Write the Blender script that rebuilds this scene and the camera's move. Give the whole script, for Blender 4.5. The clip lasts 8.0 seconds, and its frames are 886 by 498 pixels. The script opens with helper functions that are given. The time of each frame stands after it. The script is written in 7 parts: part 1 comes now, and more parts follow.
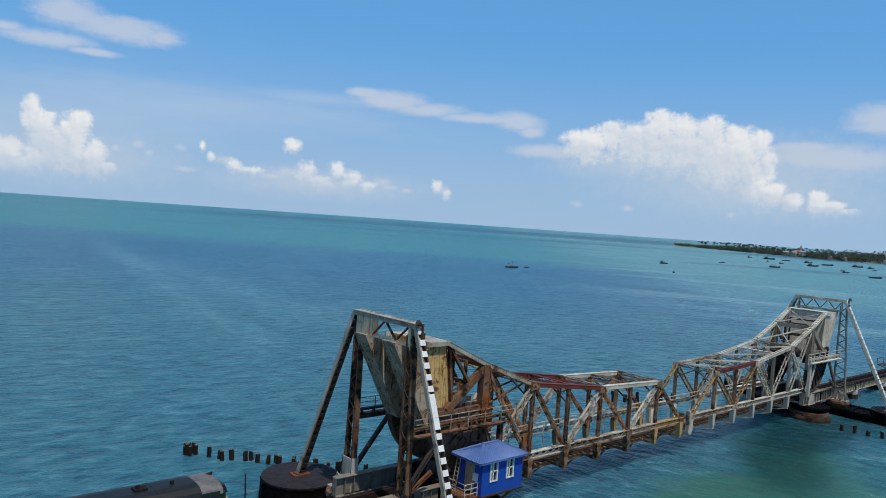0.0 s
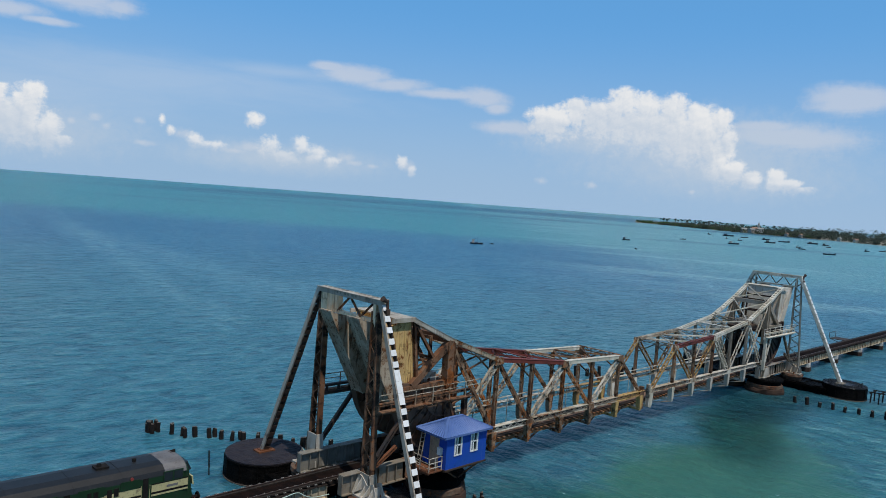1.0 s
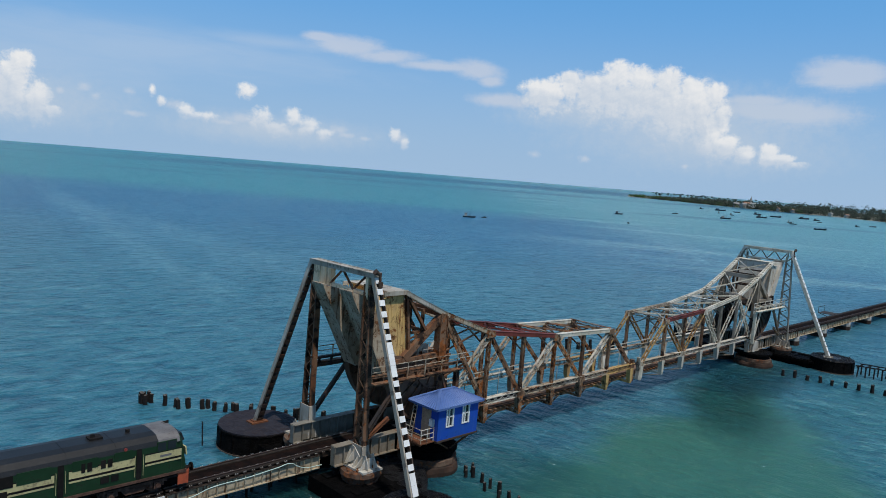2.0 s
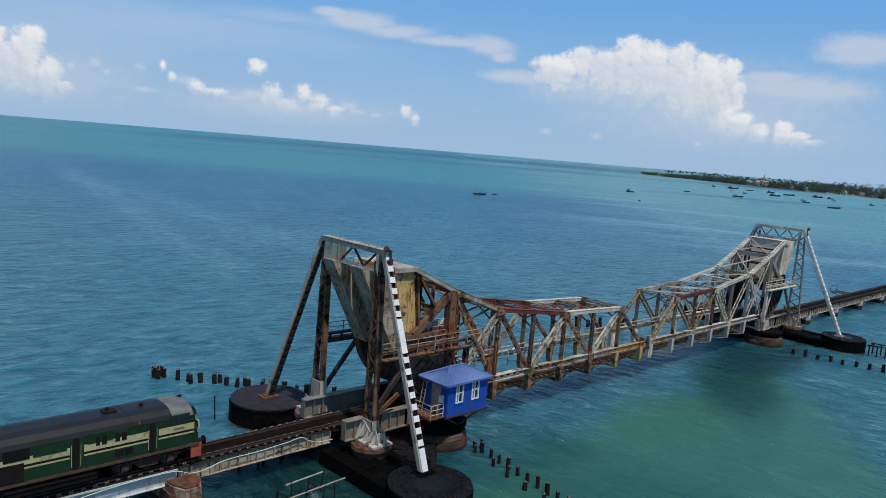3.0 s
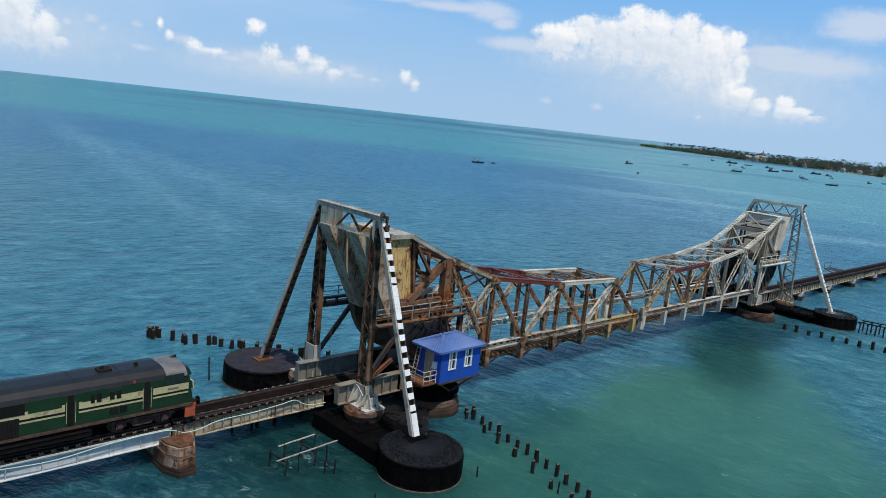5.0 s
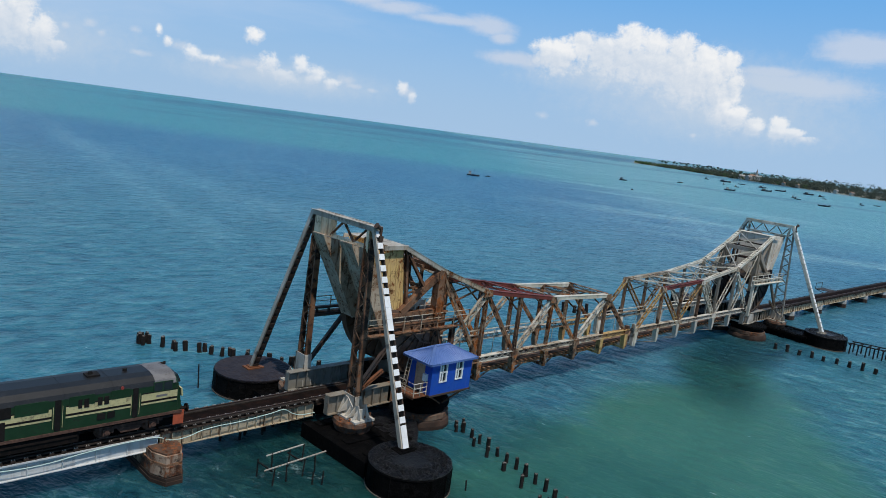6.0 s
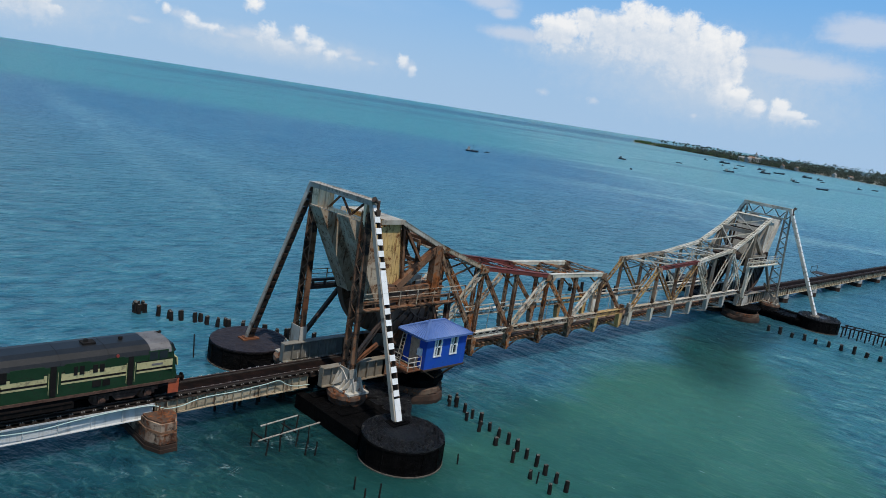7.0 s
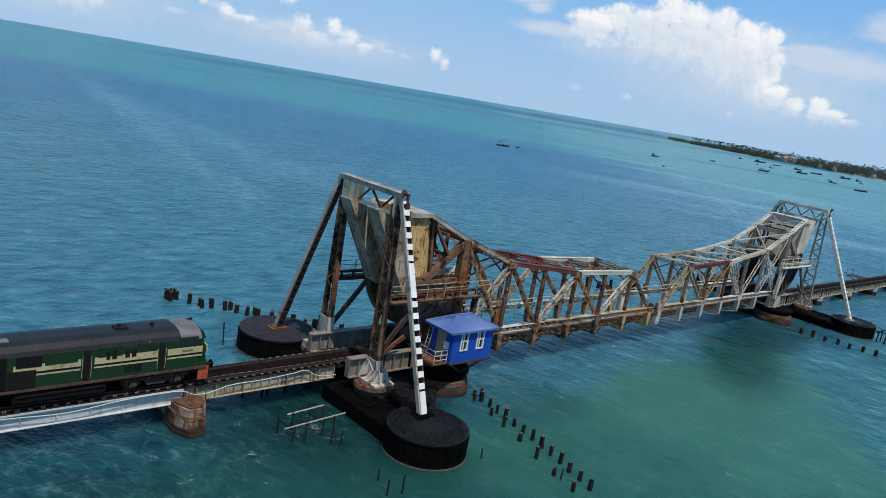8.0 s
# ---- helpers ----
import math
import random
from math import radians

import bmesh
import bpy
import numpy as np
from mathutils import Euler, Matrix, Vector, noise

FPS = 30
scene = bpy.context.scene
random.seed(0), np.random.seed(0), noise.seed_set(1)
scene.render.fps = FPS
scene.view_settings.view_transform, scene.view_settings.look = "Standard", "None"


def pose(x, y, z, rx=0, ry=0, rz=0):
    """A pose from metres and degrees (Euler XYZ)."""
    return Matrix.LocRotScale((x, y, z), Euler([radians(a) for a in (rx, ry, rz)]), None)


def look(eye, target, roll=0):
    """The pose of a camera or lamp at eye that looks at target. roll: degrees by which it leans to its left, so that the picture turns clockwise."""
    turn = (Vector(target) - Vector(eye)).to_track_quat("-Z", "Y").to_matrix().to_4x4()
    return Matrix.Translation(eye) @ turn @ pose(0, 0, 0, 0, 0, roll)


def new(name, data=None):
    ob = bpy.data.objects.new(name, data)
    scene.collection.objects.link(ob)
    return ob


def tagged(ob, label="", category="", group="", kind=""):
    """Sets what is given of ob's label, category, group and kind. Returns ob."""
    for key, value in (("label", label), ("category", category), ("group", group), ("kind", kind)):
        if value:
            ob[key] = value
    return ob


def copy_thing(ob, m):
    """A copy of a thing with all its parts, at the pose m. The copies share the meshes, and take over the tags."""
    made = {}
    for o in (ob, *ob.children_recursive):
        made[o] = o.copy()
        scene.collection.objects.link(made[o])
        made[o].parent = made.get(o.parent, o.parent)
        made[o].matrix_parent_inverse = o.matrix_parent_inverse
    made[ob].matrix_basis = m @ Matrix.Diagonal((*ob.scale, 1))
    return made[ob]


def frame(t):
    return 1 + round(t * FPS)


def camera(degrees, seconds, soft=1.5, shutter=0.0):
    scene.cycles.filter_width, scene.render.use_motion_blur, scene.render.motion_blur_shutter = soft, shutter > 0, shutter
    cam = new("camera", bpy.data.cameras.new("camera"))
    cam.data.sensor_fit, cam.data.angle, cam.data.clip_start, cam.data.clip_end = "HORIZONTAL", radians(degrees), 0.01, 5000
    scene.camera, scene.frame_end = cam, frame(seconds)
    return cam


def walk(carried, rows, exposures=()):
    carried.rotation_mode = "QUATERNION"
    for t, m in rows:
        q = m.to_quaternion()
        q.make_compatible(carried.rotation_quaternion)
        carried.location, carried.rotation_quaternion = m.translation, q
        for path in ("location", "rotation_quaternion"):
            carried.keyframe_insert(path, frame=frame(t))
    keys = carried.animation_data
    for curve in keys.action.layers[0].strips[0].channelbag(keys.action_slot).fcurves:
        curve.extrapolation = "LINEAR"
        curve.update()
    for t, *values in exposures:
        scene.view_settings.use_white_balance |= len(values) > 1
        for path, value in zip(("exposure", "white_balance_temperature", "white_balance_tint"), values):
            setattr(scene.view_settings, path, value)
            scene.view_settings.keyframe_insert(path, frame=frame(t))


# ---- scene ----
# Camera, hand-held on the road bridge beside the railway
cam = camera(61.94, 8.0, 0.8)
EYE = (-31.0, -40.4, 22.0)
ROWS = [  # seconds, yaw, pitch, roll
    (0, -41.652, -2.289, 4.005),
    (0.5, -43.658, -2.952, 4.051),
    (1, -44.495, -3.932, 4.259),
    (1.5, -45.126, -5.039, 4.216),
    (3, -44.563, -7.787, 4.751),
    (3.5, -43.267, -8.550, 4.909),
    (4, -43.112, -9.447, 5.836),
    (4.5, -44.311, -10.504, 6.324),
    (5, -45.099, -10.260, 6.242),
    (5.2, -45.336, -9.522, 6.551),
    (6.3, -45.741, -9.408, 7.917),
    (6.5, -46.217, -10.072, 8.288),
    (7, -46.013, -11.126, 8.899),
    (7.5, -44.845, -11.646, 9.269),
    (8, -43.863, -11.943, 9.708),
]
walk(cam, [(t, pose(*EYE, 90 + p, 0, y) @ pose(0, 0, 0, 0, 0, r)) for t, y, p, r in ROWS],
     [(0.0, -0.16), (1.5, -0.17), (3.0, -0.16), (3.5, -0.22), (4.2, -0.04), (5.0, 0.06), (6.5, -0.07), (8.0, 0.03)])

# ---- light ----
SUN_AZ, SUN_EL = 192.0, 66.0   # degrees from +y towards +x, and above the sea
sun = new("sun", bpy.data.lights.new("sun", "SUN"))
sun.data.energy, sun.data.angle, sun.data.color = 3.6, radians(0.6), (1.0, 0.955, 0.88)
_s = Vector((math.sin(radians(SUN_AZ)) * math.cos(radians(SUN_EL)), math.cos(radians(SUN_AZ)) * math.cos(radians(SUN_EL)), math.sin(radians(SUN_EL))))
sun.matrix_basis = look(_s * 200, (0, 0, 0))


class Nodes:
    """Short hand for node trees."""
    def __init__(self, tree):
        self.t = tree
        tree.nodes.clear()

    def put(self, kind):
        return self.t.nodes.new(kind)

    def wire(self, a, b):
        self.t.links.new(a, b)

    def feed(self, sock, v):
        if isinstance(v, bpy.types.NodeSocket):
            self.wire(v, sock)
        elif isinstance(v, (tuple, list)) and len(v) == 3 and sock.type == "RGBA":
            sock.default_value = (*v, 1)
        else:
            sock.default_value = v

    def math(self, op, a, b=0.0, c=0.0, clamp=False):
        n = self.put("ShaderNodeMath")
        n.operation, n.use_clamp = op, clamp
        for s, v in zip(n.inputs, (a, b, c)):
            self.feed(s, v)
        return n.outputs[0]

    def vec(self, op, a, b=(0, 0, 0), out=0):
        n = self.put("ShaderNodeVectorMath")
        n.operation = op
        self.feed(n.inputs[0], a)
        self.feed(n.inputs[1], b)
        return n.outputs[out]

    def mix(self, f, a, b, blend="MIX"):
        n = self.put("ShaderNodeMix")
        n.data_type, n.blend_type = "RGBA", blend
        self.feed(n.inputs[0], f)
        self.feed(n.inputs[6], a)
        self.feed(n.inputs[7], b)
        return n.outputs[2]

    def step(self, v, lo, hi, a=0.0, b=1.0):
        n = self.put("ShaderNodeMapRange")
        n.interpolation_type = "SMOOTHSTEP"
        for s, x in zip(n.inputs, (v, lo, hi, a, b)):
            self.feed(s, x)
        return n.outputs[0]

    def noise(self, at, scale, detail=4.0, rough=0.55, warp=0.0):
        n = self.put("ShaderNodeTexNoise")
        self.feed(n.inputs["Vector"], at)
        n.inputs["Scale"].default_value, n.inputs["Detail"].default_value = scale, detail
        n.inputs["Roughness"].default_value, n.inputs["Distortion"].default_value = rough, warp
        return n.outputs[0]

    def xyz(self, x, y, z=0.0):
        n = self.put("ShaderNodeCombineXYZ")
        for s, v in zip(n.inputs, (x, y, z)):
            self.feed(s, v)
        return n.outputs[0]

    def split(self, v):
        n = self.put("ShaderNodeSeparateXYZ")
        self.wire(v, n.inputs[0])
        return n.outputs


# ---- sky: blue daylight with fair-weather cumulus over the sea ----
world = bpy.data.worlds.new("sky")
scene.world = world
world.use_nodes = True
k = Nodes(world.node_tree)
sky = k.put("ShaderNodeTexSky")
sky.sky_type, sky.sun_disc, sky.sun_elevation, sky.sun_rotation = "NISHITA", False, radians(SUN_EL), radians(SUN_AZ)
sky.altitude, sky.air_density, sky.dust_density, sky.ozone_density = 0.0, 1.0, 0.6, 2.5
way = k.put("ShaderNodeTexCoord").outputs["Generated"]
dx, dy, dz = k.split(way)
azim = k.math("MULTIPLY", k.math("ARCTAN2", dx, dy), 180 / math.pi)
elev = k.math("MULTIPLY", k.math("ARCSINE", dz), 180 / math.pi)
at = k.xyz(azim, elev)
wisp = k.noise(k.xyz(k.math("MULTIPLY", azim, 0.16), k.math("MULTIPLY", elev, 0.75)), 1.0, 5.0, 0.6, 0.4)


def heap(blobs, at, sag=1.0):
    """The largest of several soft ellipses (azimuth, elevation, half width, half height): 1 inside, falling outwards, sag times slower downwards."""
    best = None
    for u, v, a, b in blobs:
        off = k.vec("SUBTRACT", at, (u, v, 0))
        d = k.vec("MULTIPLY", off, (1 / a, 1 / b, 1))
        if sag != 1.0:
            d = k.vec("MAXIMUM", d, k.vec("MULTIPLY", off, (1 / a, 1 / (b * sag), 1)))
        m = k.math("SUBTRACT", 1.5, k.vec("LENGTH", d, out=1))
        best = m if best is None else k.math("SMOOTH_MAX", best, m, 0.2)
    return best


# heads of the great bank over the strait and of its trailing tower
BANK = [(52.1, 6.79, 2.0, 0.84), (53.9, 7.5, 1.16, 0.83), (55.5, 7.23, 1.55, 1.03), (57.3, 8.45, 1.12, 0.81), (56.7, 7.61, 1.13, 0.82), (59.0, 8.05, 1.5, 0.81), (60.8, 7.98, 1.39, 0.88), (62.6, 7.42, 1.28, 0.87), (61.5, 6.2, 3.2, 1.3), (63.9, 4.9, 1.3, 1.2),
        (64.2, 7.14, 0.96, 0.79), (63.4, 6.37, 1.56, 0.95), (64.8, 5.61, 0.66, 0.87), (58.7, 6.73, 4.28, 1.06), (64.4, 4.64, 0.74, 0.72), (65.3, 3.65, 0.95, 0.6), (66.6, 3.11, 0.86, 0.43), (68.2, 3.23, 0.7, 0.66), (69.2, 2.82, 0.89, 0.35), (70.3, 2.49, 0.6, 0.19)]
# heaps to seaward
HEAPS = [(12.1, 5.64, 0.6, 0.86), (12.8, 4.8, 0.95, 0.76), (15.0, 5.18, 0.88, 0.69), (14.6, 3.98, 1.26, 1.16), (16.0, 2.96, 0.86, 0.94), (13.5, 3.55, 1.52, 1.15), (17.0, 2.11, 0.65, 0.28), (10.7, 2.85, 1.11, 0.75), (12.4, 2.67, 0.67, 0.46), (11.4, 1.95, 1.83, 0.45)]
PUFFS = [(23.2, 4.2, 0.32, 0.41), (23.8, 3.51, 0.36, 0.33), (25.5, 3.04, 0.69, 0.46), (26.8, 2.69, 0.98, 0.34), (29.7, 4.93, 0.75, 0.51), (30.9, 3.08, 1.06, 0.68), (33.1, 3.34, 0.73, 0.56), (34.2, 2.82, 0.95, 0.65), (35.5, 2.22, 0.74, 0.35), (31.9, 2.38, 1.45, 0.47), (40.8, 2.61, 0.52, 0.44), (41.6, 2.01, 0.39, 0.35)]
# the rest of the round horizon
ROUND = [(-18, 5, 5, 1.8), (-42, 4, 6, 1.5), (95, 5, 6, 2.0), (118, 4, 7, 1.6), (150, 6, 8, 2.2), (-80, 6, 8, 2.4), (-130, 5, 9, 2.0)]
# how far down each heap stays thick
THICK = [(58.2, 7.66, 6.73, 2.67), (52.1, 6.75, 3.75, 1.67), (62.6, 6.58, 3.34, 2.62), (65.4, 3.77, 1.88, 1.35), (68.3, 3.01, 2.72, 0.85), (13.7, 4.44, 3.51, 2.73), (11.2, 2.54, 2.5, 1.12), (15.6, 2.92, 2.16, 1.95),
         (23.6, 3.79, 1.19, 1.15), (25.9, 3.0, 1.96, 0.92), (29.7, 4.84, 1.51, 1.01), (32.6, 3.04, 3.66, 1.46), (35.0, 2.45, 1.82, 0.86), (41.2, 2.33, 1.31, 0.96)] + [(u, v, a * 1.6, b * 1.8) for u, v, a, b in ROUND]
FAINT = [(18.9, 3.85, 0.52, 0.48), (21.7, 3.85, 0.46, 0.37), (22.0, 2.36, 1.02, 0.29), (17.4, 3.42, 0.36, 0.32), (51.6, 1.85, 0.55, 0.39), (55.4, 1.84, 0.62, 0.38), (62.7, 1.8, 0.3, 0.24), (38.6, 2.02, 0.61, 0.22), (37.2, 2.18, 0.96, 0.3), (28.2, 2.35, 1.25, 0.25), (19.6, 3.32, 0.38, 0.32), (24.6, 3.3, 1.1, 0.5), (29.4, 2.75, 1.6, 0.5), (36.6, 2.5, 0.9, 0.45), (41.2, 2.3, 0.8, 0.6)]
VEIL = [(12.4, 10.2, 3.24, 0.51), (15.7, 9.78, 1.6, 0.26), (17.4, 11.55, 3.52, 0.83), (20.0, 11.42, 1.52, 0.46), (14.0, 12.23, 2.08, 0.94), (10.3, 10.57, 1.28, 0.36), (37.2, 8.79, 2.69, 0.67), (34.8, 9.18, 1.29, 0.33), (39.9, 8.23, 2.4, 0.55), (43.8, 7.86, 3.9, 0.38),
        (46.7, 7.78, 1.81, 0.68), (47.8, 7.08, 0.95, 0.42), (48.8, 5.72, 2.35, 0.51), (68.4, 5.99, 4.34, 0.92), (72.2, 8.61, 2.66, 1.02), (67.3, 6.7, 2.43, 0.39), (-30, 13, 18, 2.0), (110, 12, 20, 2.0)]
WASH = [(21.9, 7.0, 15.8, 1.7), (14.3, 5.3, 11.3, 1.9), (31.2, 8.4, 6.9, 0.6)]
UNDER = [(62.5, 4.6, 8.2, 2.4), (64.0, 3.5, 7.1, 1.7), (55.5, 5.15, 5.2, 1.25), (14.1, 2.57, 6.1, 1.5), (31.6, 2.06, 6.5, 0.95)]


def cells(at, scale):
    """Round heads of cloud: distance to the nearest of scattered centres."""
    v = k.put("ShaderNodeTexVoronoi")
    v.voronoi_dimensions, v.feature = "2D", "SMOOTH_F1"
    k.wire(at, v.inputs["Vector"])
    v.inputs["Scale"].default_value, v.inputs["Smoothness"].default_value = scale, 0.35
    return v.outputs["Distance"]


def billow(at):
    """Cauliflower relief in three sizes."""
    n = k.put("ShaderNodeTexNoise")
    n.inputs["Scale"].default_value, n.inputs["Detail"].default_value = 0.9, 2.0
    k.wire(at, n.inputs["Vector"])
    q = k.vec("ADD", at, k.vec("MULTIPLY", k.vec("SUBTRACT", n.outputs["Color"], (0.5, 0.5, 0.5)), (1.1, 0.9, 0.0)))
    big = k.math("MULTIPLY", k.math("SUBTRACT", 0.42, cells(q, 0.95)), 0.34)
    small = k.math("MULTIPLY", k.math("SUBTRACT", 0.42, cells(q, 2.3)), 0.16)
    fine = k.math("MULTIPLY", k.math("SUBTRACT", k.noise(at, 1.4, 4.0, 0.55, 0.3), 0.5), 0.8)
    shred = k.math("MULTIPLY", k.math("SUBTRACT", k.noise(q, 4.2, 5.0, 0.65), 0.5), 0.62)
    return k.math("ADD", k.math("ADD", big, small), k.math("ADD", fine, shred))


heads = BANK + HEAPS + ROUND


def mound(at):
    return k.math("MAXIMUM", heap(heads, at, 2.6), k.math("MULTIPLY", heap(PUFFS, at, 1.8), 0.8))


rough_now, rough_sun = billow(at), billow(k.vec("ADD", at, (0.16, 0.26, 0)))
mass, mass_sun = mound(at), mound(k.vec("ADD", at, (0.16, 0.26, 0)))
bulk, bulk_sun = heap(THICK, at), heap(THICK, k.vec("ADD", at, (0.3, 0.8, 0)))
dens = k.math("ADD", mass, rough_now)
edge = k.step(dens, 0.28, 1.0)
depth = k.step(k.math("ADD", bulk, k.math("MULTIPLY", rough_now, 0.5)), -0.05, 0.85)
cum = k.math("MULTIPLY", k.math("MULTIPLY", edge, depth), k.step(elev, -0.6, 5.0, 0.30, 1.0))
# heads catch the sun on their upper sides; hollows and bases are grey-blue
relief_lit = k.step(k.math("SUBTRACT", rough_now, rough_sun), -0.30, 0.34)
slope_lit = k.step(k.math("SUBTRACT", mass, mass_sun), -0.20, 0.42)
bulk_lit = k.step(k.math("ADD", k.math("SUBTRACT", bulk, bulk_sun), k.math("MULTIPLY", rough_now, 0.25)), -0.25, 0.50)
lit = k.math("ADD", k.math("MULTIPLY", relief_lit, 0.24), k.math("ADD", k.math("MULTIPLY", slope_lit, 0.24), k.math("MULTIPLY", bulk_lit, 0.60)))
lit = k.math("MULTIPLY", lit, k.step(depth, 0.25, 1.0, 0.5, 1.1))
thin = k.step(k.math("ADD", heap(VEIL, at), k.math("ADD", k.math("MULTIPLY", k.math("SUBTRACT", wisp, 0.5), 1.3), k.math("MULTIPLY", rough_now, 0.4))), 0.05, 1.1)
wash = k.step(k.math("ADD", heap(WASH, at), k.math("MULTIPLY", k.math("SUBTRACT", wisp, 0.5), 1.2)), 0.0, 1.6)
under = k.step(k.math("ADD", heap(UNDER, at), k.math("MULTIPLY", rough_now, 0.7)), -0.3, 1.5)
puff = k.step(k.math("ADD", heap(FAINT, at), k.math("MULTIPLY", k.math("SUBTRACT", k.noise(at, 1.6, 6.0, 0.62), 0.5), 1.5)), 0.45, 1.5)
haze = k.step(elev, 15.0, -2.0)
cloud = k.mix(lit, (7.5, 8.4, 9.6), (11.0, 11.0, 11.0))
clear = k.mix(k.step(elev, 10.0, 55.0), (1.5, 5.2, 10.6), (2.1, 3.0, 4.5))
base = k.mix(0.75, k.mix(1.0, sky.outputs[0], (1.0, 1.1, 1.25), "MULTIPLY"), clear)
base = k.mix(haze, base, (4.55, 6.6, 9.15))
base = k.mix(k.math("MULTIPLY", wash, 0.42), base, (6.6, 7.9, 9.7))
base = k.mix(k.math("MULTIPLY", thin, 0.66), base, (7.9, 8.4, 9.5))
base = k.mix(k.math("MULTIPLY", under, 0.78), base, (6.4, 7.65, 9.2))
base = k.mix(k.math("MULTIPLY", puff, 0.5), base, (8.0, 8.6, 9.6))
bg = k.put("ShaderNodeBackground")
k.wire(k.mix(k.math("MULTIPLY", cum, 0.94), base, cloud), bg.inputs[0])
bg.inputs[1].default_value = 0.085
k.wire(bg.outputs[0], k.put("ShaderNodeOutputWorld").inputs[0])


# ---- materials ----
def surface(name, rough=0.7, metal=0.0, spec=0.5):
    m = bpy.data.materials.new(name)
    m.use_nodes = True
    n = Nodes(m.node_tree)
    p = n.put("ShaderNodeBsdfPrincipled")
    n.wire(p.outputs[0], n.put("ShaderNodeOutputMaterial").inputs[0])
    p.inputs["Roughness"].default_value, p.inputs["Metallic"].default_value = rough, metal
    p.inputs["Specular IOR Level"].default_value = spec
    return m, n, p


def relief(n, p, height, strength=0.3, dist=0.02):
    b = n.put("ShaderNodeBump")
    b.inputs["Strength"].default_value, b.inputs["Distance"].default_value = strength, dist
    n.feed(b.inputs["Height"], height)
    n.wire(b.outputs[0], p.inputs["Normal"])


def worn(name, paint, paint2, rust=(0.12, 0.045, 0.018), amount=0.5, streak=0.5, rough=0.6, scale=1.0, dark=(0.03, 0.018, 0.012), grime=0.6):
    """Old paint on steel: two tones, rust patches, runs of rust down the faces, dirt."""
    m, n, p = surface(name, rough, 0.0, 0.25)
    tc = n.put("ShaderNodeTexCoord").outputs["Object"]
    x, y, z = n.split(tc)
    big = n.noise(tc, 0.7 * scale, 5, 0.6)
    mid = n.noise(tc, 4.0 * scale, 5, 0.65)
    grain = n.noise(tc, 30.0 * scale, 3, 0.6)
    run = n.noise(n.xyz(n.math("MULTIPLY", x, 5.0), n.math("MULTIPLY", y, 5.0), n.math("MULTIPLY", z, 0.5)), 1.0 * scale, 4, 0.6)
    own = n.put("ShaderNodeObjectInfo").outputs["Random"]
    c = n.mix(n.step(n.math("ADD", big, n.math("MULTIPLY", own, 0.18)), 0.42, 0.68), paint, paint2)
    k1 = n.math("ADD", n.math("ADD", n.math("MULTIPLY", mid, 0.6), n.math("MULTIPLY", big, 0.4)), n.math("MULTIPLY", n.math("SUBTRACT", own, 0.5), 0.10))
    k2 = n.math("MULTIPLY", n.step(run, 0.52, 0.68), streak)
    edge = 0.74 - 0.42 * amount
    mask = n.math("MAXIMUM", n.step(k1, edge, edge + 0.09), k2)
    rc = n.mix(n.step(n.math("ADD", n.noise(tc, 2.1 * scale, 4, 0.6), n.math("MULTIPLY", n.math("SUBTRACT", grain, 0.5), 0.3)), 0.42, 0.60), tuple(v * 1.25 for v in rust), tuple(v * 0.38 for v in rust))
    c = n.mix(mask, c, rc)
    c = n.mix(n.math("MULTIPLY", n.step(n.noise(tc, 1.7 * scale, 6, 0.7), 0.58 - (grime - 0.6) * 0.3, 0.75 - (grime - 0.6) * 0.4), grime), c, dark)
    n.wire(c, p.inputs["Base Color"])
    n.wire(n.step(mask, 0.0, 1.0, rough, min(0.95, rough + 0.25)), p.inputs["Roughness"])
    relief(n, p, n.math("ADD", grain, mid), 0.35, 0.015)
    return m


def mottled(name, c1, c2, c3=None, rough=0.8, scale=2.0, bump=0.4, dist=0.03, metal=0.0, spec=0.4):
    m, n, p = surface(name, rough, metal, spec)
    tc = n.put("ShaderNodeTexCoord").outputs["Object"]
    own = n.put("ShaderNodeObjectInfo").outputs["Random"]
    a = n.noise(tc, scale, 6, 0.65)
    b = n.noise(tc, scale * 7, 4, 0.6)
    c = n.mix(n.step(n.math("ADD", a, n.math("MULTIPLY", n.math("SUBTRACT", own, 0.5), 0.2)), 0.36, 0.64), c1, c2)
    if c3:
        c = n.mix(n.step(n.math("ADD", n.math("MULTIPLY", b, 0.6), n.math("MULTIPLY", a, 0.4)), 0.52, 0.64), c, c3)
    n.wire(c, p.inputs["Base Color"])
    relief(n, p, n.math("ADD", a, n.math("MULTIPLY", b, 0.5)), bump, dist)
    return m


RUST = worn("rusted_steel", (0.13, 0.066, 0.036), (0.30, 0.21, 0.135), (0.26, 0.082, 0.020), 0.60, 0.65, 0.7, 0.6, (0.013, 0.008, 0.006), 0.9)
RUSTGREY = worn("weathered_steel", (0.57, 0.52, 0.43), (0.38, 0.31, 0.22), (0.22, 0.075, 0.02), 0.45, 0.55, 0.65, 0.65, (0.028, 0.018, 0.012), 0.85)
OCHRE = worn("ochre_rusted_steel", (0.50, 0.32, 0.12), (0.32, 0.19, 0.08), (0.22, 0.072, 0.018), 0.48, 0.55, 0.7, 0.65, (0.020, 0.013, 0.009), 0.85)
BROWN = worn("brown_steel", (0.12, 0.050, 0.024), (0.20, 0.115, 0.068), (0.22, 0.068, 0.017), 0.52, 0.65, 0.75, 0.6, (0.012, 0.007, 0.005), 0.95)
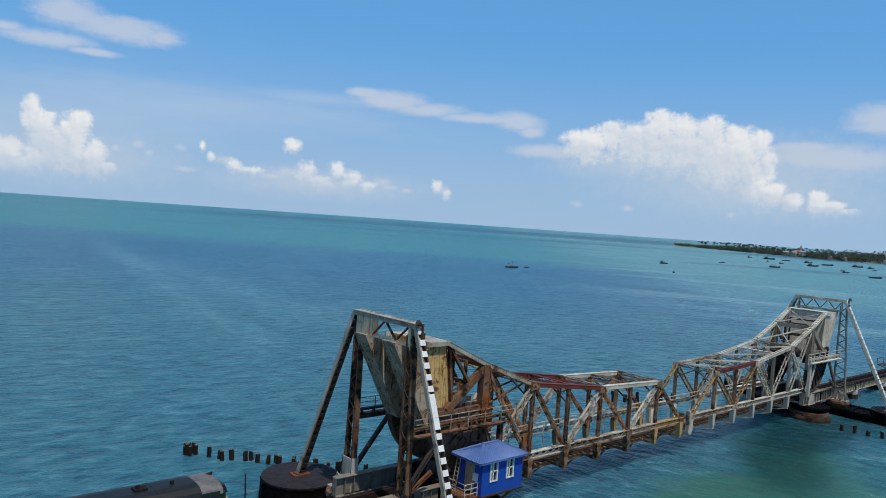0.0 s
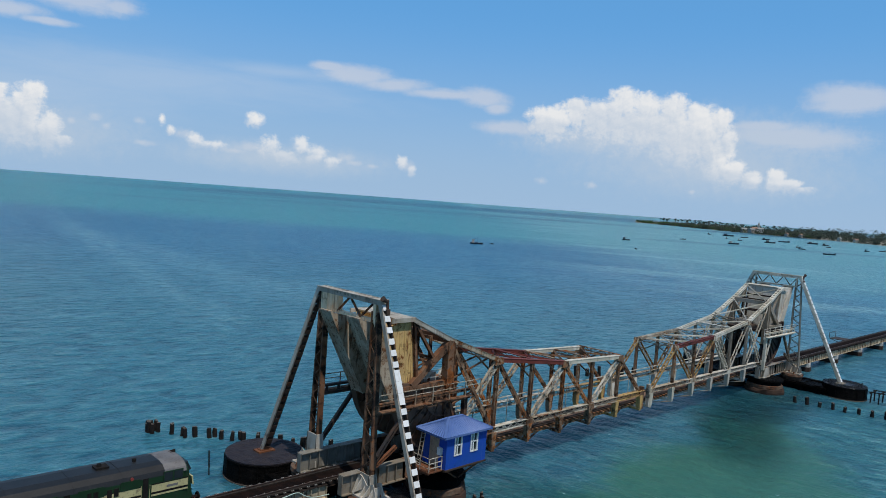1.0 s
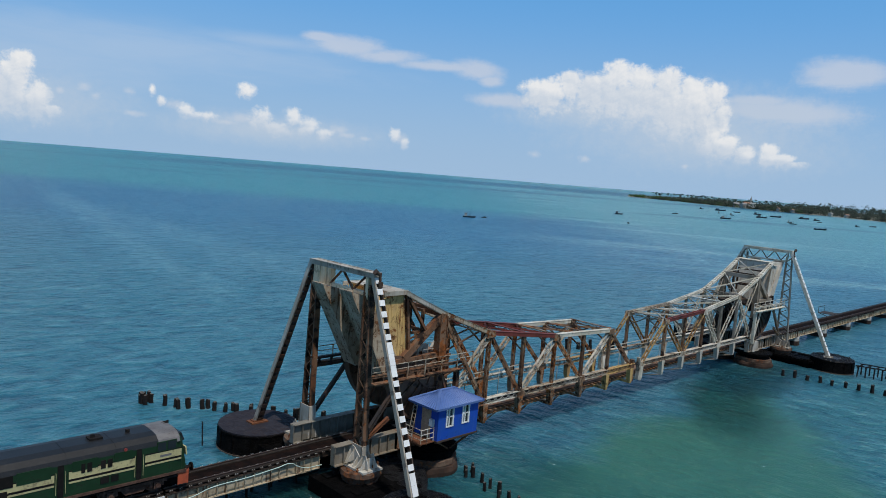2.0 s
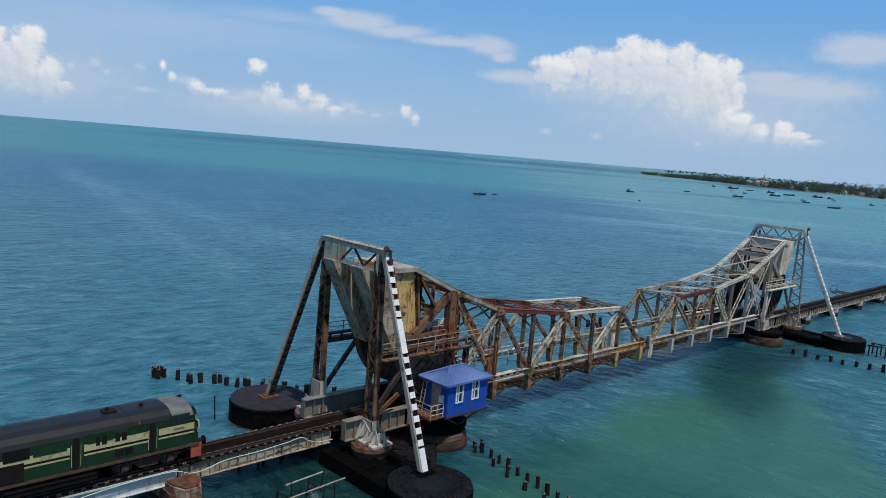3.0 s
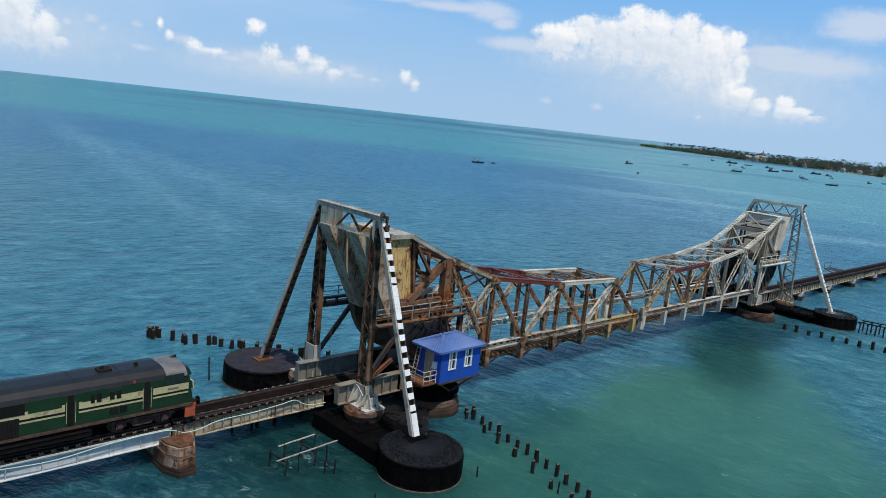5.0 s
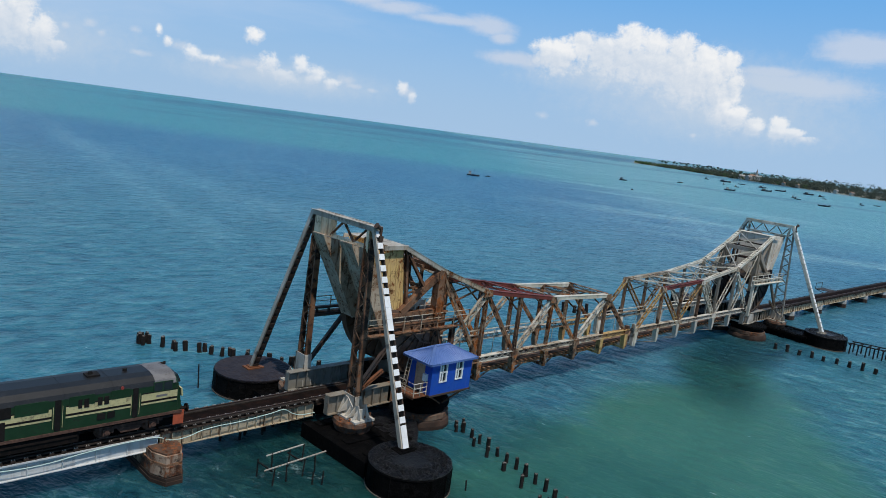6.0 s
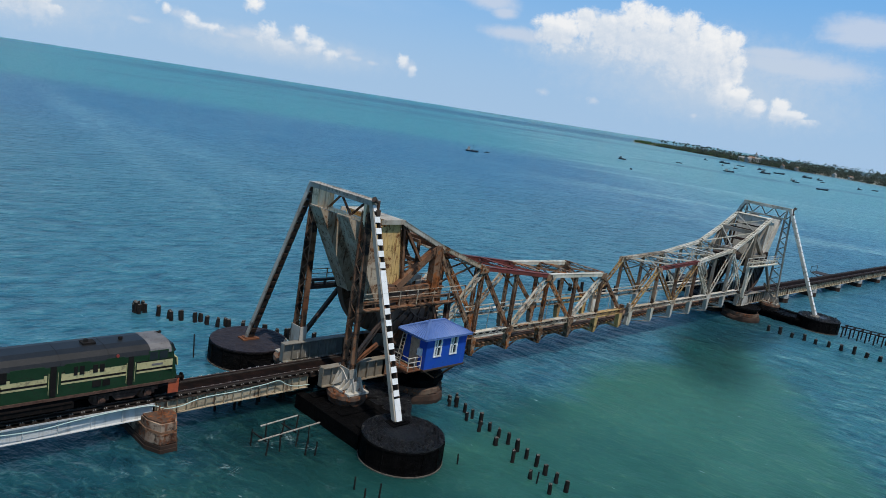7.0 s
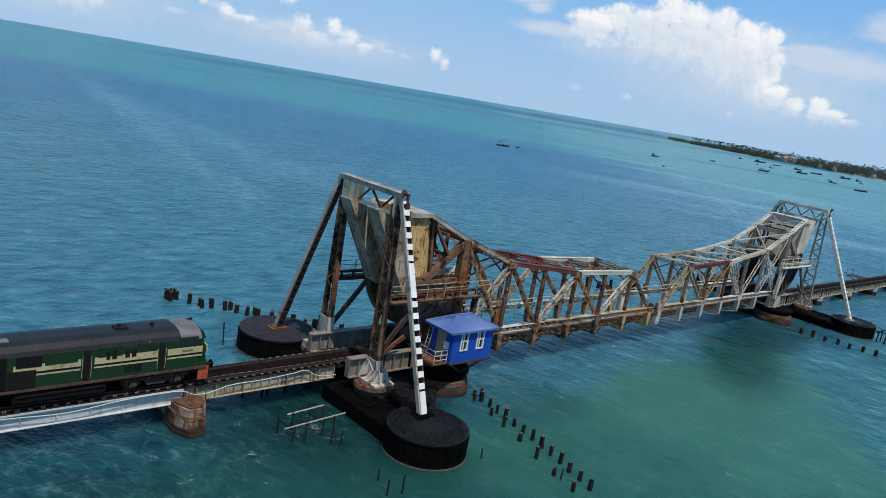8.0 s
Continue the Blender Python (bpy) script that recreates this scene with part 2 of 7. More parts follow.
DARKSTEEL = worn("dark_steel", (0.032, 0.028, 0.027), (0.065, 0.042, 0.03), (0.10, 0.036, 0.015), 0.36, 0.3, 0.7, 1.0, (0.01, 0.008, 0.007))
SEGMENT = worn("greasy_brown_steel", (0.10, 0.058, 0.038), (0.17, 0.105, 0.07), (0.22, 0.075, 0.025), 0.42, 0.5, 0.65, 0.7, (0.014, 0.009, 0.007), 0.8)
GREY = worn("grey_painted_steel", (0.48, 0.45, 0.39), (0.35, 0.31, 0.25), (0.17, 0.085, 0.04), 0.24, 0.4, 0.55, 0.6, (0.08, 0.06, 0.045), 0.75)
SLATE = worn("dark_grey_paint", (0.25, 0.235, 0.20), (0.18, 0.165, 0.135), (0.11, 0.055, 0.03), 0.30, 0.45, 0.6, 1.0, (0.05, 0.04, 0.032))
SILVER = worn("silver_painted_steel", (0.70, 0.66, 0.57), (0.50, 0.45, 0.35), (0.24, 0.12, 0.05), 0.28, 0.32, 0.5, 0.6, (0.09, 0.07, 0.05), 0.75)
SILVERDARK = worn("dull_silver_steel", (0.26, 0.235, 0.195), (0.18, 0.15, 0.11), (0.17, 0.08, 0.035), 0.38, 0.35, 0.6, 0.6, (0.035, 0.028, 0.02))
YELLOWED = worn("yellowed_plate", (0.64, 0.42, 0.16), (0.50, 0.32, 0.14), (0.20, 0.068, 0.018), 0.56, 1.0, 0.65, 0.9, (0.12, 0.055, 0.02), 0.8)
REDLEAD = worn("red_primer_steel", (0.17, 0.038, 0.028), (0.115, 0.030, 0.022), (0.07, 0.028, 0.016), 0.34, 0.3, 0.65, 0.6, (0.022, 0.013, 0.010), 0.8)
WHITE = worn("white_painted_steel", (0.78, 0.78, 0.76), (0.68, 0.68, 0.66), (0.25, 0.14, 0.07), 0.06, 0.12, 0.5, 1.0, (0.3, 0.28, 0.25))
WING = worn("counterweight_plate", (0.42, 0.345, 0.255), (0.28, 0.20, 0.13), (0.15, 0.062, 0.024), 0.60, 0.9, 0.65, 0.9, (0.08, 0.05, 0.028), 0.75)
PANEL = worn("beige_plate", (0.80, 0.63, 0.42), (0.64, 0.48, 0.30), (0.22, 0.085, 0.028), 0.34, 0.6, 0.65, 0.8, (0.14, 0.085, 0.04), 0.7)
FARPLATE = worn("pale_grey_plate", (0.56, 0.52, 0.45), (0.44, 0.40, 0.33), (0.20, 0.11, 0.055), 0.28, 0.4, 0.6, 0.7, (0.12, 0.10, 0.075))
GIRDER_W = worn("white_girder_paint", (0.58, 0.58, 0.56), (0.50, 0.505, 0.49), (0.17, 0.10, 0.06), 0.10, 0.3, 0.65, 0.8, (0.18, 0.17, 0.15))
GIRDER_O = worn("stained_girder_paint", (0.50, 0.44, 0.33), (0.38, 0.31, 0.21), (0.11, 0.045, 0.02), 0.28, 0.9, 0.75, 0.8, (0.06, 0.04, 0.026), 0.85)
ORANGE = worn("orange_rusted_steel", (0.17, 0.065, 0.028), (0.14, 0.055, 0.026), (0.10, 0.034, 0.014), 0.4, 0.4, 0.8, 0.8, (0.02, 0.012, 0.009))
RAIL = worn("rail_steel", (0.05, 0.036, 0.03), (0.07, 0.045, 0.035), (0.06, 0.028, 0.016), 0.4, 0.1, 0.5, 1.0, (0.015, 0.012, 0.01))
SLEEPER = mottled("sleeper_steel", (0.018, 0.014, 0.012), (0.032, 0.023, 0.018), (0.055, 0.042, 0.034), 0.85, 3.0, spec=0.15)
CLIP = mottled("rail_clip", (0.42, 0.41, 0.38), (0.26, 0.24, 0.21), None, 0.6, 9.0)
DECKPLATE = mottled("deck_plate", (0.006, 0.004, 0.0034), (0.012, 0.007, 0.0055), (0.024, 0.010, 0.007), 0.95, 1.2, 0.4, 0.02, spec=0.05)
# palest tone of BLACK and TARTOP: small glints painted in
BLACK = mottled("tarred_concrete", (0.0022, 0.0021, 0.0022), (0.0045, 0.0042, 0.0042), (0.012, 0.0105, 0.010), 0.6, 2.6, 1.0, 0.20, spec=0.035)
TARTOP = mottled("rough_tar", (0.0028, 0.0026, 0.003), (0.007, 0.0062, 0.0066), (0.018, 0.0155, 0.015), 0.34, 3.4, 1.0, 0.30, spec=0.45)
RUBBLE = worn("rusty_rubble", (0.17, 0.115, 0.078), (0.075, 0.046, 0.032), (0.16, 0.055, 0.02), 0.5, 0.4, 0.9, 1.2, (0.02, 0.013, 0.01))
TIDE = mottled("tide_mark", (0.11, 0.095, 0.075), (0.065, 0.05, 0.04), None, 0.9, 3.0)
TARPURPLE = mottled("tarred_cap", (0.016, 0.014, 0.019), (0.024, 0.020, 0.024), (0.036, 0.028, 0.027), 0.7, 1.2, 0.6, 0.05, spec=0.2)
PIERCON = worn("stained_pier_concrete", (0.38, 0.28, 0.20), (0.13, 0.075, 0.05), (0.16, 0.05, 0.018), 0.60, 0.8, 0.9, 0.9, (0.03, 0.02, 0.015), 0.9)
PIERDARK = worn("weedy_pier_concrete", (0.028, 0.018, 0.013), (0.050, 0.030, 0.021), (0.055, 0.021, 0.010), 0.4, 0.5, 0.9, 0.9, (0.009, 0.007, 0.006))
CONCRETE = mottled("pale_concrete", (0.46, 0.44, 0.40), (0.34, 0.31, 0.27), (0.20, 0.15, 0.11), 0.9, 1.8)
TIMBER = mottled("drowned_timber", (0.009, 0.0075, 0.007), (0.017, 0.013, 0.011), (0.032, 0.025, 0.021), 0.9, 5.0, spec=0.2)
TIMBERTOP = mottled("bleached_timber", (0.10, 0.085, 0.07), (0.045, 0.036, 0.03), (0.34, 0.32, 0.30), 0.9, 6.0)
PLANK = mottled("rotten_planks", (0.30, 0.25, 0.20), (0.46, 0.42, 0.36), (0.16, 0.08, 0.05), 0.9, 2.2)
BLUE = worn("blue_wall_paint", (0.010, 0.062, 0.40), (0.013, 0.070, 0.35), (0.20, 0.23, 0.30), 0.03, 0.06, 0.5, 1.0, (0.012, 0.02, 0.08))
BLUEROOF = worn("blue_roof_sheet", (0.075, 0.14, 0.34), (0.10, 0.17, 0.38), (0.20, 0.23, 0.32), 0.14, 0.15, 0.5, 0.8, (0.035, 0.05, 0.14))
DOORWOOD = mottled("beige_door_paint", (0.42, 0.30, 0.20), (0.36, 0.25, 0.17), (0.22, 0.14, 0.09), 0.7, 3.0)
PALE = mottled("white_gloss_paint", (0.74, 0.75, 0.73), (0.62, 0.63, 0.62), None, 0.4, 4.0, 0.1)
GREEN = mottled("dark_green_loco_paint", (0.008, 0.030, 0.011), (0.012, 0.040, 0.016), (0.016, 0.022, 0.012), 0.5, 0.9, 0.1, spec=0.3)
CREAM = mottled("cream_loco_paint", (0.50, 0.44, 0.22), (0.42, 0.37, 0.19), (0.22, 0.18, 0.10), 0.5, 1.8, 0.1)
ROOFBLACK = mottled("sooty_loco_roof", (0.006, 0.0065, 0.0075), (0.010, 0.0105, 0.0115), (0.019, 0.018, 0.018), 0.5, 1.1, 0.2, spec=0.35)
ROOFGREY = mottled("grey_roof_panel", (0.15, 0.142, 0.14), (0.11, 0.105, 0.105), (0.07, 0.06, 0.056), 0.6, 1.5, 0.1)
SOOT = mottled("sooty_grille", (0.006, 0.0055, 0.005), (0.011, 0.009, 0.008), (0.018, 0.014, 0.012), 0.85, 3.0, spec=0.2)
BOGIE = mottled("dusty_bogie_steel", (0.058, 0.031, 0.023), (0.095, 0.052, 0.038), (0.15, 0.088, 0.064), 0.85, 4.0, spec=0.15)
UNDER = mottled("underframe_steel", (0.006, 0.005, 0.0045), (0.012, 0.008, 0.0065), (0.024, 0.014, 0.011), 0.85, 3.0, spec=0.12)
VERMILION = mottled("vermilion_plate", (0.42, 0.085, 0.035), (0.34, 0.07, 0.03), (0.20, 0.05, 0.03), 0.6, 3.0, 0.1)
COACHBLUE = mottled("coach_blue_paint", (0.02, 0.10, 0.36), (0.025, 0.13, 0.42), (0.03, 0.08, 0.24), 0.5, 0.9, 0.1)
COACHPALE = mottled("coach_pale_band", (0.50, 0.60, 0.68), (0.42, 0.53, 0.62), None, 0.5, 1.2, 0.1)
COACHROOF = mottled("coach_roof_paint", (0.46, 0.45, 0.44), (0.36, 0.35, 0.34), (0.24, 0.21, 0.19), 0.6, 1.0, 0.2)
YELLOW = mottled("yellow_board", (0.60, 0.42, 0.05), (0.52, 0.36, 0.05), None, 0.6, 2.0, 0.1)
HOSE = mottled("pale_hose", (0.40, 0.52, 0.46), (0.50, 0.58, 0.52), None, 0.6, 4.0, 0.1)
MAROON = mottled("maroon_paint", (0.30, 0.04, 0.03), (0.24, 0.04, 0.03), None, 0.6, 2.0, 0.1)
HULL = mottled("dark_boat_hull", (0.016, 0.024, 0.04), (0.03, 0.04, 0.06), (0.06, 0.05, 0.045), 0.7, 0.6)
HULL2 = mottled("faded_boat_hull", (0.05, 0.07, 0.10), (0.09, 0.08, 0.07), (0.16, 0.15, 0.14), 0.7, 0.6)
SAND = mottled("beach_sand", (0.30, 0.28, 0.23), (0.20, 0.19, 0.15), (0.10, 0.12, 0.07), 0.95, 0.02, 0.3, 0.3)
# foliage colour lightened to paint in the haze over the distant shore
LEAF = mottled("hazed_coastal_foliage", (0.026, 0.038, 0.032), (0.036, 0.048, 0.036), (0.062, 0.070, 0.050), 0.9, 0.03, spec=0.1)
SHRUB = mottled("bright_shrub", (0.045, 0.080, 0.024), (0.030, 0.058, 0.020), (0.065, 0.075, 0.032), 0.9, 0.05, spec=0.1)
BARK = mottled("palm_bark", (0.10, 0.08, 0.06), (0.15, 0.12, 0.09), None, 0.9, 1.0)
LIME = mottled("lime_wash", (0.36, 0.35, 0.32), (0.28, 0.27, 0.25), None, 0.8, 0.3)
TILE = mottled("tiled_roof", (0.26, 0.13, 0.09), (0.32, 0.20, 0.14), None, 0.9, 0.4)


def glass_dark():
    m, n, p = surface("window_glass", 0.08, 0.0, 0.6)
    tc = n.put("ShaderNodeTexCoord").outputs["Object"]
    n.wire(n.mix(n.noise(tc, 2.0), (0.010, 0.013, 0.016), (0.03, 0.035, 0.04)), p.inputs["Base Color"])
    return m


GLASS = glass_dark()


def sea():
    """Shallow strait: green over sand by the bridge, blue where the wind ruffles it, turquoise shoals further out."""
    m, n, p = surface("sea_water", 0.32, 0.0, 0.20)
    p.inputs["IOR"].default_value = 1.33
    # light spreads some metres through the water, which softens what falls on it
    p.subsurface_method = "BURLEY"
    p.inputs["Subsurface Weight"].default_value, p.inputs["Subsurface Scale"].default_value = 0.75, 1.0
    p.inputs["Subsurface Radius"].default_value = (2.5, 4.0, 4.5)
    pos = n.put("ShaderNodeNewGeometry").outputs["Position"]
    px, py, pz = n.split(pos)

    def scaled(v, q, add=0.0):
        return n.math("ADD", n.math("MULTIPLY", v, q), add)

    def wander(scale, reach, detail=4):
        return n.math("MULTIPLY", n.math("SUBTRACT", n.noise(pos, scale, detail, 0.58), 0.5), reach)
    # u runs along the wind rows, v across them (out to sea)
    u = n.math("ADD", scaled(px, 0.72), scaled(py, -0.69))
    v = n.math("ADD", scaled(px, 0.69), scaled(py, 0.72))
    w1, w2, w3 = wander(0.012, 110.0), wander(0.07, 11.0, 5), wander(0.25, 5.0, 5)
    wob = n.math("ADD", w2, w3)
    green, pale, teal, blue, turq, deep, dim = (0.017, 0.082, 0.069), (0.032, 0.122, 0.093), (0.031, 0.134, 0.186), (0.018, 0.113, 0.203), (0.030, 0.186, 0.215), (0.009, 0.074, 0.120), (0.006, 0.050, 0.044)
    # seaward of the bridge
    c = n.mix(n.step(n.math("ADD", v, n.math("MULTIPLY", w1, 0.5)), 60.0, 230.0), teal, blue)
    # wind-ruffled strip along the bridge and to the east; calm green lee in front
    east = n.math("ADD", n.math("SUBTRACT", px, scaled(py, 1.2, 66.0)), wob)
    lee = n.math("MULTIPLY", n.step(n.math("ADD", py, wob), -3.5, -10.5), n.math("MULTIPLY", n.step(east, 3.0, -6.0), n.step(n.math("ADD", px, wob), -19.0, -9.0)))
    strip = n.step(n.math("ABSOLUTE", n.math("ADD", py, n.math("MULTIPLY", wob, 0.7))), 12.0, 3.0)
    c = n.mix(n.math("MULTIPLY", strip, 0.6), c, (0.022, 0.108, 0.160))
    shoal = n.noise(pos, 0.055, 4, 0.5)
    sandy = n.math("ADD", shoal, n.math("MULTIPLY", scaled(px, 1.0, -12.0), 0.009))
    c = n.mix(n.math("MULTIPLY", n.step(n.math("ADD", py, wob), -9.0, -19.0), n.step(px, 8.0, 22.0)), c, (0.027, 0.124, 0.152))
    c = n.mix(lee, c, n.mix(n.step(sandy, 0.38, 0.66), green, pale))
    # dark green patch in front of the far leaf, lying askew
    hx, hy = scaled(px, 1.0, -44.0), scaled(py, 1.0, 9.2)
    green_patch = n.vec("LENGTH", n.xyz(n.math("DIVIDE", n.math("ADD", scaled(hx, 0.85), scaled(hy, 0.53)), 13.0), n.math("DIVIDE", n.math("ADD", scaled(hx, -0.53), scaled(hy, 0.85)), 5.2)), out=1)
    c = n.mix(n.math("MULTIPLY", n.step(n.math("ADD", green_patch, scaled(wob, 0.06)), 1.25, 0.45), 0.9), c, dim)
    # shade of the far span, painted into the water round its piers
    far_shade = n.vec("LENGTH", n.xyz(n.math("DIVIDE", scaled(px, 1.0, -59.0), 13.0), n.math("DIVIDE", scaled(py, 1.0, 6.0), 5.5)), out=1)
    c = n.mix(n.math("MULTIPLY", n.step(n.math("ADD", far_shade, scaled(wob, 0.06)), 1.3, 0.5), 0.85), c, (0.005, 0.036, 0.044))
    # darker teal patch beside the near heel pier
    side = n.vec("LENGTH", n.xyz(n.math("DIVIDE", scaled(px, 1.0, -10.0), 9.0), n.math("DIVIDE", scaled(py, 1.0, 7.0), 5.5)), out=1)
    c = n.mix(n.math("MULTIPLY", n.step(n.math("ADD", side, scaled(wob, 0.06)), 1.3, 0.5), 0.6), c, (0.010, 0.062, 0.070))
    # dark water beside the near piers; colour includes the bridge's shade and reflection
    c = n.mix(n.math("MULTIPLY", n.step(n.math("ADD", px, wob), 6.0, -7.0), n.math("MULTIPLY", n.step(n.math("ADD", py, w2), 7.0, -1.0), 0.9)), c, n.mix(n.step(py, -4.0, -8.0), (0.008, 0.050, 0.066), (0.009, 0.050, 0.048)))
    # shade and dark reflection of the bridge, painted in round the near tower
    bridge_shade = n.vec("LENGTH", n.xyz(n.math("DIVIDE", scaled(px, 1.0, 3.5), 9.0), n.math("DIVIDE", scaled(py, 1.0, 4.0), 8.0)), out=1)
    c = n.mix(n.math("MULTIPLY", n.step(n.math("ADD", bridge_shade, scaled(wob, 0.05)), 1.2, 0.4), 0.85), c, (0.004, 0.026, 0.026))
    # weed beds end about 400 m out; shallow sand beyond, crossed by dark bands
    edge = n.noise(n.xyz(scaled(u, 0.005), scaled(v, 0.011)), 1.0, 5, 0.6)
    v2 = n.math("ADD", n.math("ADD", v, scaled(edge, 150.0, -75.0)), w2)
    c = n.mix(n.step(v2, 335.0, 430.0), c, turq)
    c = n.mix(n.math("MULTIPLY", n.step(u, 60.0, 160.0), n.math("MULTIPLY", n.step(v2, 110.0, 260.0), 0.85)), c, (0.082, 0.250, 0.276))
    calm = n.noise(n.xyz(scaled(u, 0.006), n.math("ADD", scaled(v, 0.034), scaled(u, 0.006))), 1.0, 5, 0.62, 0.6)
    c = n.mix(n.math("MULTIPLY", n.math("MULTIPLY", n.step(calm, 0.50, 0.64), n.step(u, 20.0, 110.0)), n.math("MULTIPLY", n.step(v, 70.0, 170.0), 0.55)), c, (0.20, 0.38, 0.40))
    bands = n.noise(n.xyz(scaled(u, 0.0010), scaled(v, 0.0050)), 1.0, 5, 0.55)
    c = n.mix(n.math("MULTIPLY", n.step(bands, 0.545, 0.60), n.math("MULTIPLY", n.step(v, 380.0, 650.0), 0.65)), c, deep)
    vb = n.math("ADD", v, n.math("ADD", scaled(w1, 1.0), scaled(u, -0.15)))
    trench = n.math("MULTIPLY", n.math("MULTIPLY", n.step(vb, 1540.0, 1620.0), n.step(vb, 2500.0, 2150.0, 0.12, 1.0)), n.step(u, -900.0, -450.0, 0.0, 0.9))
    thin_bed = n.math("MULTIPLY", n.math("MULTIPLY", n.step(vb, 985.0, 1020.0), n.step(vb, 1190.0, 1120.0)), n.math("MULTIPLY", n.step(u, -420.0, -150.0), n.step(n.noise(n.xyz(scaled(u, 0.004), scaled(v, 0.012)), 1.0, 3, 0.5), 0.40, 0.55, 0.2, 0.8)))
    trench = n.math("MAXIMUM", trench, thin_bed)
    c = n.mix(trench, c, deep)
    # pale slicks and drift lines
    slick = n.noise(n.xyz(scaled(u, 0.030), scaled(v, 0.011)), 1.0, 6, 0.62, 1.0)
    line = n.math("SUBTRACT", 1.0, n.math("ABSOLUTE", scaled(slick, 15.0, -7.5)), clamp=True)
    c = n.mix(n.math("MULTIPLY", line, n.math("MULTIPLY", n.step(v, 25.0, 80.0), 0.18)), c, (0.10, 0.26, 0.33))

    def drift(d, width, lo, hi, strength):
        along = n.math("MULTIPLY", n.step(v, lo, lo + 35.0), n.step(v, hi, hi - 70.0))
        band = n.math("SUBTRACT", 1.0, n.math("ABSOLUTE", n.math("DIVIDE", d, width)), clamp=True)
        return n.math("MULTIPLY", n.math("MULTIPLY", band, along), strength)
    foam = n.noise(pos, 0.30, 5, 0.65)
    sway = n.math("ADD", scaled(w1, 0.05), n.math("ADD", w2, w3))
    d1 = n.math("ADD", n.math("ADD", scaled(v, 0.53, -11.0), scaled(u, 0.85)), sway)
    d2 = n.math("ADD", n.math("ADD", scaled(v, 0.62, -44.0), scaled(u, 0.78)), n.math("SUBTRACT", w2, scaled(w1, 0.2)))
    d3 = n.math("ADD", n.math("SUBTRACT", scaled(u, 1.0, -72.0), scaled(v, 0.14)), sway)
    pale_line = n.math("ADD", n.math("ADD", drift(d1, 7.0, 55.0, 330.0, 0.55), drift(d2, 14.0, 70.0, 260.0, 0.35)), drift(d3, 13.0, 110.0, 380.0, 0.7))
    c = n.mix(n.math("MULTIPLY", pale_line, n.step(foam, 0.34, 0.66)), c, (0.13, 0.29, 0.35))
    # wave faces in four sizes, crests running towards the road bridge
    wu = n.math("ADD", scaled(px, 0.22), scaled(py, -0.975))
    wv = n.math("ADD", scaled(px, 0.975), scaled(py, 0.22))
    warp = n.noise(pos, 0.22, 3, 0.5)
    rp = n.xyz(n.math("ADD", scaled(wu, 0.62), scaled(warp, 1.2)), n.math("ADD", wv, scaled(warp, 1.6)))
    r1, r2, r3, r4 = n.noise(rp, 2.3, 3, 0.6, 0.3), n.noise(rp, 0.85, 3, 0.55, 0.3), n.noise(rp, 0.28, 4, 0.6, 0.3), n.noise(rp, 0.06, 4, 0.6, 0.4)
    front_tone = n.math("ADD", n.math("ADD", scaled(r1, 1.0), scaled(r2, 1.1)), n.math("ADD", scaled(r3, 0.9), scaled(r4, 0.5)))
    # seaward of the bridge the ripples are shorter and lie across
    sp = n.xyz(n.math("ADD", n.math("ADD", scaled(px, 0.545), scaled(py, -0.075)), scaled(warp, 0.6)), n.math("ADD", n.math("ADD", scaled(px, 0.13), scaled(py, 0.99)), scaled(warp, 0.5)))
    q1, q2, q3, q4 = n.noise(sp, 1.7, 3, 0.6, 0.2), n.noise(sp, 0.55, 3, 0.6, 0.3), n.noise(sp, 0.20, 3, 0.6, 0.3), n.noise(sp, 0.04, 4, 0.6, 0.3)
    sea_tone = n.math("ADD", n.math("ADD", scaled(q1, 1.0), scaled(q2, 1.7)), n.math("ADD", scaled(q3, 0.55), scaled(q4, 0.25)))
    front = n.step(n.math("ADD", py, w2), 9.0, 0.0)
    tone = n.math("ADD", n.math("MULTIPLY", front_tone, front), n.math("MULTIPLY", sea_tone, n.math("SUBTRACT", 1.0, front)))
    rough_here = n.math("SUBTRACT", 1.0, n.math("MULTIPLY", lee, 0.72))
    # painted shading: lighter backs and darker fronts put into the colour
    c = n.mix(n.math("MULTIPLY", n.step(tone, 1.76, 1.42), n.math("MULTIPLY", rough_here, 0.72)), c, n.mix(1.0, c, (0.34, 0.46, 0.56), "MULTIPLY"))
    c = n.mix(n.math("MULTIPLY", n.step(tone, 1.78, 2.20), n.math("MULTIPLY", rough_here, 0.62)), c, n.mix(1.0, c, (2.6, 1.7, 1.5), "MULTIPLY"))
    # crest highlights and trough shade, likewise painted into the colour
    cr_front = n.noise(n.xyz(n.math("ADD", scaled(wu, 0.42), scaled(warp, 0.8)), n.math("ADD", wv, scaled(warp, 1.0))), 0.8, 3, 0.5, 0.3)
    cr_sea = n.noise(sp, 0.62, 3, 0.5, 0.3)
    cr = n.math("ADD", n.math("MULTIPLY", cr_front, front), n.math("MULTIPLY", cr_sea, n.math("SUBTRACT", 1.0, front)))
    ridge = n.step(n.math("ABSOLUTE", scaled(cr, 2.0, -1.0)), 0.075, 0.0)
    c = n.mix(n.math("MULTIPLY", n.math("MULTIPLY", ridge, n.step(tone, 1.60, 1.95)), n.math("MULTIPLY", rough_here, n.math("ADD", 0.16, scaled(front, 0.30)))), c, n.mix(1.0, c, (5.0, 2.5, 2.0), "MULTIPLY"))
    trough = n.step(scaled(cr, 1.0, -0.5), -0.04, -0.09)
